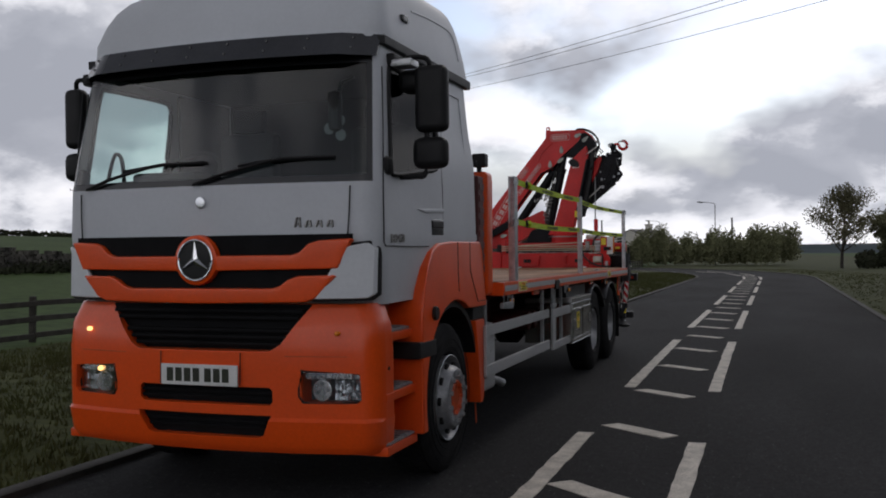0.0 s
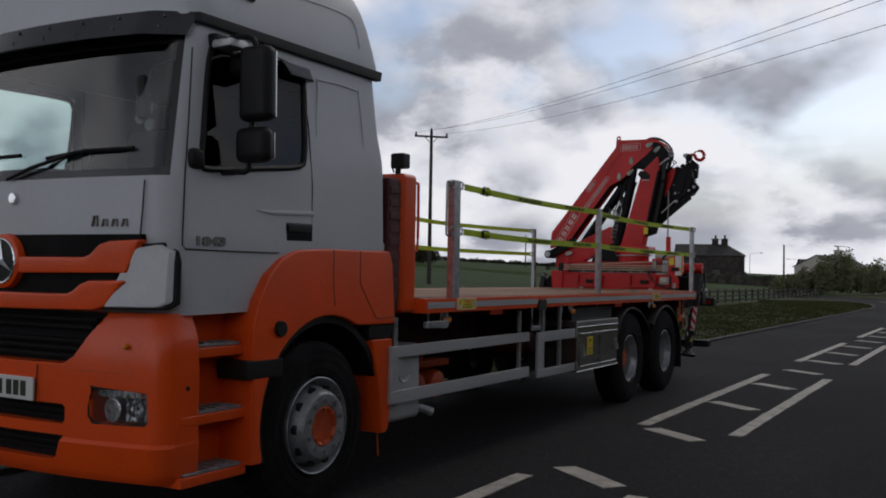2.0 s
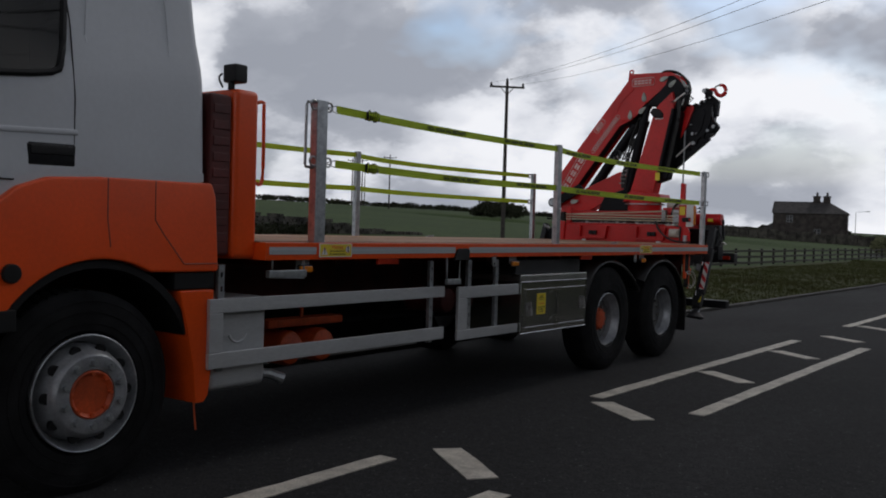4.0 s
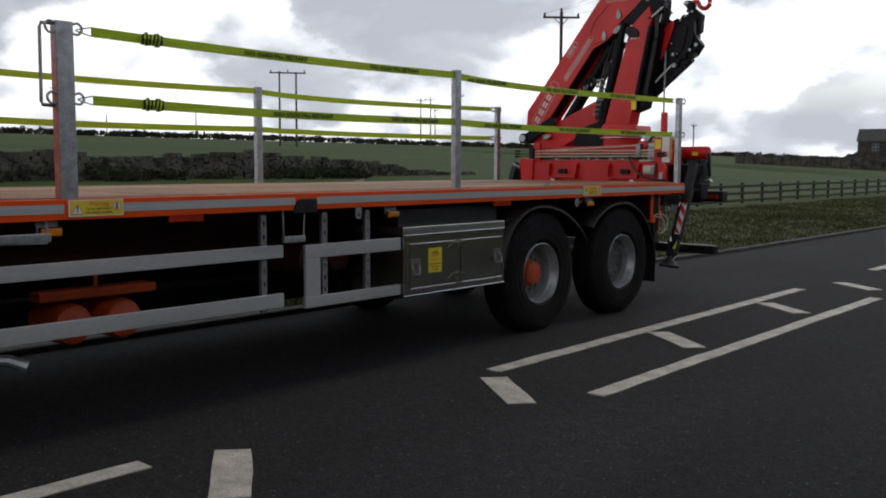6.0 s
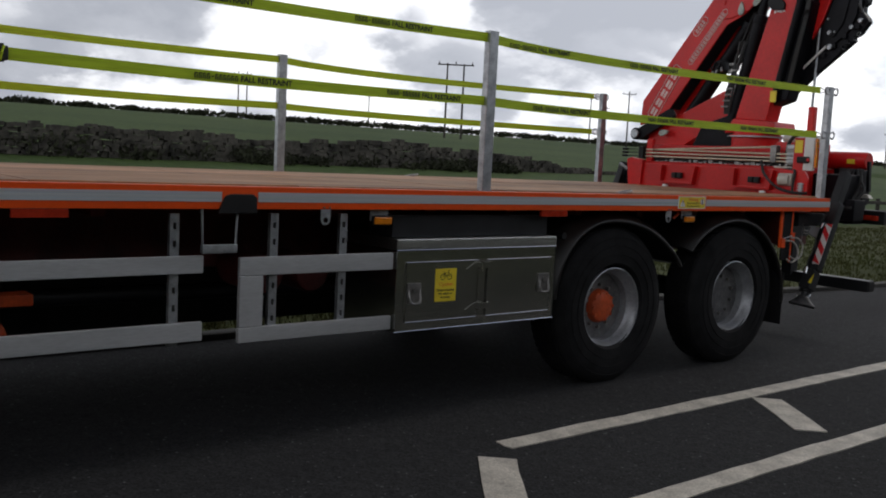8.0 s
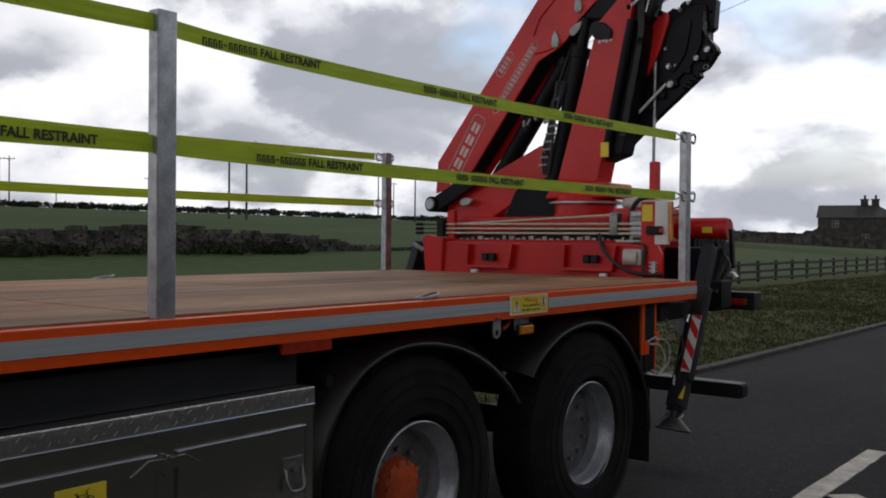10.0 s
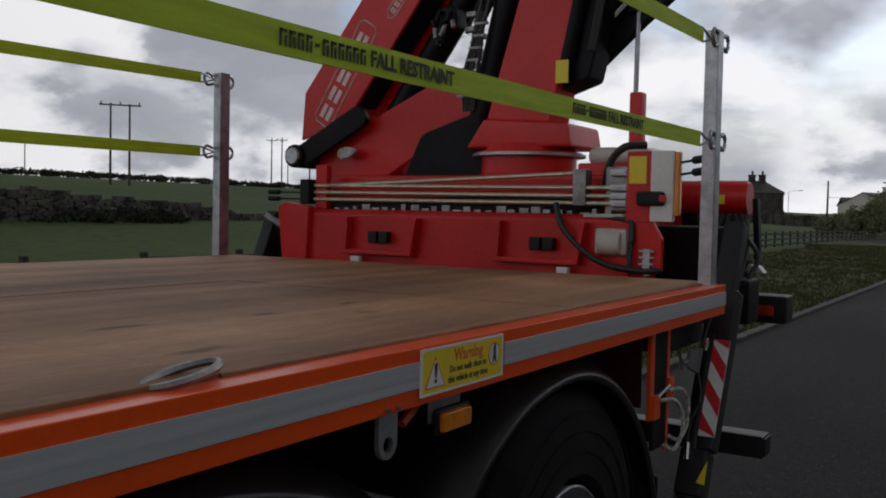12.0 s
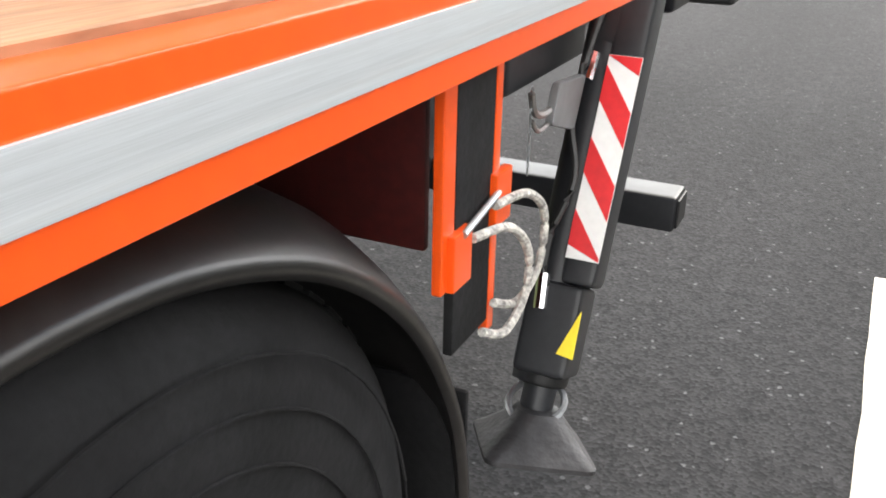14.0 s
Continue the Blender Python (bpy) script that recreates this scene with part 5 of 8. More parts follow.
            cyl(bm, p - Vector((sx * 0.01, 0, 0)), p + Vector((sx * 0.016, 0, 0)), 0.025, seg=12)
        else:
            p = Vector(hub) + Vector((-sx * 0.122, 0.136 * math.cos(a), 0.142 * math.sin(a)))
            cyl(bm, p, p + Vector((sx * 0.028, 0, 0)), 0.013, 0.012, 6)
    parts("wheel_nut", bm, GALV if front else NUT, wheel)
    bm = B()
    for i in range(10):
        a = 2 * math.pi * i / 10
        if front:
            p = Vector(hub) + Vector((-sx * 0.002, 0.222 * math.cos(a), 0.222 * math.sin(a)))
            cyl(bm, p, p + Vector((sx * 0.021, 0, 0)) - Vector((0, math.cos(a), math.sin(a))) * 0.002, 0.027, seg=14)
        else:
            p = Vector(hub) + Vector((-sx * 0.147, 0.178 * math.cos(a), 0.178 * math.sin(a)))
            cyl(bm, p, p + Vector((sx * 0.009, 0, 0)), 0.039, seg=18)
    parts("rim_hole", bm, BLACK, wheel)
    bm = B()
    if front:
        lathe(bm, prof([(0.0, 0.122), (-0.055, 0.119), (-0.06, 0.112), (-0.05, 0.10), (-0.04, 0.095), (-0.04, 0.0)]), hub, 32)
        ng, rg, xg = 8, 0.104, 0.052
    else:
        lathe(bm, prof([(0.14, 0.116), (0.10, 0.112), (0.085, 0.104), (0.075, 0.10), (0.065, 0.082), (0.062, 0.045), (0.062, 0.0)] if cy < 8 else [(0.145, 0.105), (0.138, 0.090), (0.132, 0.080), (0.130, 0.055), (0.129, 0.0)]), hub, 32)
        ng, rg, xg = 10, (0.090 if cy < 8 else 0.072), (-0.075 if cy < 8 else -0.137)
    for i in range(ng):
        a = 2 * math.pi * i / ng
        p = Vector(hub) + Vector((sx * xg, rg * math.cos(a), rg * math.sin(a)))
        cyl(bm, p - Vector((sx * 0.03, 0, 0)), p + Vector((sx * 0.012, 0, 0)), 0.012, seg=6)
    parts("hub", bm, ORANGE_DULL, wheel, "orange painted hub")
    return wheel


for sx in (1, -1):
    build_wheel(1.355, sx, True)
    build_wheel(7.14, sx, False)
    build_wheel(8.50, sx, False)


def build_headboard():
    bm = box(B(), XC - 1.16, XC + 1.135, 2.25, 2.435, 1.15, 2.125, 0.035, seg=3)
    hb = part("headboard", bm, ORANGE, truck, "orange steel headboard behind the cab")
    bm = box(B(), XC - 1.14, XC + 1.115, 2.09, 2.245, 1.17, 2.08, 0.02)
    part("headboard_intake", bm, MAROON, hb)
    bm = B()
    for i in range(9):
        z = 1.25 + i * 0.09
        box(bm, XC + 1.10, XC + 1.121, 2.11, 2.23, z, z + 0.05, 0.004)
    parts("intake_slat", bm, MAROON, hb)
    bm = B()
    tube(bm, smooth_path([(XC + 1.10, 2.43, 2.06), (XC + 1.10, 2.49, 2.07), (XC + 1.10, 2.495, 2.0), (XC + 1.10, 2.495, 1.62), (XC + 1.10, 2.435, 1.60)], 4), 0.011, 8)
    part("headboard_grab_rail", bm, ORANGE, hb)
    bm = B()
    box(bm, XC + 1.015, XC + 1.125, 2.25, 2.345, 2.16, 2.265, 0.012)
    cyl(bm, (XC + 1.07, 2.27, 2.12), (XC + 1.07, 2.27, 2.17), 0.02, seg=12)
    tube(bm, smooth_path([(XC + 1.09, 2.19, 2.12), (XC + 1.08, 2.17, 2.17), (XC + 1.07, 2.2, 2.2)], 4), 0.006, 6)
    part("work_lamp", bm, BLACK, hb, "square black work lamp")


build_headboard()
DECK_Y0, DECK_Y1, DECK_Z = 2.42, 9.572, 1.258


def build_deck():
    bm = B()
    for sx in (1, -1):
        xo = -0.006 if sx > 0 else 2 * XC + 0.006
        a, b = sorted((xo, xo - sx * 0.15))
        box(bm, a, b, DECK_Y0, DECK_Y1, 1.146, 1.250, 0.003)
    deck = part("deck_frame", islands(bm)[0], ORANGE, truck, "orange painted load deck edge")
    bm = box(B(), 2 * XC + 0.006, 2 * XC + 0.156, DECK_Y0, DECK_Y1, 1.146, 1.250, 0.003)
    part("far_edge", bm, ORANGE, deck, "orange painted load deck edge")
    bm = box(B(), 2 * XC + 0.16, -0.16, DECK_Y1 - 0.05, DECK_Y1 - 0.002, 1.13, 1.243, 0.004)
    part("rear_edge", bm, ORANGE, deck)
    # plywood sheets
    seams = (DECK_Y0, 3.52, 4.74, 5.96, 7.19, 8.37, DECK_Y1 - 0.012)
    for i, (y0, y9) in enumerate(zip(seams, seams[1:])):
        step = y9 - y0
        for x0, x1 in ((2 * XC + 0.058, XC - 0.002), (XC + 0.002, -0.058)):
            bm = box(B(), x0, x1, y0 + 0.002, y0 + step - 0.002, 1.2475, DECK_Z - (0.0015 if (i + (x0 > -1.3)) % 2 else 0.0), 0.0015, seg=1)
            part("deck_board", bm, DECK, deck)
    for sx in (1, -1):
        xo = -0.006 if sx > 0 else 2 * XC + 0.006
        bm = B()
        a, b = sorted((xo, xo + sx * 0.0035))
        for y0, y1 in ((2.45, 2.84), (3.15, 4.32), (4.50, 7.62), (7.92, DECK_Y1 - 0.004)):
            box(bm, a, b, y0, y1, 1.179, 1.224)
        parts("reflective_tape", bm, TAPE, deck, "silver reflective tape")
    bm = B()
    for i in range(12):
        y = 2.6 + i * 0.6
        box(bm, 2 * XC + 0.16, -0.16, y, y + 0.06, 1.10, 1.24)
    box(bm, XC - 0.46, XC - 0.36, 1.2, 10.6, 0.78, 1.10)
    box(bm, XC + 0.36, XC + 0.46, 1.2, 10.6, 0.78, 1.10)
    parts("chassis_member", bm, MAROON, truck, "dark red chassis member")
    # lashing rings let into the edge
    bm = B()
    for y in (7.13,):
        for x in (-0.068, 2 * XC + 0.068):
            ring = [(x + 0.028 * math.cos(a), y + 0.062 * math.sin(a), 1.262 + 0.010 * math.sin(a)) for a in [2 * math.pi * i / 20 for i in range(20)]]
            tube(bm, ring, 0.0065, 6, True)
    parts("lashing_ring", bm, NUT, deck)
    # warning stickers on the edge
    for y in (3.010, 7.756):
        part("warning_sticker", box(B(), -0.0024, 0.0006, y - 0.146, y + 0.146, 1.163, 1.243, 0.001), YELLOW, deck, "yellow and white warning sticker")
        bm = B()
        X = 0.0012
        for z0, z1 in ((1.161, 1.1655), (1.2405, 1.245)):
            box(bm, -0.0022, X, y - 0.149, y + 0.149, z0, z1)
        for d in (-1, 1):
            box(bm, -0.0022, X, y + d * 0.1465 - 0.0025, y + d * 0.1465 + 0.0025, 1.1655, 1.2405)
        parts("sticker_border", bm, PLAIN_WHITE, deck)
        X = 0.0008
        part("sticker_heading", lettering("Warning", 0.033, (X, y + 0.014, 1.223), (0, 1, 0), (0, 0, 1), 0.0004, 0.106, 0.0006), INK_RED, deck)
        part("sticker_text", lettering("Do not walk close to", 0.018, (X, y + 0.014, 1.199), (0, 1, 0), (0, 0, 1), 0.0004, 0.134, 0.0003), INK, deck)
        part("sticker_text", lettering("this vehicle at any time", 0.018, (X, y + 0.014, 1.18), (0, 1, 0), (0, 0, 1), 0.0004, 0.146, 0.0003), INK, deck)
        c = y - 0.103
        part("mark_stroke", prism(B(), [(c - 0.0045, 1.215), (c, 1.218), (c + 0.0045, 1.215), (c + 0.002, 1.192), (c - 0.002, 1.192)], "x", X + 0.001, X + 0.0022), INK, deck)
        part("mark_dot", cyl(B(), (X + 0.001, c, 1.1855), (X + 0.0022, c, 1.1855), 0.0036, seg=10), INK, deck)
        part("mark_triangle", prism(B(), [(c, 1.2295), (c - 0.033, 1.173), (c + 0.033, 1.173)], "x", X - 0.0003, X + 0.0004), INK_RED, deck)
        part("mark_ground", prism(B(), [(c, 1.2245), (c - 0.0285, 1.1755), (c + 0.0285, 1.1755)], "x", X, X + 0.0009), PLAIN_WHITE, deck)
        # round sign with a plain upright shape
        c = y + 0.112
        part("mark_ring", prism(B(), arch(c, 1.209, 0.0225, 0, 360, 24)[:-1], "x", X - 0.0003, X + 0.0004), INK_RED, deck)
        part("mark_ground", prism(B(), arch(c, 1.209, 0.0198, 0, 360, 24)[:-1], "x", X, X + 0.0009), PLAIN_WHITE, deck)
        part("mark_shape", prism(B(), [(c - 0.005, 1.223), (c + 0.005, 1.223), (c + 0.0035, 1.21), (c + 0.007, 1.193), (c + 0.003, 1.193), (c, 1.206), (c - 0.004, 1.193), (c - 0.008, 1.193), (c - 0.0035, 1.21)], "x", X + 0.001, X + 0.0022), INK, deck)
        part("mark_dot", cyl(B(), (X + 0.001, c, 1.2255), (X + 0.0022, c, 1.2255), 0.0034, seg=10), INK, deck)
    # black rope hook plate on the edge
    bm = prism(B(), [(4.30, 1.135), (4.335, 1.205), (4.36, 1.215), (4.47, 1.215), (4.49, 1.20), (4.49, 1.125), (4.30, 1.125)], "x", -0.01, 0.012, 0.006)
    part("edge_bracket", bm, BLACK, deck)
    bm = B()
    tube(bm, [(-0.02, 4.235, 1.148), (-0.02, 4.24, 0.965), (-0.02, 4.40, 0.965), (-0.02, 4.405, 1.148)], 0.007, 6)
    box(bm, -0.035, -0.005, 4.235, 4.405, 0.945, 0.985, 0.005)
    part("folding_step", bm, GALV, deck)
    bm = B()
    tube(bm, [(-0.03, 2.50, 1.148), (-0.03, 2.50, 1.045), (-0.03, 2.76, 1.035), (-0.03, 2.76, 1.148)], 0.008, 6)
    box(bm, -0.055, -0.02, 2.47, 2.78, 1.04, 1.085, 0.006)
    part("folding_step", bm, GALV, deck)
    # side marker lamps
    for y in (2.78, 5.22, 7.785):
        bm = box(B(), -0.062, -0.057, y - 0.06, y + 0.055, 1.085, 1.144, 0.002)
        mk = part("side_marker_lamp", bm, GALV, deck, "amber side marker lamp on a plate")
        bm = box(B(), -0.058, -0.033, y - 0.042, y + 0.065, 1.067, 1.106, 0.008)
        part("marker_lens", bm, AMBER, deck)
        part("lens_surround", box(B(), -0.058, -0.044, y - 0.052, y + 0.074, 1.061, 1.113, 0.008), BLACK, deck)
    for y in (3.55, 6.45):
        bm = box(B(), -0.03, -0.012, y - 0.11, y + 0.11, 1.108, 1.146, 0.003)
        part("amber_reflector_strip", bm, RED_LENS, deck)
    # lashing eyes hung from the edge
    for y in (4.87, 7.53):
        ring = arch(y, 1.095, 0.027, -180, 0, 10)
        bm = cut(prism(B(), [(y - 0.027, 1.15)] + ring + [(y + 0.027, 1.15)], "x", -0.022, -0.012, 0.001), [prism(B(), arch(y, 1.093, 0.014, 0, 360, 16)[:-1], "x", -0.05, 0.05)])
        part("lashing_eye", bm, GALV, deck)
        bm = B()
        for d in (-0.016, 0.016):
            cyl(bm, (-0.02, y + d, 1.155), (0.003, y + d, 1.155), 0.0042, seg=8)
        parts("eye_bolt", bm, NUT, deck)

    deck.location.x = 0.014


build_deck()


def build_side_guards():
    def rail(bm, y0, y1, z0, z1):
        box(bm, -0.062, -0.035, y0, y1, z0, z1, 0.005)
    bm = B()
    rail(bm, 2.06, 4.262, 0.852, 0.932)
    g1 = part("side_guard", bm, ALU, truck, "aluminium underrun side guard rails")
    bm = B(); rail(bm, 2.06, 4.262, 0.542, 0.63)
    part("guard_rail", bm, ALU, g1)
    bm = B(); rail(bm, 2.062, 2.16, 0.631, 0.851)
    part("guard_end", bm, ALU, g1)
    bm = B()
    rail(bm, 4.44, 5.315, 0.83, 0.918)
    g2 = part("side_guard", bm, ALU, truck, "aluminium underrun side guard rails")
    bm = B(); rail(bm, 4.44, 5.315, 0.512, 0.585)
    part("guard_rail", bm, ALU, g2)
    bm = B(); rail(bm, 4.442, 4.565, 0.586, 0.829)
    part("guard_end", bm, ALU, g2)
    for y, z1, g in ((2.165, 1.12, g1), (4.135, 1.12, g1), (4.63, 1.12, g2), (5.02, 1.12, g2)):
        slots = [box(B(), -0.2, 0.1, y - 0.007, y + 0.007, z, z + 0.028) for z in (0.60, 0.68, 0.76, 0.97, 1.05)]
        bm = cut(box(B(), -0.095, -0.066, y - 0.022, y + 0.022, 0.52, z1, 0.003), slots)
        part("guard_bracket", bm, GALV, g, "slotted galvanised bracket")


build_side_guards()


def build_underbody():
    # tank behind the front wheel
    bm = box(B(), -0.62, -0.10, 2.12, 2.55, 0.40, 0.93, 0.04, seg=3)
    tank = part("battery_box", bm, ALU, truck, "grey metal box behind the front wheel")
    bm = B()
    ring = arch(2.32, 0.74, 0.07, 200, 340, 10)
    tube(bm, [(-0.098, y, z) for y, z in ring], 0.008, 6)
    part("box_pressing", bm, ALU, tank)
    bm = B()
    tube(bm, [(-0.2, 2.50, 0.46), (-0.12, 2.60, 0.455), (-0.08, 2.67, 0.42)], [0.03, 0.03, 0.034], 10)
    part("exhaust_tip", bm, GALV, truck, "short exhaust outlet")
    # mud flap rod
    bm = B()
    tube(bm, [(-0.12, 2.03, 0.38), (-0.12, 2.05, 0.2)], 0.006, 6)
    part("wing_stay", bm, ORANGE_DULL, truck)
    # air reservoirs
    for y in (3.12, 3.43):
        bm = B()
        lathe(bm, [(-0.85, 0.0), (-0.84, 0.06), (-0.81, 0.105), (-0.78, 0.118), (-0.50, 0.118), (-0.47, 0.105), (-0.445, 0.06), (-0.44, 0.0)], (0, y, 0.525), 28, "x")
        part("air_reservoir", bm, ORANGE_DULL, truck, "orange painted air reservoir")
    bm = box(B(), -0.62, -0.50, 2.94, 3.66, 0.665, 0.72, 0.008)
    cyl(bm, (-0.56, 3.3, 0.72), (-0.56, 3.3, 0.85), 0.014, seg=8)
    part("reservoir_bracket", bm, ORANGE_DULL, truck)
    bm = B()
    for y in (1.385, 7.14, 8.50):
        cyl(bm, (XC - 0.95, y, 0.5), (XC + 0.9, y, 0.5), 0.075, seg=16)
        lathe(bm, [(-0.2, 0.10), (-0.12, 0.19), (0.12, 0.19), (0.2, 0.10)], (XC, y, 0.5), 20, "x")
    cyl(bm, (XC, 1.6, 0.6), (XC, 6.9, 0.56), 0.05, seg=12)
    box(bm, XC - 0.4, XC + 0.4, 0.6, 2.1, 0.45, 1.2, 0.05)
    box(bm, XC - 0.75, XC - 0.5, 4.3, 5.2, 0.62, 1.0, 0.03)
    parts("axle_casing", bm, STEEL_BLACK, truck, "black axle or drive casing")
    # Added far-side boxes keep the lit verge from showing under the lorry.
    bm = box(B(), 2 * XC + 0.08, 2 * XC + 0.62, 2.25, 3.80, 0.26, 1.0, 0.06, seg=3)
    part("far_filler_front", bm, STEEL_BLACK, truck, "dark box added on the far side to close the view beneath")
    bm = box(B(), 2 * XC + 0.06, 2 * XC + 0.55, 3.85, 6.45, 0.24, 1.02, 0.02)
    part("far_filler_rear", bm, STEEL_BLACK, truck, "long dark box added on the far side to close the view beneath")
    # Added dark beam hides the bright grass between the rear wheels.
    part("wheel_gap_filler", box(B(), XC - 0.85, XC + 0.55, 7.74, 7.90, 0.50, 0.98, 0.03), STEEL_BLACK, truck, "black beam added to close the gap between the rear wheels")
    # bent orange clip under the edge
    bm = tube(B(), [(-0.075, 7.735, 1.125), (-0.075, 7.715, 1.108), (-0.075, 7.68, 1.09)], 0.009, 6)
    part("edge_clip", bm, ORANGE_DULL, truck)
    bm = B()
    for y in (4.75, 5.02):
        cyl(bm, (-0.75, y, 0.78), (-0.35, y, 0.78), 0.10, seg=20, bevel=0.02)
    parts("brake_chamber", bm, MAROON, truck)
    # stainless tool box
    y0, y1, z0, z1, x = 5.325, 6.50, 0.49, 0.99, -0.022
    tb = part("tool_box", box(B(), -0.55, x, y0, y1, z0, z1 - 0.06, 0.006), STAINLESS, truck, "polished stainless steel tool box with two doors")
    bm = box(B(), -0.55, x + 0.004, y0 - 0.004, y1 + 0.004, z1 - 0.058, z1, 0.008)
    part("chequer_lid", bm, CHEQUER, tb, "chequer-plate top edge")
    part("box_back_panel", box(B(), -0.30, -0.085, y0 + 0.01, y1 - 0.02, 0.992, 1.112, 0.004), STEEL_BLACK, tb, "dark panel above the tool box")
    bm = B()
    k = 0
    for i in range(36):
        y = y0 + 0.02 + i * 0.032
        for j, z in enumerate((0.945, 0.972)):
            m = Matrix.Translation((x + 0.0045, y + (j % 2) * 0.016, z)) @ Euler((radians(45 if (i + j) % 2 else -45), 0, 0)).to_matrix().to_4x4()
            box(bm, -0.0015, 0.0018, -0.009, 0.009, -0.002, 0.002, m=m)
    tagged(part("chequer_pattern", bm, CHEQUER, tb), kind="stuff")
    for a, b in ((5.39, 5.885), (5.955, 6.455)):
        bm = box(B(), x, x + 0.008, a, b, 0.545, 0.865, 0.003)
        part("tool_box_door", bm, STAINLESS, tb)
        bm = B()
        ring = [(x + 0.008, a, 0.545), (x + 0.008, b, 0.545), (x + 0.008, b, 0.865), (x + 0.008, a, 0.865)]
        tube(bm, ring, 0.003, 6, True)
        part("door_edge", bm, CHROME, tb)
    bm = B()
    tube(bm, [(x + 0.002, y0, z0 + 0.006), (x + 0.002, y0, 0.93), (x + 0.002, y1, 0.93), (x + 0.002, y1, z0 + 0.006)], 0.0035, 6, True)
    part("box_edge", bm, CHROME, tb)
    for y, z in ((5.44, 0.70), (6.40, 0.715)):
        bm = B()
        box(bm, x + 0.008, x + 0.012, y - 0.045, y + 0.045, z - 0.055, z + 0.055, 0.004)
        tube(bm, smooth_path([(x + 0.014, y - 0.035, z + 0.02), (x + 0.03, y - 0.03, z - 0.045), (x + 0.03, y + 0.03, z - 0.045), (x + 0.014, y + 0.035, z + 0.02)], 4), 0.005, 6)
        cyl(bm, (x + 0.01, y, z + 0.02), (x + 0.026, y, z + 0.02), 0.014, seg=12)
        part("paddle_latch", bm, NUT, tb, "dull metal folding latch")
    for z in (0.60, 0.83):
        bm = B()
        cyl(bm, (x + 0.012, 5.92, z - 0.03), (x + 0.012, 5.92, z + 0.03), 0.008, seg=10)
        for d in (-1, 1):
            prism(bm, [(5.92 + d * 0.005, z + 0.022), (5.92 + d * 0.06, z + 0.024), (5.92 + d * 0.12, z - 0.012), (5.92 + d * 0.06, z + 0.004), (5.92 + d * 0.005, z - 0.022)], "x", x + 0.008, x + 0.013, 0.001)
        part("hinge", bm, STAINLESS, tb)
    # cycle sticker
    ys, zs = 5.655, 0.735
    X = x + 0.0085
    st = part("cycle_sticker", box(B(), X - 0.0005, X + 0.002, ys - 0.073, ys + 0.073, zs - 0.09, zs + 0.09, 0.001), YELLOW, tb, "yellow cycle warning sticker")
    for words, dz, w in (("Beware of passing", 0.027, 0.118), ("this vehicle on", 0.047, 0.095), ("the inside", 0.067, 0.068)):
        part("sticker_text", lettering(words, 0.018, (X + 0.0024, ys, zs - dz), (0, 1, 0), (0, 0, 1), 0.0004, w, 0.0003), INK, tb)
    bm = B()
    for d in (-0.023, 0.023):
        tube(bm, [(X + 0.0024, ys + d + 0.0155 * math.cos(a), zs + 0.045 + 0.0155 * math.sin(a)) for a in [2 * math.pi * i / 20 for i in range(20)]], 0.0018, 5, True)
    f = [(-0.023, 0.045), (-0.012, 0.066), (0.013, 0.068), (0.0, 0.046), (-0.012, 0.066)]
    tube(bm, [(X + 0.0026, ys + a, zs + b) for a, b in f], 0.0016, 5)
    tube(bm, [(X + 0.0026, ys + a, zs + b) for a, b in ((0.023, 0.045), (0.014, 0.076), (0.022, 0.08))], 0.0016, 5)
    tube(bm, [(X + 0.0026, ys + a, zs + b) for a, b in ((0.0, 0.046), (-0.014, 0.072), (-0.02, 0.072))], 0.0016, 5)
    part("cycle_mark", bm, INK, tb)
    part("sticker_heading", lettering("Cyclist", 0.026, (X + 0.0024, ys, zs + 0.004), (0, 1, 0), (0, 0, 1), 0.0004, 0.098), INK_RED, tb)
    # rear mudguards
    front_guard = [(6.515, 0.60), (6.53, 0.70), (6.57, 0.82), (6.655, 0.95), (6.77, 1.045), (6.92, 1.105), (7.08, 1.122), (7.26, 1.105), (7.45, 1.052), (7.62, 0.965), (7.76, 0.86), (7.84, 0.77)]
    rear_guard = [(7.86, 0.88), (7.95, 0.97), (8.10, 1.055), (8.25, 1.10), (8.42, 1.117), (8.58, 1.10), (8.74, 1.045), (8.87, 0.965), (8.98, 0.862), (9.06, 0.75), (9.12, 0.63), (9.15, 0.50), (9.15, 0.42)]
    for y, line in ((7.14, front_guard), (8.50, rear_guard)):
        line = [(p.y, p.z) for p in (Vector(q) for q in smooth_path([(0, a, b) for a, b in line], 5))]
        for sx in (1, -1):
            xo = -0.055 if sx > 0 else 2 * XC + 0.055
            # one moulding: crown, rolled edge and the return inside it
            section = ((0.40, -0.024), (0.13, -0.024), (0.09, -0.016), (0.05, 0.004), (0.022, 0.023), (0.006, 0.036), (0.0, 0.045), (0.002, 0.054), (0.010, 0.060), (0.018, 0.056), (0.022, 0.044), (0.05, 0.026), (0.12, 0.0), (0.40, 0.0))
            bm = B()
            rows = []
            for (a, b) in line:
                v = Vector((y - a, 0.50 - b)).normalized()
                rows.append([bm.verts.new((xo - sx * u, a + v.x * d, b + v.y * d)) for u, d in section])
            m = len(section)
            for ra, rb in zip(rows, rows[1:]):
                for i in range(m):
                    bm.faces.new((ra[i], ra[(i + 1) % m], rb[(i + 1) % m], rb[i]))
            bm.faces.new(rows[0]); bm.faces.new(rows[-1][::-1])
            bmesh.ops.recalc_face_normals(bm, faces=bm.faces)
            mg = part("mudguard", bm, GUARD, truck, "black plastic rear mudguard", sharp=50)
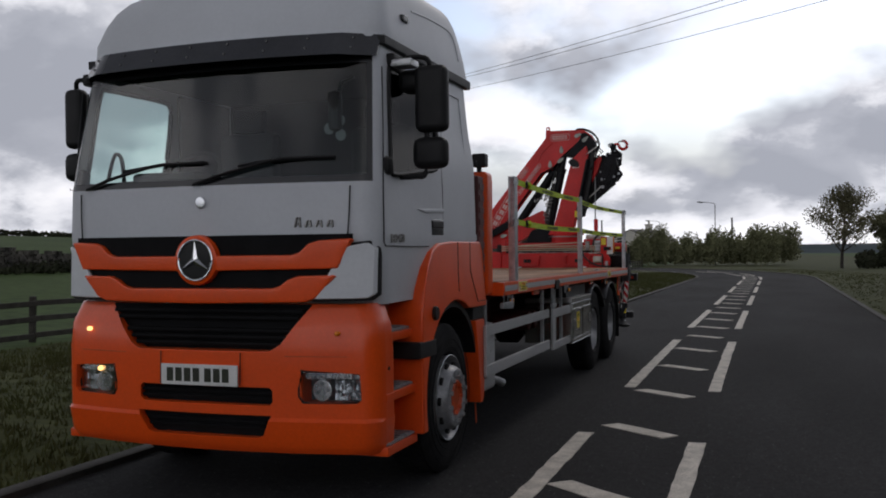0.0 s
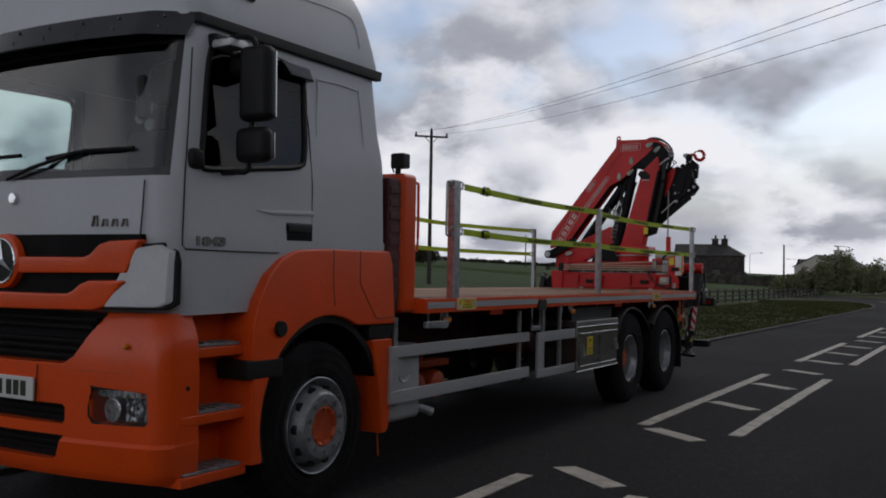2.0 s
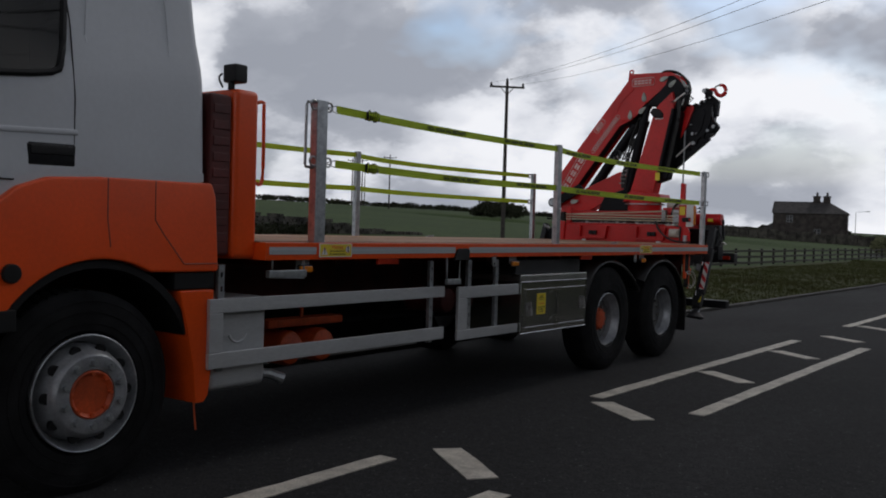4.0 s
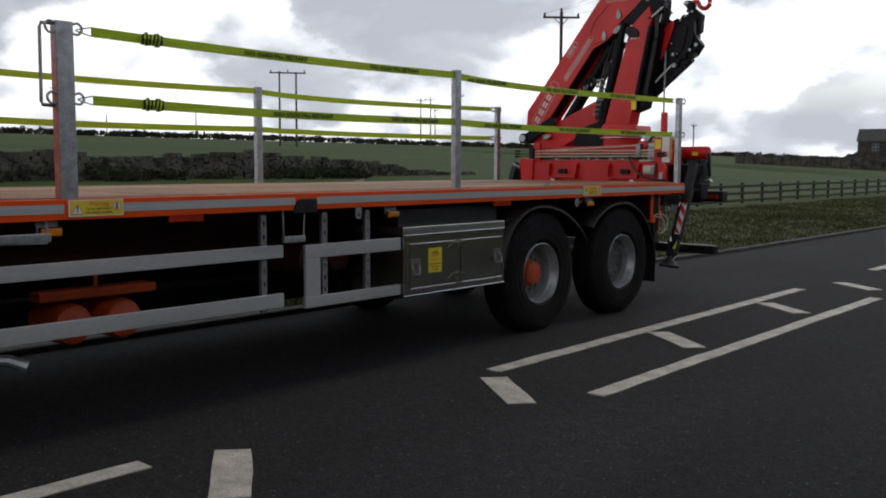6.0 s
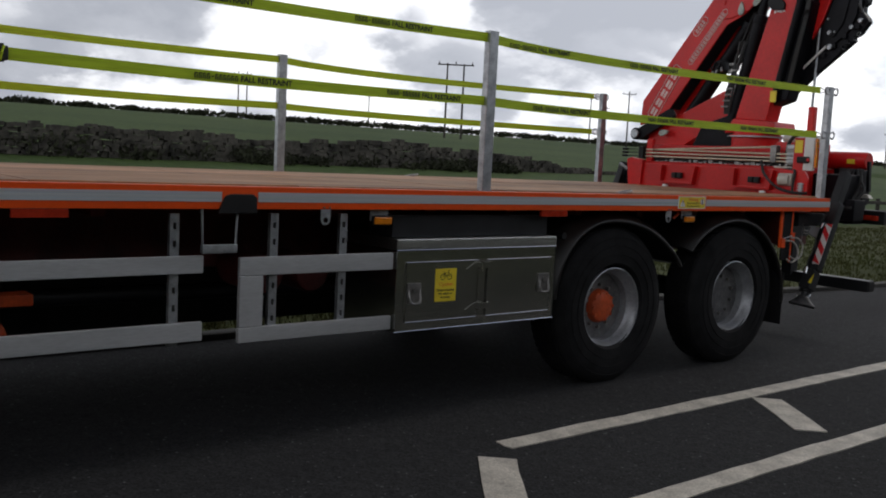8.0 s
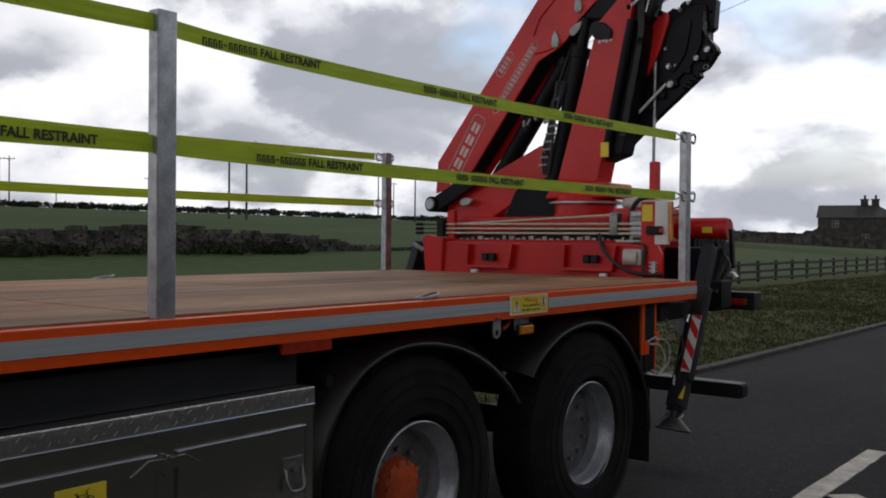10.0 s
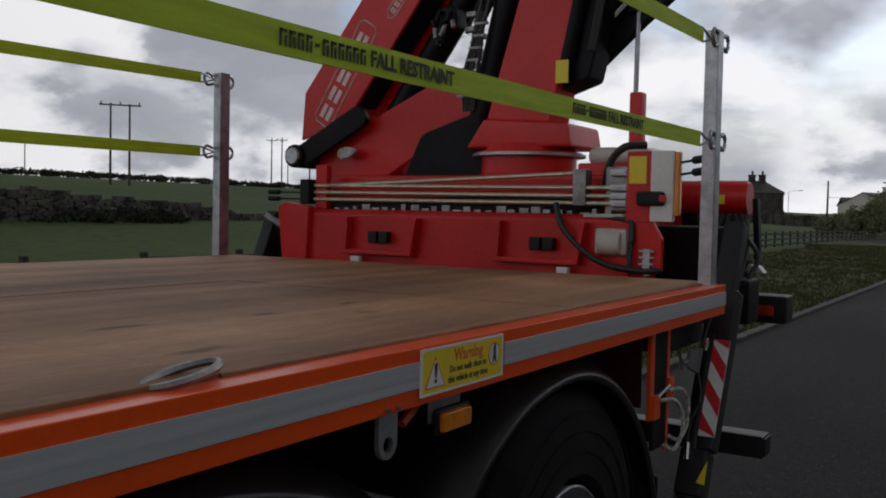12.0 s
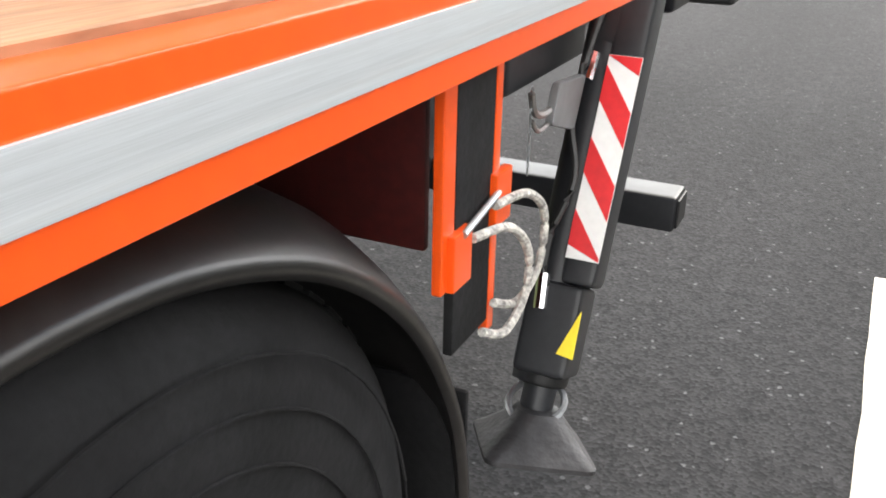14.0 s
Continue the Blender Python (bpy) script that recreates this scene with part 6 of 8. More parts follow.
            bm = cyl(B(), (xo - sx * 0.14, y - 0.49, 0.98), (xo - sx * 0.045, y - 0.49, 0.98), 0.021, seg=14)
            part("mudguard_stay_cap", bm, BLACK, mg)
    for sx in (1, -1):
        xo = -0.06 if sx > 0 else 2 * XC + 0.06
        a, b = sorted((xo, xo - sx * 0.42))
        part("mud_flap", box(B(), a, b, 9.095, 9.107, 0.25, 0.66, 0.004), RUBBER, truck, "black rubber mud flap")
        # orange post and rope holder at the back
        a, b = sorted((xo + sx * 0.01, xo - sx * 0.004))
        bm = box(B(), a, b, 8.98, 9.016, 0.86, 1.145, 0.003)
        ps = part("rear_hanger", bm, ORANGE, truck, "orange steel hanger")
        bm = box(B(), a, b, 9.135, 9.158, 0.74, 1.145, 0.003)
        part("hanger_leg", bm, ORANGE, ps)
        bm = box(B(), a, b, 9.0165, 9.1345, 0.76, 1.145, 0.003)
        part("hanger_pad", bm, RUBBER, ps)
        bm = B()
        for yy, z in ((9.015, 0.905), (9.145, 0.945)):
            box(bm, min(xo + sx * 0.005, xo + sx * 0.02), max(xo + sx * 0.005, xo + sx * 0.02), yy - 0.02, yy + 0.035, z - 0.045, z + 0.03, 0.003)
        parts("hanger_tab", bm, ORANGE, ps)
        bm = B()
        cyl(bm, (xo + sx * 0.02, 9.02, 0.93), (xo + sx * 0.02, 9.13, 0.95), 0.005, seg=10)
        part("hanger_pin", bm, GALV, ps)
    part("rear_outrigger", box(B(), -0.78, -0.11, 9.055, 9.07, 0.88, 1.13, 0.003), MAROON, truck, "dark red chassis outrigger plate")
    # cross box under the rear end
    bm = box(B(), 2 * XC + 0.2, -0.12, 9.35, 9.75, 1.015, 1.12, 0.01)
    part("rear_cross_box", bm, STEEL_BLACK, truck)
    # under-run bar
    bm = box(B(), 2 * XC + 0.04, -0.03, 10.40, 10.52, 0.435, 0.535, 0.010)
    ub = part("underrun_bar", bm, STEEL_BLACK, truck, "black square underrun bar")
    bm = box(B(), -0.031, -0.022, 10.41, 10.51, 0.445, 0.525, 0.004)
    part("bar_cap", bm, BLACK, ub)
    bm = B()
    for x in (XC - 0.42, XC + 0.42):
        box(bm, x - 0.05, x + 0.05, 10.36, 10.48, 0.5, 0.87, 0.01)
    parts("bar_bracket", bm, STEEL_BLACK, ub)
    # rear lamp board
    for sx in (1, -1):
        xo = 0.04 if sx > 0 else 2 * XC - 0.04
        a, b = sorted((xo, xo - sx * 0.46))
        bm = box(B(), a, b, 10.44, 10.58, 1.028, 1.15, 0.012)
        lb = part("rear_lamp_board", bm, BLACK, truck, "black rear lamp board with red lens")
        a, b = sorted((xo - sx * 0.04, xo - sx * 0.40))
        part("rear_lens", box(B(), a, b, 10.575, 10.60, 1.04, 1.135, 0.01), RED_LENS, lb)
        a, b = sorted((xo - sx * 0.05, xo - sx * 0.20))
        part("side_lens", box(B(), a, b, 10.41, 10.445, 1.062, 1.108, 0.006), RED_LENS, lb, "orange-red side lens")
    bm = B()
    for x in (XC - 0.41, XC + 0.41):
        box(bm, x - 0.06, x + 0.06, 10.1, 10.62, 0.86, 1.05, 0.01)
    box(bm, 2 * XC + 0.3, -0.3, 10.45, 10.56, 1.04, 1.12, 0.01)
    part("rear_cross_member", bm, STEEL_BLACK, truck)


build_underbody()

# ---- the loader crane ----
crane = thing("loader_crane", (XC, 10.05, 1.05), "red folded hydraulic loader crane with black cylinders and hook", "crane")


def rounded(poly, r=0.03, n=4):
    """Rounds the corners of an outline."""
    out = []
    k = len(poly)
    for i in range(k):
        p, a, b = Vector(poly[i]), Vector(poly[i - 1]), Vector(poly[(i + 1) % k])
        u, v = (a - p), (b - p)
        d = min(r, u.length * 0.45, v.length * 0.45)
        s, e = p + u.normalized() * d, p + v.normalized() * d
        for j in range(n + 1):
            t = j / n
            out.append(tuple((s * (1 - t) + p * t) * (1 - t) + (p * (1 - t) + e * t) * t))
    return out


def build_crane_base():
    y0, y1 = 9.70, 10.42
    bm = prism(B(), [(y0, 1.06), (y0, 1.47), (y0 + 0.03, 1.49), (y1, 1.49), (y1, 1.06)], "x", -2.12, -0.40, 0.012)
    base = part("crane_base", bm, RED, crane, "red box-section crane base")
    bm = B()
    for xa, xb in ((-1.78, -1.40), (-0.98, -0.60)):
        prism(bm, [(xa, 1.285), (xb, 1.285), (xb + 0.03, 1.455), (xb + 0.01, 1.455), (xb - 0.02, 1.305), (xa + 0.02, 1.305), (xa + 0.03, 1.455), (xa + 0.01, 1.455)], "y", y0 - 0.05, y0 + 0.01, 0.004)
    parts("base_pocket", bm, RED, base)
    for x in (-1.585, -0.765):
        bm = B()
        for d in (-0.055, 0.005):
            box(bm, x + d, x + d + 0.05, y0 - 0.045, y0 - 0.005, 1.338, 1.392, 0.008)
        parts("hose_outlet", bm, BLACK, base)
    bm = prism(B(), [(-2.16, 1.16), (-2.20, 1.5), (-2.15, 1.52), (-2.0, 1.5), (-2.02, 1.16)], "y", y0 - 0.03, y0 + 0.02, 0.01)
    part("base_end_plate", bm, RED, base)
    bm = B()
    for x in (-1.70, -0.66):
        box(bm, x - 0.025, x + 0.025, y0 - 0.06, y0 - 0.03, 1.25, 1.275, 0.004)
    parts("base_clip", bm, PLAIN_WHITE, base)
    # extension of the stabiliser beam, across the frame
    bm = box(B(), -2.42, -0.02, 10.02, 10.20, 1.06, 1.24, 0.012)
    part("stabiliser_beam", bm, CRANE_BLACK, base, "black stabiliser beam")
    bm = box(B(), -0.42, -0.10, 10.0, 10.30, 1.06, 1.45, 0.02)
    part("stabiliser_housing", bm, CRANE_BLACK, base)
    # upper frame behind the rods
    bm = B()
    box(bm, -2.03, -0.50, 9.86, 10.36, 1.47, 1.655, 0.02)
    part("swing_housing", bm, RED, base, "red slewing housing")
    bm = B()
    rng = random.Random(4)
    for i in range(26):
        x = -1.9 + i * 0.055
        box(bm, x, x + rng.uniform(0.02, 0.05), 9.74, 9.80, 1.475, 1.475 + rng.uniform(0.02, 0.045), 0.004)
    parts("hydraulic_fitting", bm, NUT, base)
    bm = B()
    for k in range(5):
        z = 1.50 + 0.012 * k
        tube(bm, smooth_path([(-2.0, 9.78 + 0.01 * k, z), (-1.6, 9.76, z - 0.01), (-1.0, 9.77 + 0.01 * k, z + 0.01), (-0.55, 9.78, z - 0.01)], 4), 0.007, 6)
    tube(bm, smooth_path([(-0.72, 9.70, 1.53), (-0.66, 9.66, 1.42), (-0.52, 9.65, 1.31), (-0.36, 9.66, 1.275), (-0.27, 9.70, 1.28)], 5), 0.012, 8)
    tube(bm, smooth_path([(-0.55, 9.72, 1.475), (-0.42, 9.70, 1.47), (-0.385, 9.68, 1.44), (-0.385, 9.66, 1.3), (-0.37, 9.68, 1.27)], 5), 0.011, 8)
    tube(bm, smooth_path([(-0.56, 9.82, 1.60), (-0.53, 9.80, 1.70), (-0.47, 9.80, 1.76), (-0.40, 9.85, 1.77)], 5), 0.016, 8)
    parts("hydraulic_hose", bm, HOSE, base)
    # turret
    bm = B()
    lathe(bm, [(1.60, 0.235), (1.66, 0.235), (1.665, 0.22), (1.745, 0.22), (1.75, 0.245), (1.765, 0.245), (1.77, 0.215), (1.80, 0.2)], (-1.06, 10.12, 0), 40, "z")
    part("turret", bm, RED, base, "round red turret")
    bm = B()
    lathe(bm, [(1.745, 0.262), (1.757, 0.262)], (-1.06, 10.12, 0), 40, "z")
    part("turret_ring", bm, GALV, base)
    # reservoir and motor on the deck side
    bm = lathe(B(), [(-0.50, 0.0), (-0.50, 0.07), (-0.485, 0.078), (-0.14, 0.078), (-0.12, 0.07), (-0.12, 0.0)], (0, 10.40, 1.572), 28, "x")
    tank = part("oil_cylinder", bm, RED, crane, "red horizontal oil cylinder")
    bm = box(B(), -0.28, -0.21, 10.318, 10.326, 1.545, 1.585, 0.001)
    part("cylinder_sticker", bm, YELLOW, tank)
    bm = B()
    box(bm, -0.45, -0.14, 10.34, 10.52, 1.25, 1.50, 0.03)
    cyl(bm, (-0.17, 10.36, 1.25), (-0.10, 10.36, 1.25), 0.06, seg=16)
    box(bm, -0.30, -0.16, 10.28, 10.5, 1.02, 1.26, 0.02)
    part("valve_block", bm, CRANE_BLACK, crane, "dark hydraulic valve block")
    bm = box(B(), -0.70, -0.42, 9.95, 10.2, 1.70, 1.775, 0.03, seg=3)
    part("oil_reservoir", bm, CREAM_BOX, crane, "pale plastic reservoir lid")
    bm = box(B(), -0.72, -0.40, 9.90, 10.25, 1.60, 1.705, 0.01)
    part("reservoir_tank", bm, RED, crane)
    bm = B()
    cyl(bm, (-0.52, 9.68, 1.38), (-0.42, 9.68, 1.38), 0.05, seg=20, bevel=0.012)
    box(bm, -0.535, -0.40, 9.66, 9.71, 1.33, 1.435, 0.015)
    part("work_light", bm, CREAM_BOX, crane, "pale round work light")
    part("pale_strip", box(B(), -0.60, -0.43, 9.70, 9.74, 1.476, 1.492, 0.004), CREAM_BOX, base)


build_crane_base()


def build_far_valves():
    bm = prism(B(), rounded([(-2.16, 1.20), (-2.16, 1.40), (-2.22, 1.46), (-2.30, 1.42), (-2.40, 1.28), (-2.40, 1.20)], 0.03), "y", 9.82, 10.0, 0.01)
    vb = part("far_valve", bm, CRANE_BLACK, crane, "dark valve block at the far end of the base")
    part("far_cover", box(B(), -2.46, -2.34, 9.84, 9.98, 1.20, 1.33, 0.03, seg=3), LAMP_GREY, vb)
    bm = B()
    cyl(bm, (-2.33, 9.84, 1.40), (-2.40, 9.80, 1.45), 0.02, seg=10)
    part("far_tap", bm, GALV, vb)


build_far_valves()


def build_controls():
    bm = box(B(), -0.415, -0.315, 9.685, 9.72, 1.46, 1.735, 0.004)
    panel = part("control_panel", bm, RED, crane, "red control post with white panel and levers")
    bm = prism(B(), [(-0.40, 1.27), (-0.27, 1.27), (-0.27, 1.40), (-0.31, 1.47), (-0.40, 1.47)], "y", 9.69, 9.72, 0.006)
    part("panel_foot", bm, RED, panel)
    bm = box(B(), -0.405, -0.335, 9.681, 9.687, 1.61, 1.715, 0.001)
    part("panel_sticker", bm, YELLOW, panel)
    bm = box(B(), -0.315, -0.225, 9.67, 9.705, 1.465, 1.735, 0.006)
    part("white_panel", bm, PLAIN_WHITE, panel)
    bm = box(B(), -0.225, -0.205, 9.68, 9.71, 1.49, 1.73, 0.003)
    part("panel_edge", bm, AMBER, panel)
    bm = box(B(), -0.365, -0.255, 9.645, 9.685, 1.525, 1.58, 0.012)
    part("lever_box", bm, BLACK, panel)
    bm = box(B(), -0.27, -0.245, 9.642, 9.65, 1.54, 1.565, 0.003)
    part("stop_button", bm, RED, panel)
    bm = B()
    for z in (1.645, 1.69):
        cyl(bm, (-0.21, 9.70, z), (-0.13, 9.66, z + 0.008), 0.005, seg=8)
        cyl(bm, (-0.15, 9.67, z + 0.006), (-0.09, 9.64, z + 0.012), 0.015, seg=12, bevel=0.005)
    parts("control_lever", bm, BLACK, panel)
    bm = box(B(), -0.34, -0.31, 9.675, 9.69, 1.255, 1.36, 0.004)
    for i in range(4):
        cyl(bm, (-0.355, 9.68, 1.275 + i * 0.025), (-0.295, 9.68, 1.275 + i * 0.025), 0.006, seg=8)
    part("valve_strip", bm, GALV, panel)
    # four long linkage rods to the far side
    for z0, z1 in ((1.60, 1.595), (1.568, 1.562), (1.535, 1.533), (1.60, 1.655)):
        bm = B()
        x0 = -1.93 if z1 > 1.65 else -2.02
        cyl(bm, (x0, 9.735, z0), (-0.47 if z1 < 1.65 else -0.62, 9.735, z1), 0.009, seg=10)
        part("linkage_rod", bm, BRASS, panel, "long zinc-plated control rod")
        bm = B()
        box(bm, -0.50, -0.43, 9.722, 9.748, z1 - 0.014, z1 + 0.014, 0.005)
        part("rod_clevis", bm, GALV, panel)
    for z in (1.60, 1.567, 1.535):
        bm = B()
        cyl(bm, (-2.30, 9.72, z), (-2.23, 9.72, z), 0.012, seg=12, bevel=0.004)
        cyl(bm, (-2.24, 9.72, z), (-2.07, 9.73, z), 0.004, seg=6)
        part("far_lever", bm, BLACK, panel)
    bm = box(B(), -2.085, -2.03, 9.70, 9.77, 1.51, 1.63, 0.006)
    part("lever_block", bm, BLACK, panel)
    bm = box(B(), -2.02, -1.95, 9.74, 9.78, 1.40, 1.70, 0.006)
    part("rod_support", bm, RED, panel)
    bm = box(B(), -0.66, -0.60, 9.72, 9.79, 1.52, 1.67, 0.008)
    join(bm, box(B(), -0.53, -0.43, 9.75, 9.85, 1.50, 1.68, 0.01))
    part("valve_bank", bm, NUT, panel)
    # sleeve and thin mast
    bm = box(B(), -0.60, -0.54, 10.17, 10.23, 1.66, 2.03, 0.008)
    mast = part("mast_sleeve", bm, RED, crane, "thin grey mast in a red sleeve")
    bm = B()
    cyl(bm, (-0.582, 10.2, 1.95), (-0.575, 10.2, 2.765), 0.011, seg=10)
    part("mast", bm, GALV, mast)


build_controls()


def build_booms():
    # inner boom, folded up and over
    A = [(-2.36, 2.10), (-1.28, 3.44), (-1.24, 3.47), (-0.74, 3.46), (-0.64, 3.40), (-0.58, 3.31), (-0.60, 3.24), (-0.72, 3.28), (-0.75, 3.32), (-1.09, 3.05), (-1.18, 2.93), (-1.25, 2.87), (-1.43, 2.79), (-2.08, 1.94), (-2.38, 1.85)]
    bm = prism(B(), A, "y", 10.05, 10.07, 0.006)
    boom = part("main_boom", bm, RED, crane, "red main boom side plates")
    part("boom_side", prism(B(), A, "y", 10.30, 10.32, 0.006), RED, boom)
    top = [(-2.36, 2.10), (-1.28, 3.44), (-1.24, 3.47), (-0.74, 3.46), (-0.74, 3.43), (-1.235, 3.44), (-1.26, 3.42), (-2.34, 2.08)]
    part("boom_top", prism(B(), top, "y", 10.068, 10.302), RED, boom)
    # black filling: the shade inside the open boom is put in as colour
    inner = [(-2.06, 2.02), (-1.45, 2.80), (-1.22, 2.90), (-0.98, 3.20), (-1.2, 3.36), (-2.22, 2.12)]
    part("boom_shade_fill", prism(B(), inner, "y", 10.10, 10.27), CRANE_BLACK, boom)
    bm = prism(B(), [(-1.375, 3.325), (-1.362, 3.495), (-1.30, 3.495), (-1.20, 3.44), (-1.27, 3.42)], "y", 10.14, 10.17, 0.003)
    tube(bm, [(-1.33 + 0.026 * math.cos(q), 10.155, 3.512 + 0.026 * math.sin(q)) for q in [2 * math.pi * i / 18 for i in range(18)]], 0.012, 8, True)
    part("lifting_lug", bm, RED, boom)
    # pressed ribs in the side plate
    bm = B()
    for pth in ([(-1.24, 3.27), (-1.42, 3.10), (-1.47, 2.98)], [(-1.22, 2.90), (-1.36, 2.855), (-1.46, 2.85)]):
        tube(bm, [(x, 10.049, z) for x, z in pth], 0.008, 6)
    parts("plate_weld", bm, RED, boom)
    # markings: frames and plain bars
    def frame_bars(c, along, length, height, n, name):
        u = Vector((math.cos(radians(along)), 0, math.sin(radians(along))))
        w = Vector((-u.z, 0, u.x))
        c = Vector((c[0], 10.0465, c[1]))
        bm = B()
        L, H = length / 2, height / 2
        pts = [c + u * a + w * b for a, b in ((-L + 0.02, -H), (L - 0.02, -H), (L, -H + 0.02), (L, H - 0.02), (L - 0.02, H), (-L + 0.02, H), (-L, H - 0.02), (-L, -H + 0.02))]
        tube(bm, pts, 0.004, 4, True)
        part("marking_frame", bm, LABEL_CREAM, boom)
        bm = B()
        m = Matrix((u, Vector((0, 1, 0)), w)).transposed().to_4x4()
        m.translation = c
        for i in range(n):
            a = -L + 0.03 + (length - 0.06) * i / n
            b = a + (length - 0.06) / n * 0.72
            box(bm, a, b, -0.002, 0.003, -H * 0.56, -H * 0.12, m=m)
            box(bm, a, b, -0.002, 0.003, H * 0.12, H * 0.56, m=m)
        parts(name, bm, LABEL_CREAM, boom, "pale lettering as plain bars")
    frame_bars((-1.11, 3.355), 1.0, 0.31, 0.10, 5, "maker_mark")
    frame_bars((-2.09, 2.18), 58, 0.58, 0.12, 5, "maker_mark")
    frame_bars((-1.63, 2.69), 52, 0.62, 0.055, 16, "web_mark")
    frame_bars((-1.72, 2.80), 52, 0.20, 0.075, 4, "model_mark")
    # pear-shaped pin covers with their screws
    for x, z, a in ((-0.818, 3.375, 22), (-0.703, 3.307, 42), (-1.09, 3.155, 92), (-1.277, 2.928, 90), (-1.105, 2.985, 40), (-2.06, 1.78, 10)):
        ca, sa = math.cos(radians(a)), math.sin(radians(a))
        def cap_at(u, w):
            return x + u * ca - w * sa, z + u * sa + w * ca
        rim = []
        for i in range(22):
            q = 2 * math.pi * i / 22
            wide = 0.037 * (0.78 - 0.34 * math.cos(q))
            rim.append(cap_at(0.062 * math.cos(q), wide * math.sin(q)))
        cover = part("pin_cap", prism(B(), rim, "y", 10.028, 10.048, 0.006), CAP_GREY, boom, "pale grey oval pin cover")
        bm = B()
        for u, w in ((-0.045, 0.0), (-0.02, 0.024), (-0.02, -0.024), (0.047, 0.0)):
            px, pz = cap_at(u, w)
            cyl(bm, (px, 10.022, pz), (px, 10.03, pz), 0.005, seg=6)
        parts("cover_screw", bm, NUT, cover)
    # foot pivot
    bm = B()
    cyl(bm, (-2.395, 10.0, 1.765), (-2.395, 10.33, 1.765), 0.062, seg=24, bevel=0.01)
    prism(bm, rounded([(-2.435, 1.79), (-2.355, 1.70), (-1.92, 1.93), (-1.98, 2.03)], 0.05), "y", 10.02, 10.06, 0.006)
    part("foot_link", bm, CRANE_BLACK, boom, "black pivot link")
    bm = lathe(B(), [(-0.012, 0.0), (-0.012, 0.04), (0.0, 0.045)], (-2.395, 9.998, 1.765), 24, "y")
    part("pivot_cap", bm, GALV, boom)
    # lower link arm
    arm = [(-2.29, 1.80), (-1.42, 2.19), (-1.25, 2.07), (-1.31, 1.91), (-1.63, 1.79), (-1.92, 1.62), (-2.32, 1.56)]
    part("link_arm", prism(B(), rounded(arm, 0.03), "y", 10.10, 10.28, 0.01), RED, crane, "red lower link arm")
    bm = prism(B(), rounded([(-1.72, 1.60), (-1.60, 1.86), (-1.28, 1.96), (-1.2, 1.6)], 0.04), "y", 10.02, 10.2, 0.01)
    part("link_housing", bm, CRANE_BLACK, crane)
    # cylinder under the boom
    bm = B()
    cyl(bm, (-1.86, 10.18, 1.95), (-1.25, 10.18, 2.80), 0.068, seg=24)
    cyl(bm, (-1.26, 10.18, 2.78), (-1.12, 10.18, 2.97), 0.045, seg=18)
    cyl(bm, (-1.285, 10.18, 2.755), (-1.245, 10.18, 2.81), 0.078, seg=24, bevel=0.008)
    part("lift_cylinder", bm, CRANE_BLACK, crane, "black hydraulic lift cylinder")
    # column
    col = [(-1.22, 1.91), (-0.90, 1.89), (-0.645, 3.06), (-0.68, 3.20), (-0.91, 2.99)]
    bm = prism(B(), col, "y", 9.99, 10.20, 0.012)
    column = part("column", bm, RED, crane, "red upright crane column")
    bm = prism(B(), [(-1.31, 1.78), (-1.22, 1.915), (-0.80, 1.885), (-0.78, 1.78)], "y", 9.96, 10.32, 0.015)
    part("column_foot", bm, RED, column)
    bm = prism(B(), rounded([(-0.97, 2.94), (-0.93, 3.0), (-0.85, 2.98), (-0.79, 2.92), (-0.80, 2.86), (-0.92, 2.875)], 0.02), "y", 9.965, 9.995, 0.008)
    part("column_cap", bm, BLACK, column)
    bm = B()
    for i, w in enumerate((0.018, 0.022, 0.016, 0.02)):
        box(bm, -0.90 + i * 0.028, -0.90 + i * 0.028 + w, 9.985, 9.992, 2.845 + 0.006 * (i % 2), 2.865)
    part("cap_mark", bm, PLAIN_WHITE, column)
    bm = box(B(), -0.872, -0.812, 9.984, 9.99, 2.06, 2.16, 0.001)
    part("column_sticker", bm, YELLOW, column)
    bm = B()
    cyl(bm, (-1.305, 10.08, 1.88), (-1.085, 10.08, 2.84), 0.060, seg=22)
    cyl(bm, (-1.09, 10.08, 2.82), (-1.045, 10.08, 3.05), 0.042, seg=18)
    cyl(bm, (-1.10, 10.08, 2.78), (-1.082, 10.08, 2.855), 0.068, seg=22, bevel=0.006)
    part("jib_cylinder", bm, CRANE_BLACK, crane, "black hydraulic jib cylinder")
    # knuckle
    kn = [(-0.93, 3.02), (-1.05, 3.05), (-0.80, 3.30), (-0.76, 3.415), (-0.69, 3.405), (-0.615, 3.35), (-0.555, 3.268), (-0.535, 3.16), (-0.58, 2.95), (-0.66, 2.94), (-0.66, 3.10)]
    bm = prism(B(), kn, "y", 10.035, 10.25, 0.015)
    kn_ob = part("knuckle", bm, CRANE_BLACK, crane, "black knuckle joint with hoses")
    for k in range(3):
        d = 0.026 * k
        bm = B()
        tube(bm, smooth_path([(-0.86, 10.06 + d, 3.45), (-0.831, 10.06 + d, 3.472), (-0.748, 10.07 + d, 3.476 - 0.004 * k), (-0.659, 10.08 + d, 3.452 - 0.006 * k), (-0.574, 10.08 + d, 3.392 - 0.006 * k), (-0.522, 10.08 + d, 3.322), (-0.503, 10.08 + d, 3.262), (-0.492, 10.08 + d, 3.20), (-0.53, 10.07 + d, 3.10), (-0.57, 10.06 + d, 3.0)], 5), 0.013, 8)
        part("hose_loop", bm, HOSE, kn_ob)
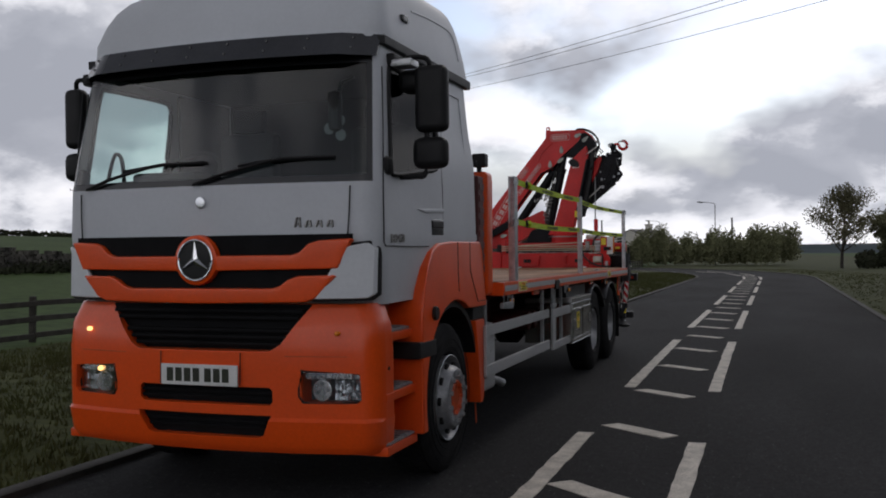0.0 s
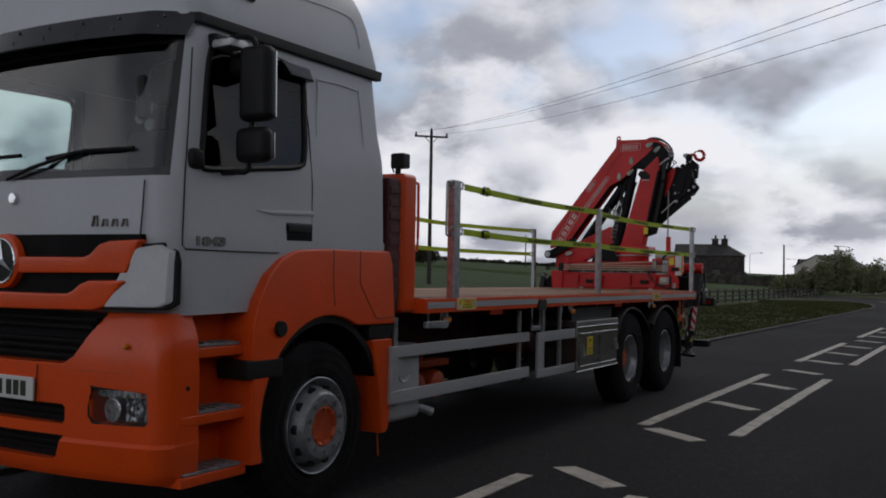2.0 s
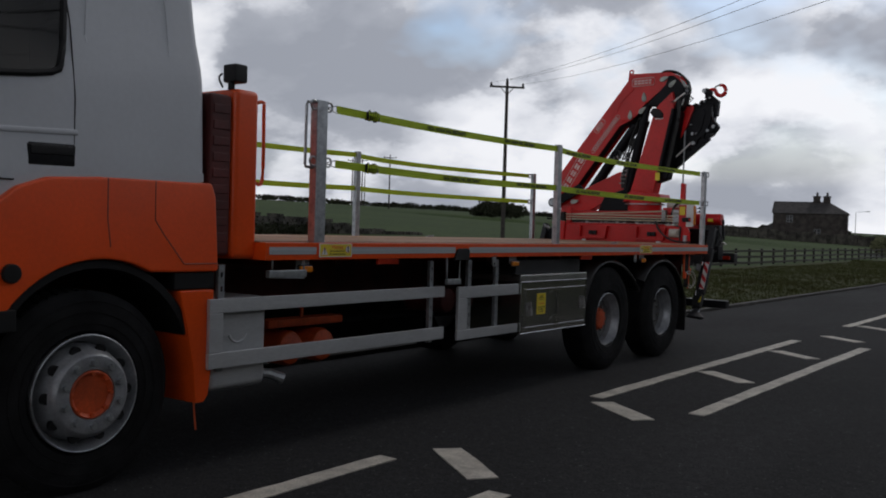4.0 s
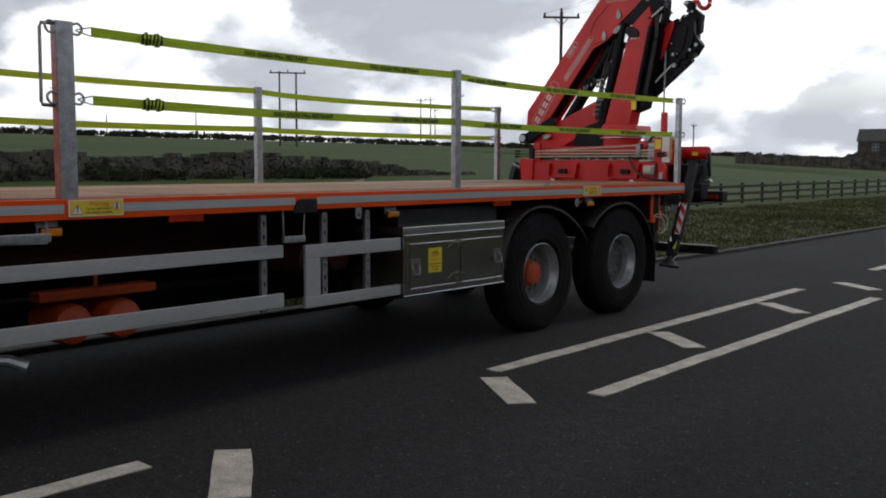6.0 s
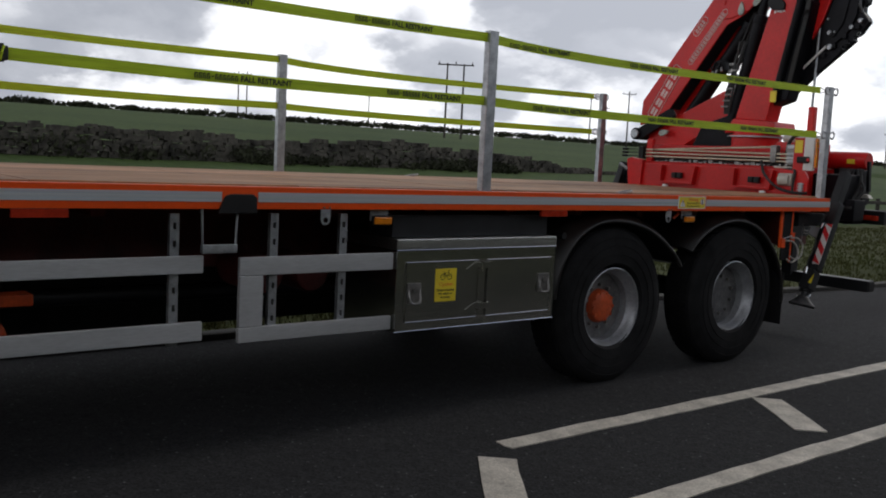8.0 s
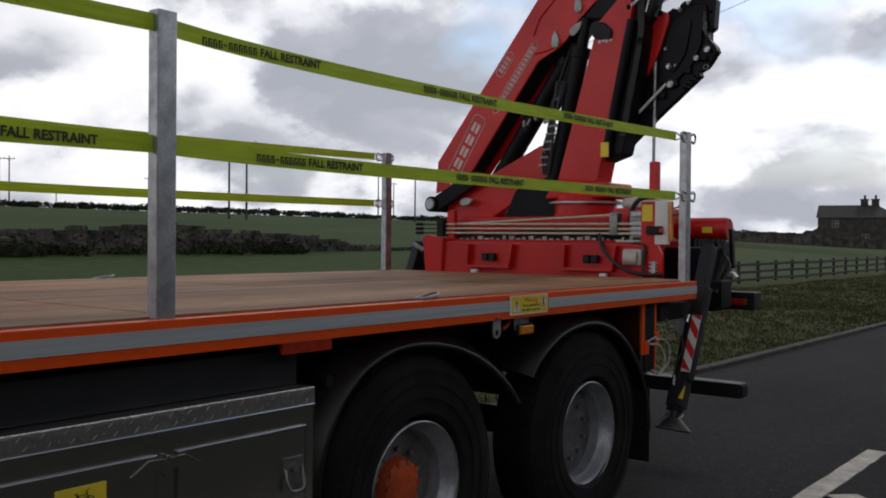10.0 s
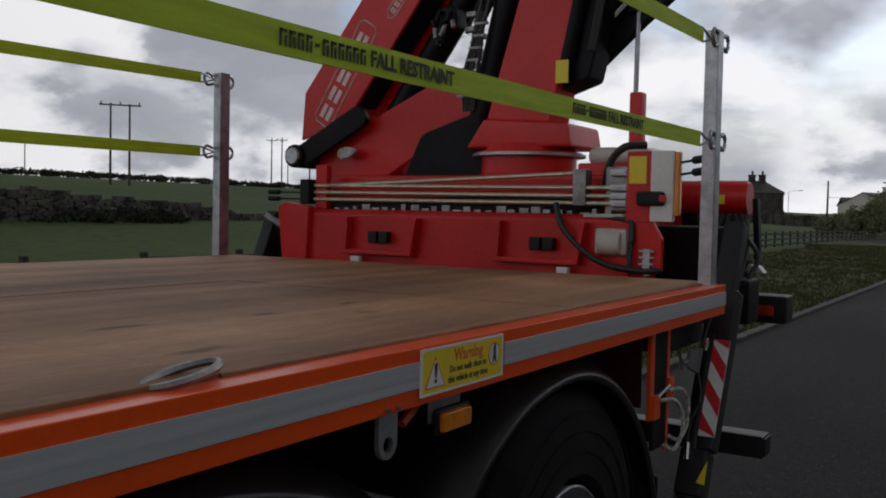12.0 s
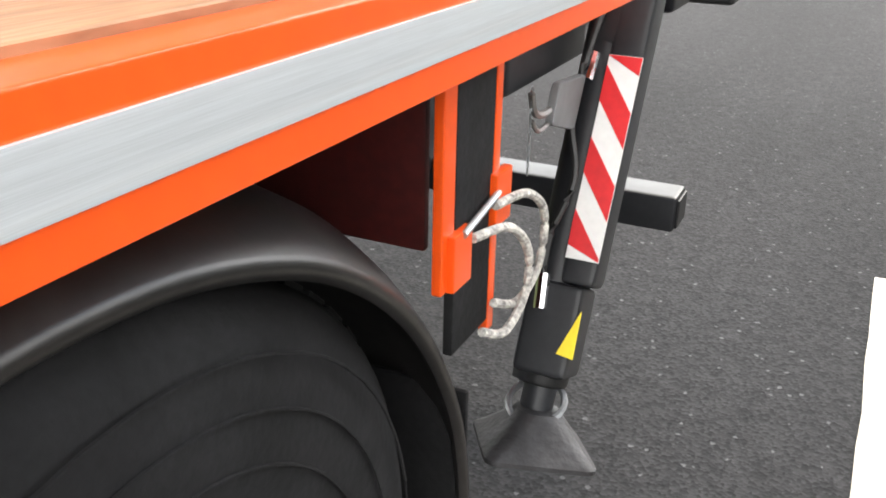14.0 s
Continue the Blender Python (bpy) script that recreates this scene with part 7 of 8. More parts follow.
    part("hose_clamp", box(B(), -0.545, -0.495, 10.06, 10.16, 3.245, 3.275, 0.006), NUT, kn_ob, "steel hose clamp")
    part("tie_rod", tube(B(), [(-0.663, 10.0, 3.067), (-0.512, 10.0, 3.172)], 0.010, 8), PLAIN_WHITE, kn_ob, "bright tie rod")
    part("rod_eye", cyl(B(), (-0.672, 9.99, 3.062), (-0.672, 10.02, 3.062), 0.018, seg=14), GALV, kn_ob)
    part("tie_frame", tube(B(), [(-0.548, 10.0, 3.209), (-0.411, 10.02, 3.09), (-0.50, 10.03, 3.022), (-0.56, 10.05, 2.95)], 0.010, 8), CRANE_BLACK, kn_ob)
    part("tie_frame", tube(B(), [(-0.565, 10.02, 3.175), (-0.44, 10.02, 3.075)], 0.007, 8), CRANE_BLACK, kn_ob)
    part("tie_pin", tube(B(), [(-0.53, 10.0, 3.092), (-0.552, 10.0, 3.012)], 0.006, 8), PLAIN_WHITE, kn_ob)
    # black box and ram on the back of the column
    jb = [(-0.62, 2.98), (-0.575, 2.93), (-0.645, 2.478), (-0.74, 2.08), (-0.92, 2.02), (-0.80, 2.5), (-0.69, 2.98)]
    jib = part("jib_box", prism(B(), jb, "y", 10.04, 10.22, 0.015), CRANE_BLACK, crane, "black jib section behind the column")
    part("jib_ram", cyl(B(), (-0.665, 10.02, 2.98), (-0.835, 10.02, 2.16), 0.036, seg=18), CRANE_BLACK, jib)
    for k in range(3):
        part("jib_hose", tube(B(), smooth_path([(-0.62 + 0.02 * k, 10.02, 3.10), (-0.61 + 0.012 * k, 10.015, 2.85), (-0.68 + 0.014 * k, 10.02, 2.5), (-0.74 + 0.012 * k, 10.03, 2.2)], 5), 0.009, 6), HOSE, jib)
    # outer boom and folded extensions
    C = [(-0.84, 2.23), (-0.93, 2.08), (-0.88, 2.05), (-0.567, 2.33), (-0.254, 2.586), (-0.262, 2.615), (-0.215, 2.635), (-0.196, 2.656), (-0.138, 2.737), (-0.15, 2.77), (-0.194, 2.82), (-0.193, 2.871),
         (-0.161, 2.892), (-0.147, 3.074), (-0.255, 3.163), (-0.285, 3.15), (-0.29, 3.112), (-0.321, 3.102), (-0.345, 3.078), (-0.365, 3.098), (-0.394, 3.081), (-0.41, 3.045), (-0.45, 3.062), (-0.496, 3.037), (-0.62, 3.0), (-0.71, 2.87), (-0.78, 2.57)]
    hole = prism(B(), arch(-0.186, 2.997, 0.013, 0, 360, 14)[:-1], "y", 10.0, 10.6)
    outer = part("outer_boom", cut(prism(B(), C, "y", 10.20, 10.27), [hole]), CRANE_BLACK, crane, "black outer boom with folded extensions", sharp=25)
    red = [(-0.607, 2.966), (-0.56, 3.02), (-0.517, 3.047), (-0.475, 3.03), (-0.465, 2.985), (-0.538, 2.772), (-0.66, 2.55), (-0.72, 2.58)]
    part("extension_side", prism(B(), rounded(red, 0.02), "y", 10.17, 10.205, 0.008), RED, outer)
    fold = [(-0.45, 2.97), (-0.31, 3.06), (-0.205, 3.06), (-0.20, 2.93), (-0.235, 2.87), (-0.235, 2.80), (-0.30, 2.66), (-0.42, 2.56), (-0.53, 2.56), (-0.545, 2.70)]
    part("extension_plate", prism(B(), rounded(fold, 0.03), "y", 10.175, 10.205, 0.010), CRANE_BLACK, outer)
    fold = [(-0.40, 2.93), (-0.34, 2.98), (-0.30, 2.95), (-0.34, 2.74), (-0.42, 2.62), (-0.47, 2.63), (-0.45, 2.76)]
    part("extension_plate", prism(B(), rounded(fold, 0.03), "y", 10.160, 10.178, 0.006), CRANE_BLACK, outer)
    part("extension_slide", tube(B(), smooth_path([(-0.225, 10.18, 3.0), (-0.215, 10.17, 2.93), (-0.21, 10.17, 2.87), (-0.19, 10.18, 2.81)], 5), 0.016, 8), GLOSS, outer)
    for k in range(4):
        x, z = -0.60 + 0.09 * k, 2.40 + 0.075 * k
        part("extension_bracket", box(B(), x - 0.02, x + 0.02, 10.17, 10.21, z - 0.02, z + 0.02, 0.005), CRANE_BLACK, outer)
    for x, z, r in ((-0.268, 2.700, 0.020), (-0.195, 2.749, 0.022), (-0.461, 2.665, 0.022), (-0.451, 2.545, 0.026), (-0.384, 3.032, 0.014), (-0.325, 3.072, 0.014), (-0.253, 3.113, 0.014), (-0.484, 2.785, 0.012), (-0.414, 2.667, 0.012)):
        bm = lathe(B(), [(-0.016, 0.0), (-0.016, r * 0.45), (-0.010, r * 0.5), (-0.010, r * 0.8), (-0.016, r * 0.85), (-0.012, r), (0.0, r)], (x, 10.17, z), 18, "y")
        part("pin_end", bm, GALV, outer)
    ring = [(-0.215 + 0.016 * math.cos(q), 10.2, 2.64 + 0.016 * math.sin(q)) for q in [2 * math.pi * i / 16 for i in range(16)]]
    part("shackle_ring", tube(B(), ring, 0.004, 6, True), GALV, outer)
    bm = B()
    cyl(bm, (-0.72, 10.24, 3.03), (-0.87, 10.24, 2.11), 0.065, seg=20)
    part("extension_cylinder", bm, CRANE_BLACK, outer)
    part("extension_rod", cyl(B(), (-0.90, 10.16, 2.17), (-0.478, 10.16, 2.548), 0.010, seg=10), PLAIN_WHITE, outer, "bright extension rod")
    part("extension_rod", cyl(B(), (-0.90, 10.17, 2.035), (-0.79, 10.17, 2.13), 0.008, seg=10), PLAIN_WHITE, outer)
    for x, z in ((-0.572, 3.005), (-0.527, 3.035), (-0.30, 3.13), (-0.215, 2.70), (-0.30, 2.575), (-0.35, 2.53)):
        part("boom_lug", prism(B(), rounded([(x - 0.022, z - 0.02), (x - 0.012, z + 0.016), (x + 0.012, z + 0.016), (x + 0.022, z - 0.02)], 0.008), "y", 10.16, 10.22, 0.003), CRANE_BLACK, outer)
    # hook
    bm = B()
    prism(bm, rounded([(-0.36, 3.21), (-0.335, 3.245), (-0.27, 3.235), (-0.235, 3.20), (-0.25, 3.14), (-0.30, 3.12)], 0.02), "y", 10.18, 10.26, 0.012)
    part("hook_swivel", bm, CRANE_BLACK, outer)
    part("swivel_cap", lathe(B(), [(-0.012, 0.0), (-0.010, 0.022), (0.0, 0.03), (0.01, 0.03)], (-0.333, 10.175, 3.209), 18, "y"), GALV, outer)
    hp = [(-0.275, 3.215), (-0.225, 3.222), (-0.195, 3.205), (-0.178, 3.165), (-0.130, 3.136), (-0.082, 3.152), (-0.062, 3.195), (-0.078, 3.245), (-0.112, 3.268), (-0.145, 3.258)]
    path = smooth_path([(x, 10.2, z) for x, z in hp], 4)
    n = len(path)
    bm = tube(B(), path, [0.018 + 0.007 * math.sin(math.pi * i / n) - (0.013 * max(0, i / n - 0.85) / 0.15) for i in range(n)], 10)
    part("hook", bm, RED, outer, "red lifting hook")
    part("hook_latch", tube(B(), [(-0.205, 10.2, 3.228), (-0.195, 10.2, 3.255), (-0.15, 10.2, 3.268), (-0.125, 10.2, 3.285)], 0.010, 6), NUT, outer, "grey steel safety latch")
    # hoses between boom and column
    rng = random.Random(9)
    # valve cluster hung on the lift cylinder
    cluster = part("valve_cluster", box(B(), -1.52, -1.43, 10.04, 10.16, 2.36, 2.47, 0.02), CRANE_BLACK, crane, "black hose valve cluster")
    for k in range(9):
        x, z = -1.55 + rng.uniform(0.0, 0.16), 2.32 + rng.uniform(0, 0.16)
        part("fitting", cyl(B(), (x, 10.03, z), (x + rng.uniform(-0.03, 0.03), 10.02, z - rng.uniform(0.03, 0.06)), 0.012, seg=8), NUT if k % 3 == 0 else CRANE_BLACK, cluster)
    for k in range(8):
        x0 = -1.235 + 0.007 * k
        part("column_hose", tube(B(), smooth_path([(x0, 10.0 + 0.012 * k, 2.62), (x0 - 0.05 + rng.uniform(-0.02, 0.02), 10.0, 2.36), (x0 - 0.09 + rng.uniform(-0.02, 0.02), 10.0, 2.15), (x0 - 0.12, 10.02, 1.96)], 5), 0.010, 6), HOSE, crane)
    for k in range(7):
        z = 2.02 + 0.055 * k
        x = -1.37 + (z - 1.985) * 0.27
        part("hose_clip", box(B(), x - 0.02, x + 0.05, 9.985, 10.0, z, z + 0.014, 0.003), NUT, crane)
    for k in range(3):
        bm = B()
        a = (-1.40 + 0.03 * k, 10.10 + 0.02 * k, 2.34 + 0.02 * k)
        b = (-1.17 + 0.012 * k, 10.10 + 0.015 * k, 2.90)
        mid = (-1.30 + 0.028 * k, 10.09 + 0.02 * k, 2.56)
        tube(bm, smooth_path([a, mid, b], 6), 0.009, 6)
        part("boom_hose", bm, HOSE, crane)
    bm = B()
    for k in range(10):
        x, z = -1.36 + rng.uniform(-0.05, 0.05), 2.10 + 0.035 * k
        box(bm, x, x + 0.05, 10.08, 10.13, z, z + 0.025, 0.004)
    parts("hose_clamp", bm, NUT, crane)
    # hoses, guard strip and pale lamp beside the oil cylinder
    part("guard_strip", prism(B(), [(-0.085, 1.57), (-0.062, 1.57), (-0.045, 1.31), (-0.07, 1.31)], "y", 10.29, 10.33, 0.003), CRANE_BLACK, crane, "thin black guard strip")
    part("rear_lamp", prism(B(), [(-0.105, 1.255), (-0.02, 1.255), (-0.045, 1.285), (-0.09, 1.29)], "y", 10.27, 10.33, 0.006), CREAM_BOX, crane, "small pale lamp")
    for k in range(9):
        x = -0.30 + 0.025 * k
        p = [(x, 10.27, 1.50), (x + rng.uniform(-0.02, 0.05), 10.22, 1.42), (x + rng.uniform(0.0, 0.08), 10.2 - 0.02 * (k % 3), 1.33), (x + rng.uniform(0.0, 0.1), 10.1, 1.24), (x + 0.05, 10.0, 1.16)]
        part("rear_hose", tube(B(), smooth_path(p, 5), 0.011, 6), HOSE, crane)
    for k in range(7):
        x, z = -0.23 + 0.018 * k, 1.40 - 0.022 * k
        part("rear_fitting", cyl(B(), (x, 10.20, z), (x + 0.012, 10.17, z - 0.02), 0.008, seg=8), CHROME, crane)


build_booms()


def build_stabiliser(sx):
    def X(x):
        return x if sx > 0 else 2 * XC - x
    s = sx
    foot, top = Vector((X(-0.060), 9.43, 0.475)), Vector((X(-0.040), 9.87, 1.45))
    d = (top - foot).normalized()
    n = d.cross(Vector((1, 0, 0))).normalized()
    m = Matrix((Vector((1, 0, 0)), -n, d)).transposed().to_4x4()
    m.translation = foot

    def local(bm):
        bmesh.ops.transform(bm, matrix=m, verts=bm.verts)
        return bm
    bm = local(cyl(B(), (-s * 0.012, 0, 0.02), (-s * 0.012, 0, 0.70), 0.043, seg=22))
    leg = part("stabiliser_leg", bm, STEEL_BLACK, crane, "black stabiliser leg with red and white striped guard")
    part("leg_collar", local(box(B(), -0.047, 0.052, -0.05, 0.055, 0.035, 0.20, 0.012)), STEEL_BLACK, leg)
    part("leg_end", local(cyl(B(), (0, 0, 0.015), (0, 0, 0.05), 0.046, seg=22, bevel=0.008)), BLACK, leg)
    part("leg_sleeve", local(box(B(), -0.036, 0.04, -0.045, 0.045, 0.62, 1.08, 0.012)), STEEL_BLACK, leg)
    part("guard_backing", local(box(B(), min(s * 0.004, s * 0.066), max(s * 0.004, s * 0.066), -0.035, 0.049, 0.20, 0.80, 0.012)), STEEL_BLACK, leg)
    x0, x1 = s * 0.008, s * 0.066
    a, b = min(x0, x1), max(x0, x1)
    part("guard_plate", local(box(B(), a, b, 0.050, 0.055, 0.245, 0.600)), PLAIN_WHITE, leg, "white guard plate")
    for i in range(4):
        z = 0.268 + i * 0.126
        poly = [(x0, z), (x1, z - 0.078), (x1, z - 0.016), (x0, z + 0.062)]
        poly = [(u, min(0.599, max(0.246, w))) for u, w in poly]
        part("red_stripe", local(prism(B(), poly, "y", 0.054, 0.0565)), STRIPE_RED, leg)
    part("hazard_sticker", local(prism(B(), [(s * 0.030, 0.080), (s * 0.060, 0.076), (s * 0.058, 0.160)], "y", 0.058, 0.062)), YELLOW, leg)
    bm = B()
    rings = []
    for z, h, c in ((-0.006, 0.040, 0.036), (-0.012, 0.044, 0.036), (-0.030, 0.058, 0.032), (-0.058, 0.082, 0.028), (-0.074, 0.098, 0.022), (-0.082, 0.098, 0.022)):
        ring = []
        for qx, qy in ((1, 1), (-1, 1), (-1, -1), (1, -1)):
            for k in range(4):
                a = math.atan2(qy, qx) - math.pi / 4 + math.pi / 2 * k / 3
                ring.append(bm.verts.new((qx * (h - c) + c * math.cos(a), qy * (h - c) + c * math.sin(a), z)))
        rings.append(ring)
    for ra, rb in zip(rings, rings[1:]):
        for k in range(16):
            bm.faces.new((ra[k], rb[k], rb[(k + 1) % 16], ra[(k + 1) % 16]))
    bm.faces.new(rings[0]); bm.faces.new(rings[-1][::-1])
    bmesh.ops.recalc_face_normals(bm, faces=bm.faces)
    bmesh.ops.transform(bm, matrix=Matrix.Translation((X(-0.052), 9.41, 0.462)) @ Euler((radians(-12), radians(8 * s), radians(28))).to_matrix().to_4x4(), verts=bm.verts)
    part("leg_foot", bm, FOOT, leg, "flared square black foot pad, dusty")
    bm = B()
    ring = [foot - d * 0.03 + Vector((0.050 * math.cos(q), 0.050 * math.sin(q), 0.015 + 0.015 * math.sin(q))) for q in [2 * math.pi * i / 20 for i in range(20)]]
    tube(bm, ring, 0.006, 6, True)
    part("retaining_ring", bm, GALV, leg)
    part("leg_rod", local(cyl(B(), (0, 0, -0.06), (0, 0, 0.04), 0.03, seg=16)), STEEL_BLACK, leg)
    bm = B()
    tube(bm, smooth_path([(-s * 0.02, 0.05, 0.68), (-s * 0.03, 0.075, 0.50), (s * 0.0, 0.075, 0.38), (-s * 0.02, 0.075, 0.28), (-s * 0.02, 0.065, 0.20)], 5), 0.006, 6)
    part("leg_hose", local(bm), HOSE, leg)
    part("hose_elbow", local(cyl(B(), (-s * 0.02, 0.065, 0.21), (-s * 0.012, 0.072, 0.15), 0.012, seg=10)), CHROME, leg)
    part("hose_elbow", local(cyl(B(), (-s * 0.02, 0.045, 0.60), (-s * 0.02, 0.06, 0.55), 0.011, seg=10)), CHROME, leg)
    bm = prism(B(), rounded([(9.455, 1.025), (9.60, 1.012), (9.552, 0.925), (9.43, 0.962)], 0.012), "x", X(-0.085), X(-0.07), 0.003)
    part("leg_bracket", bm, LAMP_GREY, leg, "grey steel leg bracket")
    bm = B()
    tube(bm, smooth_path([(X(-0.08), 9.46, 0.985), (X(-0.08), 9.40, 0.985), (X(-0.08), 9.365, 1.0), (X(-0.08), 9.35, 1.03)], 4), 0.006, 6)
    tube(bm, smooth_path([(X(-0.08), 9.45, 0.965), (X(-0.08), 9.39, 0.962), (X(-0.08), 9.36, 0.985)], 4), 0.004, 6)
    parts("latch_hook", bm, NUT, leg)
    if sx > 0:
        bm = B()
        for k in range(8):
            ring = [(-0.08, 9.352 + 0.003 * math.cos(q), 1.03 - k * 0.017 + 0.010 * math.sin(q)) for q in [2 * math.pi * i / 10 for i in range(10)]]
            tube(bm, ring, 0.0010, 5, True)
        tagged(part("safety_chain", bm, GALV, leg), kind="stuff")
        bm = B()
        tube(bm, smooth_path([(-0.04, 9.12, 0.935), (-0.025, 9.20, 0.93), (-0.02, 9.265, 0.88), (-0.022, 9.26, 0.80), (-0.03, 9.20, 0.765), (-0.04, 9.13, 0.79)], 7), 0.0065, 8)
        rope = tagged(new("rope_loop", finish("rope_loop", bm, ROPE)), "white rope with dark flecks looped through orange tabs", "rope")
        bm = B()
        tube(bm, smooth_path([(-0.04, 9.05, 0.915), (-0.022, 9.13, 0.905), (-0.015, 9.19, 0.85), (-0.018, 9.195, 0.78), (-0.025, 9.14, 0.745), (-0.035, 9.08, 0.77)], 7), 0.0065, 8)
        tagged(new("rope_loop", finish("rope_loop", bm, ROPE)), "white rope with dark flecks looped through orange tabs", "rope")


build_stabiliser(1)
build_stabiliser(-1)

# ---- posts and straps of the fall restraint ----
POST_Y = (2.88, 5.912, 9.485)
POST_TOP = 2.127


def build_post(x, y, sx):
    post = thing("guard_post", (x, y, DECK_Z), "square galvanised steel post standing in the deck edge", "post", "fall restraint posts")
    bm = B()
    t = 0.006
    w, d = (0.03, 0.047) if y == POST_Y[0] else (0.024, 0.033)
    outer = [(-w, -d), (w, -d), (w, d), (-w, d)]
    inner = [(-w + t, -d + t), (w - t, -d + t), (w - t, d - t), (-w + t, d - t)]
    lo, hi = 1.2485, POST_TOP
    vo = [[bm.verts.new((x + a, y + b, z)) for a, b in outer] for z in (lo, hi)]
    vi = [[bm.verts.new((x + a, y + b, z)) for a, b in inner] for z in (hi, hi - 0.25)]
    for i in range(4):
        j = (i + 1) % 4
        bm.faces.new((vo[0][i], vo[0][j], vo[1][j], vo[1][i]))
        bm.faces.new((vo[1][i], vo[1][j], vi[0][j], vi[0][i]))
        bm.faces.new((vi[0][i], vi[0][j], vi[1][j], vi[1][i]))
    bm.faces.new(vo[0][::-1]); bm.faces.new(vi[1])
    bmesh.ops.recalc_face_normals(bm, faces=bm.faces)
    bmesh.ops.bevel(bm, geom=[e for e in bm.edges if abs(e.verts[0].co.z - e.verts[1].co.z) > 0.5], offset=0.006, segments=2, profile=0.5, affect="EDGES")
    part("tube", bm, GALV, post)
    for z in (1.748, 2.092):
        for e in (-1, 1):
            if y == POST_Y[1]:
                break
            bm = B()
            tube(bm, smooth_path([(x + sx * 0.02, y + e * 0.04, z + 0.02), (x + sx * 0.02, y + e * 0.075, z + 0.03), (x + sx * 0.02, y + e * 0.095, z + 0.005), (x + sx * 0.02, y + e * 0.075, z - 0.025), (x + sx * 0.02, y + e * 0.04, z - 0.018)], 4), 0.007, 6)
            part("eye", bm, GALV, post)
    if y == POST_Y[0]:
        bm = B()
        tube(bm, [(x, y - 0.03, 2.115), (x, y - 0.105, 2.11), (x, y - 0.112, 2.09), (x, y - 0.115, 1.73), (x, y - 0.11, 1.715), (x, y - 0.03, 1.71)], 0.009, 8)
        part("side_loop", bm, GALV, post)
    return post


for sx, x in ((1, -0.034), (-1, 2 * XC + 0.034)):
    for y in POST_Y:
        build_post(x, y, sx)


def build_strap(x, z, sx, write):
    y0, y1 = POST_Y[0] + 0.155, POST_Y[2] - 0.135
    st = thing("restraint_strap", (x, (y0 + y1) / 2, z), "lime yellow fall-restraint webbing strap drawn tight between the posts", "strap", "fall restraint straps")
    def at(y):
        k = (y - y0) / (y1 - y0)
        sag = -0.016 * math.sin(math.pi * min(1, max(0, (y - y0) / (POST_Y[1] - y0)))) if y < POST_Y[1] else -(0.032 if z > 2 else 0.014) * math.sin(math.pi * max(0.0, (y - POST_Y[1]) / (y1 - POST_Y[1])) ** 0.6)
        return z + sag, 0.004 * math.sin(y * 5.1 + z)
    bm = B()
    n = 60
    h, t = 0.025, 0.0018
    rows = []
    for i in range(n + 1):
        y = y0 + (y1 - y0) * i / n
        c, wob = at(y)
        rows.append([bm.verts.new(p) for p in ((x - t, y, c - h), (x + t + wob * 0.3, y, c - h), (x + t, y, c + h), (x - t + wob * 0.3, y, c + h))])
    for a, b in zip(rows, rows[1:]):
        for i in range(4):
            bm.faces.new((a[i], a[(i + 1) % 4], b[(i + 1) % 4], b[i]))
    bm.faces.new(rows[0]); bm.faces.new(rows[-1][::-1])
    bmesh.ops.recalc_face_normals(bm, faces=bm.faces)
    part("webbing", bm, WEB, st, sharp=60)
    # claw hooks
    for ye, e in ((y0, -1), (y1, 1)):
        bm = B()
        c = at(ye)[0]
        tube(bm, [(x, ye, c + 0.022), (x, ye + e * 0.075, c + 0.004), (x, ye + e * 0.085, c), (x, ye + e * 0.075, c - 0.004), (x, ye, c - 0.022)], 0.004, 6)
        part("claw_hook", bm, GALV, st)
    # ratchet
    yr = POST_Y[0] + 0.50
    c = at(yr)[0]
    bm = B()
    box(bm, x - 0.02, x + 0.022, yr - 0.06, yr + 0.055, c - 0.028, c + 0.028, 0.006)
    cyl(bm, (x + 0.0, yr + 0.03, c - 0.034), (x + 0.0, yr + 0.03, c + 0.036), 0.014, seg=12)
    cyl(bm, (x + 0.01, yr - 0.04, c - 0.034), (x + 0.01, yr - 0.04, c + 0.036), 0.009, seg=12)
    rt = part("ratchet", bm, STEEL_BLACK, st, "dark ratchet buckle")
    bm = B()
    for k in range(5):
        tube(bm, [(x + 0.02, yr - 0.05 + k * 0.022, c + 0.026), (x + 0.032, yr - 0.06 + k * 0.022, c), (x + 0.02, yr - 0.055 + k * 0.02, c - 0.03)], 0.005, 5)
    part("ratchet_tail", bm, WEB, rt)
    if write:
        start = 6.045 if z > 2 else 6.255
        for k in range(-3, 3):
            yy = start + 1.03 * k
            if yy < POST_Y[0] + 0.75 or yy + 0.49 > y1 - 0.1:
                continue
            c = at(yy + 0.30)[0]
            X = x + t + 0.0022
            bm = lettering("FALL RESTRAINT", 0.036, (X, yy + 0.352, c), (0, 1, 0), (0, 0, 1), 0.0003, 0.262, 0.0011)
            # the maker's words as plain bars
            for a, w in ((0.0, 0.016), (0.021, 0.014), (0.040, 0.014), (0.059, 0.014), (0.098, 0.014), (0.117, 0.014), (0.136, 0.014), (0.155, 0.014), (0.174, 0.014), (0.193, 0.014)):
                u = yy + a
                box(bm, X - 0.0003, X + 0.0003, u, u + 0.005, c - 0.0125, c + 0.0125)
                box(bm, X - 0.0003, X + 0.0003, u, u + w, c + 0.0075, c + 0.0125)
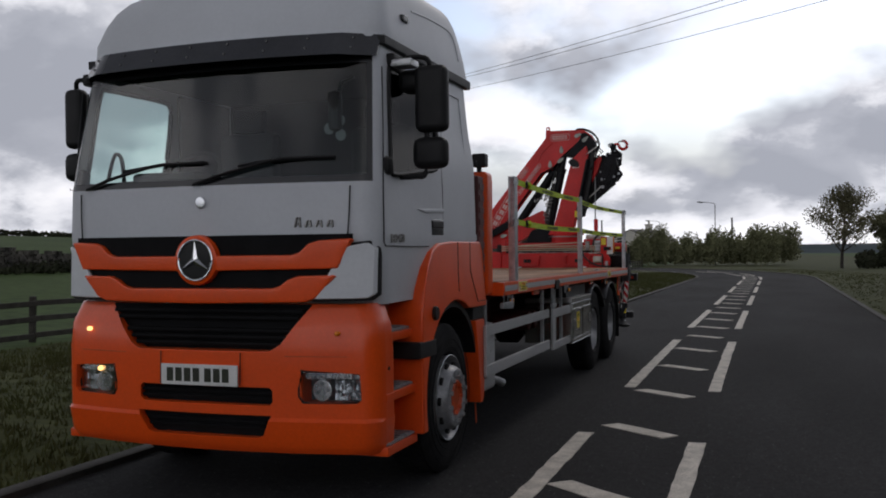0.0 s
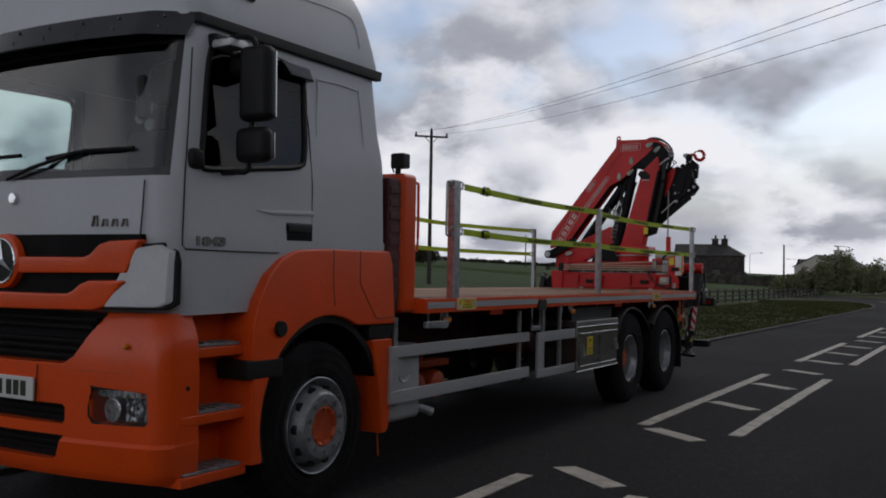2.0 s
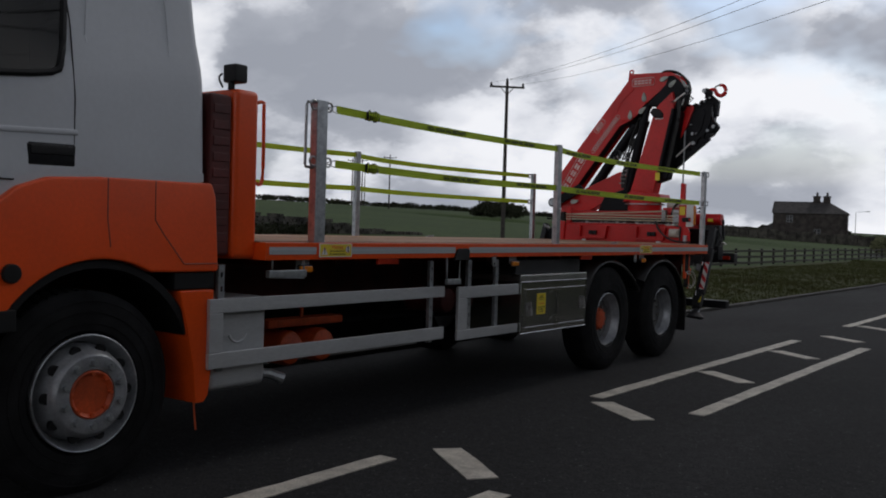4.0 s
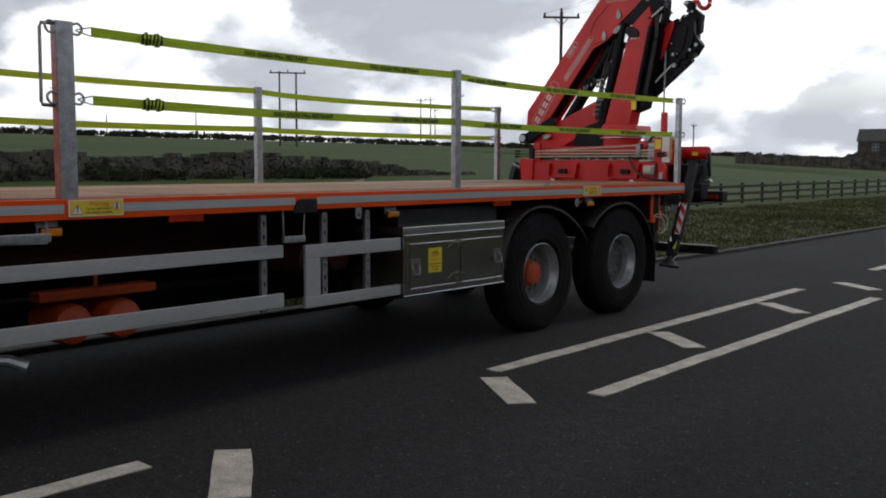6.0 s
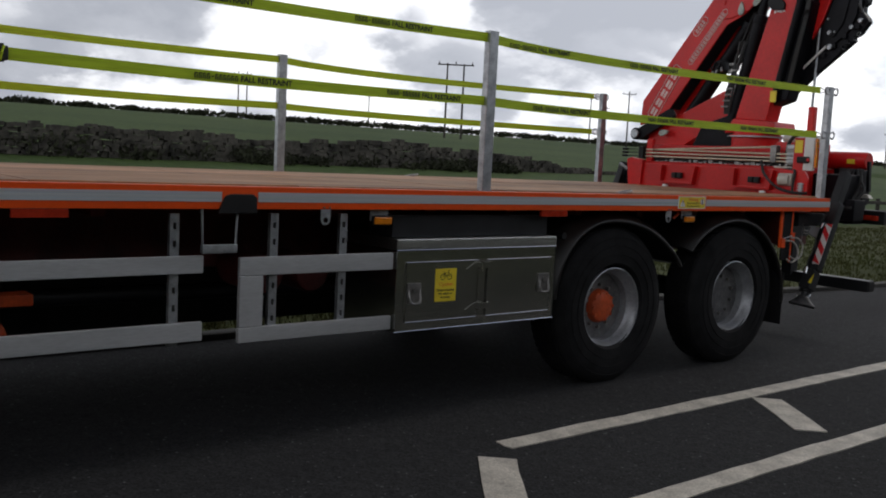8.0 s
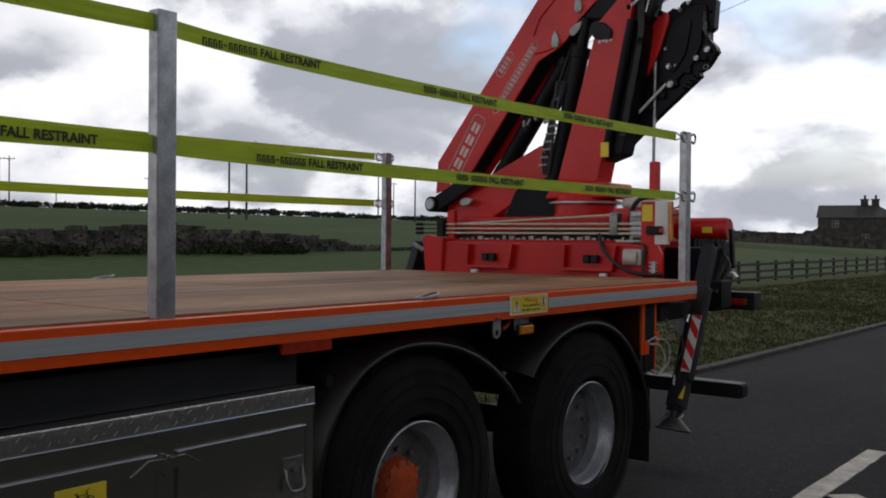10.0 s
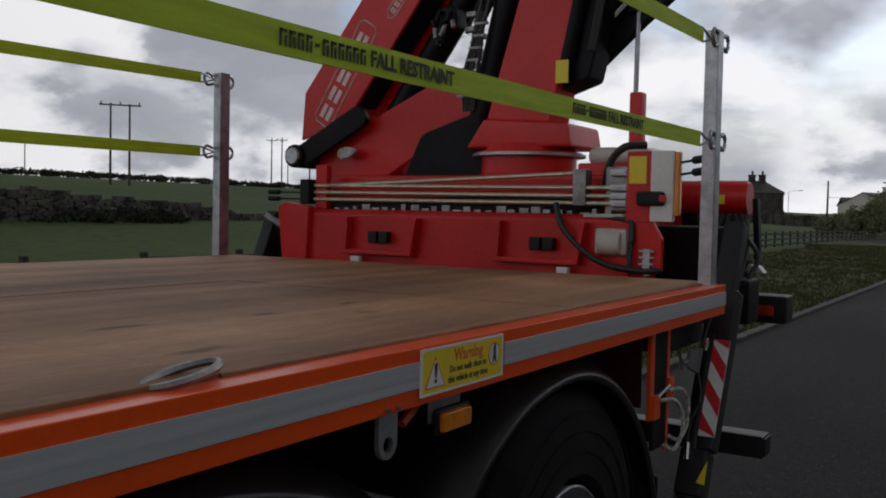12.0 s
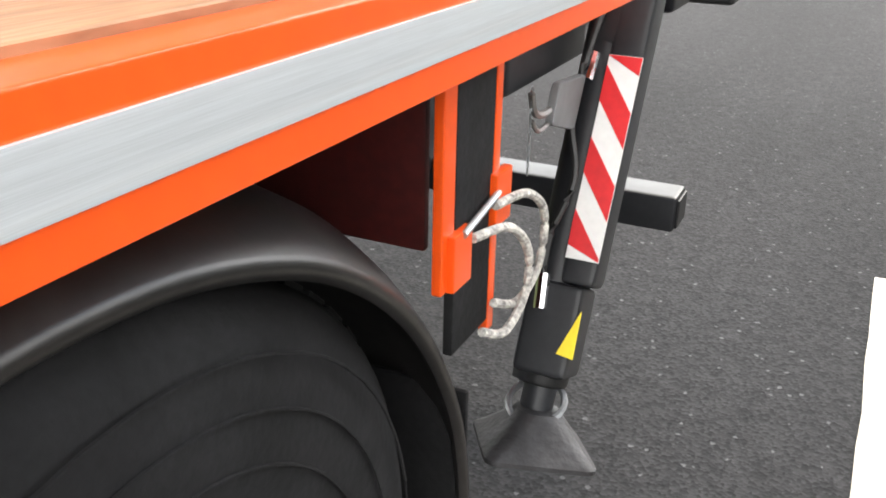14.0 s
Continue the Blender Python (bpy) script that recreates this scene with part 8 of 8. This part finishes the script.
                box(bm, X - 0.0003, X + 0.0003, u + w - 0.005, u + w, c - 0.0125, c + 0.004)
            box(bm, X - 0.0003, X + 0.0003, yy + 0.080, yy + 0.090, c - 0.002, c + 0.003)
            part("strap_print", bm, INK, st, "dark printed words")


for x, sx in ((-0.034, 1), (2 * XC + 0.034, -1)):
    for z in (1.748, 2.092):
        build_strap(x, z, sx, sx > 0)

# ---- verge, fences, walls and distance ----
def place_on_land(x, y):
    return Vector((x, y, land(x, y)))


def build_fence(x, y0, y1):
    fence = thing("post_and_rail_fence", (x, y0, land(x, y0)), "weathered dark wooden three-rail fence along the verge", "fence")
    rng = random.Random(3)
    n = int((y1 - y0) / 1.85)
    post = finish("post", box(B(), -0.05, 0.05, -0.04, 0.04, -0.38, 0.76, 0.01, seg=1), WOOD_FENCE)
    for i in range(n + 1):
        y = y0 + i * 1.85
        o = part("post", post, None, fence)
        o.matrix_basis = pose(x, y, land(x, y), rng.uniform(-2, 2), rng.uniform(-2, 2), rng.uniform(-6, 6))
    rail = finish("rail", box(B(), 0.045, 0.085, -1.88, 1.88, -0.045, 0.045, 0.008, seg=1), WOOD_FENCE)
    for i in range(0, n - 1, 2):
        y = y0 + (i + 1) * 1.85
        for z in (0.12, 0.38, 0.64):
            o = part("rail", rail, None, fence)
            a = math.degrees(math.atan2(land(x, y + 1.8) - land(x, y - 1.8), 3.6))
            o.matrix_basis = pose(x, y, land(x, y) + z, a + rng.uniform(-0.4, 0.4), 0, rng.uniform(-0.3, 0.3))
    return fence


build_fence(-9.5, -22, 92)


def build_stone_wall():
    rng = random.Random(11)
    verts, faces = [], []
    def stone(c, sx, sy, sz, turn):
        b = len(verts)
        ct, st_ = math.cos(turn), math.sin(turn)
        for dz in (-1, 1):
            for dx, dy in ((-1, -1), (1, -1), (1, 1), (-1, 1)):
                px, py = dx * sx / 2 * rng.uniform(0.8, 1), dy * sy / 2 * rng.uniform(0.8, 1)
                verts.append((c[0] + px * ct - py * st_, c[1] + px * st_ + py * ct, c[2] + dz * sz / 2 * rng.uniform(0.8, 1)))
        for f in ((0, 3, 2, 1), (4, 5, 6, 7), (0, 1, 5, 4), (1, 2, 6, 5), (2, 3, 7, 6), (3, 0, 4, 7)):
            faces.append(tuple(b + i for i in f))
    path = [(-30.5, -12.0), (-29.5, 10.0), (-30.0, 25.0), (-31.0, 38.0), (-31.6, 45.0)]
    for (xa, ya), (xb, yb) in zip(path, path[1:]):
        L = math.hypot(xb - xa, yb - ya)
        turn = math.atan2(yb - ya, xb - xa)
        z = -0.12
        while z < 1.75:
            h = rng.uniform(0.09, 0.17)
            s = -rng.random() * 0.4
            while s < L:
                w = rng.uniform(0.14, 0.42)
                x, y = xa + (xb - xa) * s / L, ya + (yb - ya) * s / L
                top = (1.04 if y < 26 else 1.04 - (y - 26) * 0.058) + 0.40 * noise.noise((x * 0.16, y * 0.16, 4.0)) + 0.22 * noise.noise((x * 0.9, y * 0.9, 2.0))
                if z < top:
                    hh = h * rng.uniform(0.8, 1.15)
                    stone((x + rng.uniform(-0.08, 0.08), y + rng.uniform(-0.05, 0.05), land(x, y) + z + h / 2 + rng.uniform(-0.03, 0.03)), w * 1.1, 0.55 - 0.12 * z, hh * 1.15, turn + rng.uniform(-0.12, 0.12))
                s += w
            z += h * 0.95
    me = bpy.data.meshes.new("field_wall")
    me.from_pydata(verts, [], faces)
    me.materials.append(STONE)
    tagged(new("field_wall", me), "dark tumbledown dry stone field wall", "stone wall", kind="stuff")


build_stone_wall()


def leaves(bm, centre, radii, n, size, rng, hollow=0.35):
    """A crown of many small leaf blades in an uneven clump."""
    c = Vector(centre)
    for _ in range(n):
        while True:
            p = Vector((rng.uniform(-1, 1), rng.uniform(-1, 1), rng.uniform(-1, 1)))
            if hollow < p.length < 1:
                break
        p *= 0.8 + 0.35 * noise.noise(p * 2.1 + c * 0.37)
        q = c + Vector((p.x * radii[0], p.y * radii[1], p.z * radii[2]))
        a = Vector((rng.uniform(-1, 1), rng.uniform(-1, 1), rng.uniform(-1, 1))).normalized()
        b = a.orthogonal().normalized()
        s = size * rng.uniform(0.6, 1.3)
        bm.faces.new([bm.verts.new(q + a * s), bm.verts.new(q + b * s * 0.6), bm.verts.new(q - a * s), bm.verts.new(q - b * s * 0.6)])


def build_hedgerow():
    """The dark hedge along the crest of the fields."""
    rng = random.Random(21)
    bm = B()
    pts = [(-150, -40), (-150, 60), (-140, 130), (-120, 190), (-70, 240), (-20, 250)]
    for (xa, ya), (xb, yb) in zip(pts, pts[1:]):
        L = math.hypot(xb - xa, yb - ya)
        n = int(L / 2.2)
        for i in range(n):
            k = (i + rng.random()) / n
            x, y = xa + (xb - xa) * k, ya + (yb - ya) * k
            h = 0.55 + 0.5 * max(0, noise.noise((x * 0.06, y * 0.06, 2.0))) + rng.uniform(0, 0.3)
            leaves(bm, (x, y, land(x, y) + h * 0.45), (2.6, 2.6, h * 0.95), 150, 0.3, rng, 0.0)
    tagged(new("hedgerow", finish("hedgerow", bm, LEAF_DARK)), "dark distant hedgerow along the crest of the field", "hedge", kind="stuff")


build_hedgerow()


def build_bank():
    """Brambles and rough growth over the tumbled wall."""
    rng = random.Random(44)
    bm = B()
    for i in range(110):
        y = -12 + 46 * rng.random()
        x = -29.6 + 0.9 * rng.uniform(-1, 1)
        h = (0.75 if y < 20 else 0.45) * rng.uniform(0.5, 1.25)
        leaves(bm, (x, y, land(x, y) + h * 0.5), (0.8, 1.0, h * 0.75), 70, 0.10, rng, 0.0)
    tagged(new("bramble_bank", finish("bramble_bank", bm, LEAF_DARK)), "dark brambles and rough growth over the field wall", "brambles", kind="stuff")


build_bank()


def build_tree(at, height, spread, seed, leaf, n_leaf, label, size=0.2, bare=0.0, trunk=0.16, first=0.25):
    rng = random.Random(seed)
    base = Vector(at)
    tree = thing("tree", at, label, "tree")
    bm, crown = B(), B()
    def limb(p, d, length, r, depth):
        pts, q, dd = [p], p, d.copy()
        for i in range(4):
            dd = (dd + Vector((rng.uniform(-1, 1), rng.uniform(-1, 1), rng.uniform(-0.2, 0.6))) * 0.16).normalized()
            q = q + dd * length / 4
            pts.append(q)
        tube(bm, pts, [r * (1 - 0.16 * i) for i in range(5)], 6 if depth < 2 else 4)
        if depth >= 3:
            leaves(crown, q, (spread * 0.20,) * 3, max(3, n_leaf), size, rng, 0.0)
            return
        if depth >= 1:
            leaves(crown, q, (spread * 0.22,) * 3, max(2, n_leaf // 2), size, rng, 0.0)
        k = (11, 4, 3)[depth]
        for i in range(k):
            j = rng.choice((1, 2, 3, 4)) if depth else min(4, 1 + i * 4 // k)
            short = 1.25 - 0.9 * i / k if depth == 0 else 1.0
            a = rng.uniform(0, 2 * math.pi) if depth else i * 2.4
            out = Vector((math.cos(a), math.sin(a), rng.uniform(0.15, 0.75)))
            limb(pts[j], (dd * 0.35 + out).normalized(), length * short * rng.uniform(0.42, 0.58), r * (1 - 0.16 * j) * 0.55, depth + 1)
    limb(base, Vector((0, 0, 1)), height * 0.72, trunk, 0)
    part("trunk", bm, BARK, tree)
    part("crown", crown, leaf, tree)
    return tree


build_tree(place_on_land(8.4, 80.0), 7.6, 4.4, 5, LEAF_BROWN, 42, "tall half-leafed roadside tree with open branches", 0.105)
build_tree(place_on_land(13.2, 82.0), 5.5, 4.0, 6, LEAF, 60, "dense green roadside tree in the verge", 0.2)


def build_thicket(name, spots, leaf, label, seed, size=0.22):
    rng = random.Random(seed)
    bm = B()
    for x, y, w, h in spots:
        z = land(x, y)
        for k in range(int(5 * w)):
            a, b = x + rng.uniform(-w, w) * 0.6, y + rng.uniform(-w, w) * 0.5
            hh = h * rng.uniform(0.55, 1.0)
            leaves(bm, (a, b, z + hh * 0.5), (w * 0.38, w * 0.38, hh * 0.52), 260, size * 0.7, rng, 0.0)
    return tagged(new(name, finish(name, bm, leaf)), label, "bushes", kind="stuff")


# Added hedge, out of view, dims light and reflections on the lorry's side.
build_thicket("unseen_hedge", [(10.2 + 0.5 * math.sin(i * 1.3), -24 + i * 1.9, 1.9, 5.2) for i in range(33)], LEAF_DARK, "tall dark hedge added out of view along the far lane", 38, 0.4)
rngb = random.Random(31)
spots = []
for i in range(20):
    x = -13.5 + i * 0.95
    spots.append((x, 100 + rngb.uniform(-4, 6), 1.9, (3.6, 4.0, 4.4, 3.9, 4.6, 5.0, 4.4)[i % 7] * (0.72 if i < 3 else 1) * (1.0 if i < 16 else 1.12)))
build_thicket("roadside_thicket", spots, LEAF, "thick olive green roadside hedge and scrub at the bend", 8)
build_thicket("roadside_thicket", [(10.5 + i * 1.6, 78 + i * 1.0, 1.8, 1.9) for i in range(9)], LEAF_DARK, "low dark scrub along the far verge", 18)
build_thicket("field_bush", [(-78, 128, 4.0, 3.6), (-82, 130, 3.5, 3.0)], LEAF_DARK, "dark round bush standing alone in the field", 28, 0.3)
build_thicket("field_bush", [(-58 + i * 3, 205, 3.5, 2.0 + (i % 3) * 0.5) for i in range(6)], LEAF_DARK, "far dark bushes on the skyline", 29, 0.35)


def build_pole(x, y, h, arm=1.0, label="dark wooden electricity pole with a cross-arm", lean=0.0, turn=45.0):
    z = land(x, y)
    p = thing("utility_pole", (x, y, z), label, "pole", "electricity poles")
    bm = B()
    tube(bm, [(x, y, z - 0.3), (x + lean, y, z + h)], [0.15, 0.10], 10)
    part("shaft", bm, POLE_WOOD, p)
    if arm:
        c, s = math.cos(radians(turn)), math.sin(radians(turn))
        bm = B()
        m = Matrix.Translation((x, y, z + h - 0.35)) @ Euler((0, 0, radians(turn))).to_matrix().to_4x4()
        box(bm, -arm, arm, -0.06, 0.06, -0.06, 0.06, 0.01, m=m)
        part("cross_arm", bm, POLE_WOOD, p)
        for k in (-1, 0, 1):
            bm = B()
            q = Vector((x + c * arm * 0.92 * k, y + s * arm * 0.92 * k, z + h - 0.3))
            if k == 0:
                q.z += 0.3
            lathe(bm, [(0.0, 0.04), (0.05, 0.09), (0.09, 0.05), (0.13, 0.09), (0.18, 0.05), (0.24, 0.03)], q, 10, "z")
            part("insulator", bm, STEEL_BLACK, p)
        bm = B()
        for k in (-1, 1):
            tube(bm, [(x + c * arm * 0.4 * k, y + s * arm * 0.4 * k, z + h - 0.38), (x, y, z + h - 0.85)], 0.025, 5)
        part("brace", bm, POLE_WOOD, p)
    return Vector((x, y, z + h))


tops = [build_pole(-28.6, 50.0, 10.3, 1.15, turn=44)]
next_pole = tops[0] + Vector((90.3, -93.5, 0.0))


def build_wires():
    c, s = math.cos(radians(44)), math.sin(radians(44))
    for k in (-1, 0, 1):
        bm = B()
        a = tops[0] + Vector((c * 1.06 * k, s * 1.06 * k, 0.1 if k == 0 else -0.1))
        b = next_pole + Vector((c * 1.06 * k, s * 1.06 * k, 0.1 if k == 0 else -0.1))
        pts = []
        for i in range(61):
            t = i / 60
            p = a.lerp(b, t)
            p.z -= 4 * 4.05 * t * (1 - t)
            pts.append(p)
        tube(bm, pts, 0.008, 5)
        solid("overhead_wire", bm, STEEL_BLACK, "thin dark overhead electricity wire sagging between poles", "wire", "overhead wires")


build_wires()


def at_bearing(eye, az, dist):
    return eye[0] - math.sin(radians(az)) * dist, eye[1] + math.cos(radians(az)) * dist


E65 = (4.44, 1.06)
for az, dist, h, arm in ((63.15, 190, 9.5, 0.9), (63.65, 190, 9.5, 0.9), (55.9, 230, 9.0, 0.9), (40.15, 170, 9.8, 1.2), (41.8, 185, 9.5, 1.0), (42.4, 190, 9.5, 1.0), (41.5, 240, 9.5, 0.9), (25.9, 190, 6.5, 0.5), (60.9, 260, 8.0, 0.0)):
    build_pole(*at_bearing(E65, az, dist), h, arm, turn=az + 10)
# a pair of poles joined by one arm
for az in (51.05, 50.05):
    build_pole(*at_bearing(E65, az, 122), 9.6, 0, "tall dark twin electricity pole without an arm of its own")
xa, ya = at_bearing(E65, 51.05, 122)
xb, yb = at_bearing(E65, 50.05, 122)
zt = land(xa, ya) + 9.4
pair = B()
cyl(pair, (xa + (xa - xb) * 0.6, ya + (ya - yb) * 0.6, zt), (xb - (xa - xb) * 0.6, yb - (ya - yb) * 0.6, zt), 0.09, seg=8)
for k in (-0.5, 0.5, 1.5):
    cyl(pair, (xa + (xb - xa) * k, ya + (yb - ya) * k, zt), (xa + (xb - xa) * k, ya + (yb - ya) * k, zt + 0.4), 0.07, seg=8)
solid("pole_cross_arm", pair, POLE_WOOD, "long dark cross-arm bolted across twin electricity poles", "cross-arm")


def build_lamp(x, y, h, arm, turn, label="grey street lamp with a short curved arm"):
    z = land(x, y)
    lamp = thing("street_lamp", (x, y, z), label, "street lamp", "street lamps")
    d = Vector((math.cos(radians(turn)), math.sin(radians(turn)), 0))
    bm = B()
    tube(bm, [(x, y, z), (x, y, z + 1.4), (x, y, z + 1.45), (x, y, z + h)], [0.10, 0.09, 0.065, 0.05], 10)
    p = Vector((x, y, z + h))
    tube(bm, smooth_path([p, p + d * arm * 0.25 + Vector((0, 0, 0.14)), p + d * arm + Vector((0, 0, 0.24))], 5), 0.035, 8)
    part("column", bm, LAMP_GREY, lamp)
    bm = B()
    e = p + d * arm + Vector((0, 0, 0.24))
    m = Matrix.Translation(e + d * 0.3) @ Euler((0, radians(-6), radians(turn))).to_matrix().to_4x4()
    box(bm, -0.35, 0.35, -0.14, 0.14, -0.07, 0.08, 0.05, m=m)
    part("lantern", bm, LAMP_GREY, lamp)


build_lamp(-2.9, 104.0, 6.9, 1.3, 180)
build_lamp(-12.9, 142.0, 6.2, 1.5, 180)
build_lamp(-34.0, 229.0, 5.3, 2.0, 180)
build_lamp(-38.6, 198.0, 5.6, 2.0, 0)
build_pole(-1.3, 112.0, 5.6, 0.0, "plain dark wooden roadside pole")
build_pole(-20.4, 133.0, 6.1, 0.0, "plain dark wooden roadside pole")


def build_house(at, turn, length, depth, eaves, ridge, label, chimneys=(), lean_to=True, wall=None, hip=0.0):
    x, y = at
    z = land(x, y) - 0.2
    house = thing("house", (x, y, z), label, "house")
    M = Matrix.Translation((x, y, z)) @ Euler((0, 0, radians(turn))).to_matrix().to_4x4()
    wall = wall or BRICK
    L, D = length / 2, depth / 2
    def put(bm):
        for v in bm.verts:
            if hip and v.co.x > L - 0.3 and v.co.z > eaves:
                v.co.x -= hip * min(1.0, (v.co.z - eaves) / (ridge - eaves))
        bmesh.ops.transform(bm, matrix=M, verts=bm.verts)
        return bm
    bm = prism(B(), [(-D, 0), (D, 0), (D, eaves), (0, ridge), (-D, eaves)], "x", -L, L)
    cuts = []
    wins = [(-L * 0.55, 2.9), (L * 0.2, 0.9)]
    for wx, wz in wins:
        cuts.append(box(B(), wx - 0.5, wx + 0.5, -D - 0.5, -D + 0.15, wz, wz + 1.15))
    w = part("wall", put(cut(bm, cuts)), wall, house)
    for wx, wz in wins:
        bm = B()
        box(bm, wx - 0.5, wx + 0.5, -D + 0.10, -D + 0.14, wz, wz + 1.15)
        win = part("window", put(bm), GLOSS, house)
        bm = B()
        for a in (-0.47, 0.0, 0.47):
            box(bm, wx + a - 0.03, wx + a + 0.03, -D + 0.06, -D + 0.12, wz, wz + 1.15)
        for b in (0.03, 0.57, 1.12):
            box(bm, wx - 0.5, wx + 0.5, -D + 0.06, -D + 0.12, wz + b - 0.03, wz + b + 0.03)
        part("window_frame", put(bm), LAMP_GREY if wall is BRICK else PLAIN_WHITE, win)
    for s in (-1, 1):
        ang = math.atan2(ridge - eaves, D)
        n = 14
        bm = B()
        for i in range(n):
            t0, t1 = i / n, (i + 1) / n + 0.02
            e0, e1 = Vector((0, s * (D + 0.25) * (1 - t0), 0)), Vector((0, s * (D + 0.25) * (1 - t1), 0))
            z0, z1 = eaves - 0.1 + (ridge - eaves + 0.18) * t0 + 0.05, eaves - 0.1 + (ridge - eaves + 0.18) * t1 + 0.02
            v = [bm.verts.new((a, yy, zz)) for a, yy, zz in ((-L - 0.2, e0.y, z0), (L + 0.2, e0.y, z0), (L + 0.2, e1.y, z1), (-L - 0.2, e1.y, z1))]
            u = [bm.verts.new((p.co.x, p.co.y, p.co.z - 0.05)) for p in v]
            bm.faces.new(v); bm.faces.new(u[::-1])
            for k in range(4):
                bm.faces.new((v[k], u[k], u[(k + 1) % 4], v[(k + 1) % 4]))
        bmesh.ops.recalc_face_normals(bm, faces=bm.faces)
        parts("roof_course", put(bm), ROOF, house)
    for cx in chimneys:
        bm = box(B(), cx - 0.5, cx + 0.5, -0.4, 0.4, ridge - 0.6, ridge + 0.95, 0.03)
        box(bm, cx - 0.58, cx + 0.58, -0.5, 0.5, ridge + 0.85, ridge + 1.03, 0.03)
        ch = part("chimney", put(bm), wall, house)
        bm = B()
        for a in (0.05,):
            cyl(bm, (cx + a, 0, ridge + 1.0), (cx + a, 0, ridge + 1.6), 0.17, 0.14, 12)
        part("chimney_pots", put(bm), wall, ch)
    if lean_to:
        bm = prism(B(), [(-L - 3.4, 0), (-L, 0), (-L, 2.9), (-L - 3.4, 1.0)], "y", -D * 0.8, D * 0.8)
        part("lean_to", put(bm), ROOF, house)
    return house


build_house((-34.4, 148.0), 12, 10.6, 7.0, 4.4, 6.1, "dark stone cottage with slate roof and two chimneys", (0.75, 2.2), hip=2.8)
build_house((-16.0, 147.0), 70, 9.0, 7.0, 3.6, 5.2, "small pale-gabled house beyond the bend", (2.0,), False, CREAM_BOX)
build_house((-27.0, 215.0), 20, 9.0, 7.0, 4.0, 5.6, "far stone house on the skyline", (), False)
# wall in front of the cottage
cw = B()
for i in range(30):
    x, y = -52 + i * 1.3, 131 + 0.35 * i * 0.5
    box(cw, x, x + 1.28, y - 0.25, y + 0.25, land(x, y) - 0.2, land(x, y) + 1.3 + 0.12 * math.sin(i * 1.7), 0.05)
solid("garden_wall", cw, STONE, "dark stone garden wall before the cottage", "wall")


def build_hills():
    bm = B()
    rows = []
    for j, (r, h) in enumerate(((900, 0.0), (1500, 9.0), (2200, 16.0), (2600, 12.0))):
        row = []
        for i in range(81):
            a = radians(-75 + 150 * i / 80)
            k = 1 + 0.8 * noise.noise((i * 0.13, j * 0.7, 3.0))
            row.append(bm.verts.new((-math.sin(a) * r, math.cos(a) * r, max(0.0, h * k))))
        rows.append(row)
    for a, b in zip(rows, rows[1:]):
        for i in range(80):
            bm.faces.new((a[i], a[i + 1], b[i + 1], b[i]))
    bmesh.ops.recalc_face_normals(bm, faces=bm.faces)
    solid("backdrop_hills", bm, HILL, "low grey-blue hills on the horizon", "hills", kind="structure")


build_hills()


def build_grass():
    rng = random.Random(77)
    verts, faces = [], []
    def tuft(x, y, h, n):
        z = land(x, y)
        for _ in range(n):
            a, b = rng.uniform(-0.07, 0.07), rng.uniform(-0.07, 0.07)
            t = rng.uniform(0, math.pi)
            w = 0.006 + 0.007 * rng.random()
            hh = h * rng.uniform(0.5, 1.1)
            lx, ly = rng.uniform(-0.6, 0.6) * hh, rng.uniform(-0.6, 0.6) * hh
            k = len(verts)
            verts.extend([(x + a - w * math.cos(t), y + b - w * math.sin(t), z - 0.01), (x + a + w * math.cos(t), y + b + w * math.sin(t), z - 0.01), (x + a + lx, y + b + ly, z + hh)])
            faces.append((k, k + 1, k + 2))
    for _ in range(26000):
        y = -6 + 70 * rng.random() ** 1.3
        p = road_at(y, -3.2 - 6.3 * rng.random() ** 1.2)
        tuft(p.x, p.y, 0.06 + 0.12 * max(0, noise.noise((p.x * 0.5, p.y * 0.5, 0))), 5)
    for _ in range(2500):
        y = 14 + 60 * rng.random()
        p = road_at(y, 4.0 + 4.0 * rng.random())
        tuft(p.x, p.y, 0.06 + 0.12 * max(0, noise.noise((p.x * 0.5, p.y * 0.5, 0))), 5)
    me = bpy.data.meshes.new("verge_grass")
    me.from_pydata(verts, [], faces)
    me.materials.append(GRASS_BLADES)
    tagged(new("verge_grass", me), "rough tufted verge grass beside the road", "grass", kind="stuff")


GRASS_BLADES = mat("grass_blades", (0.064, 0.075, 0.025), 0.95, 0.0, 0.12, 0.4, 8, second=(0.070, 0.068, 0.028), spec=0.05)
build_grass()
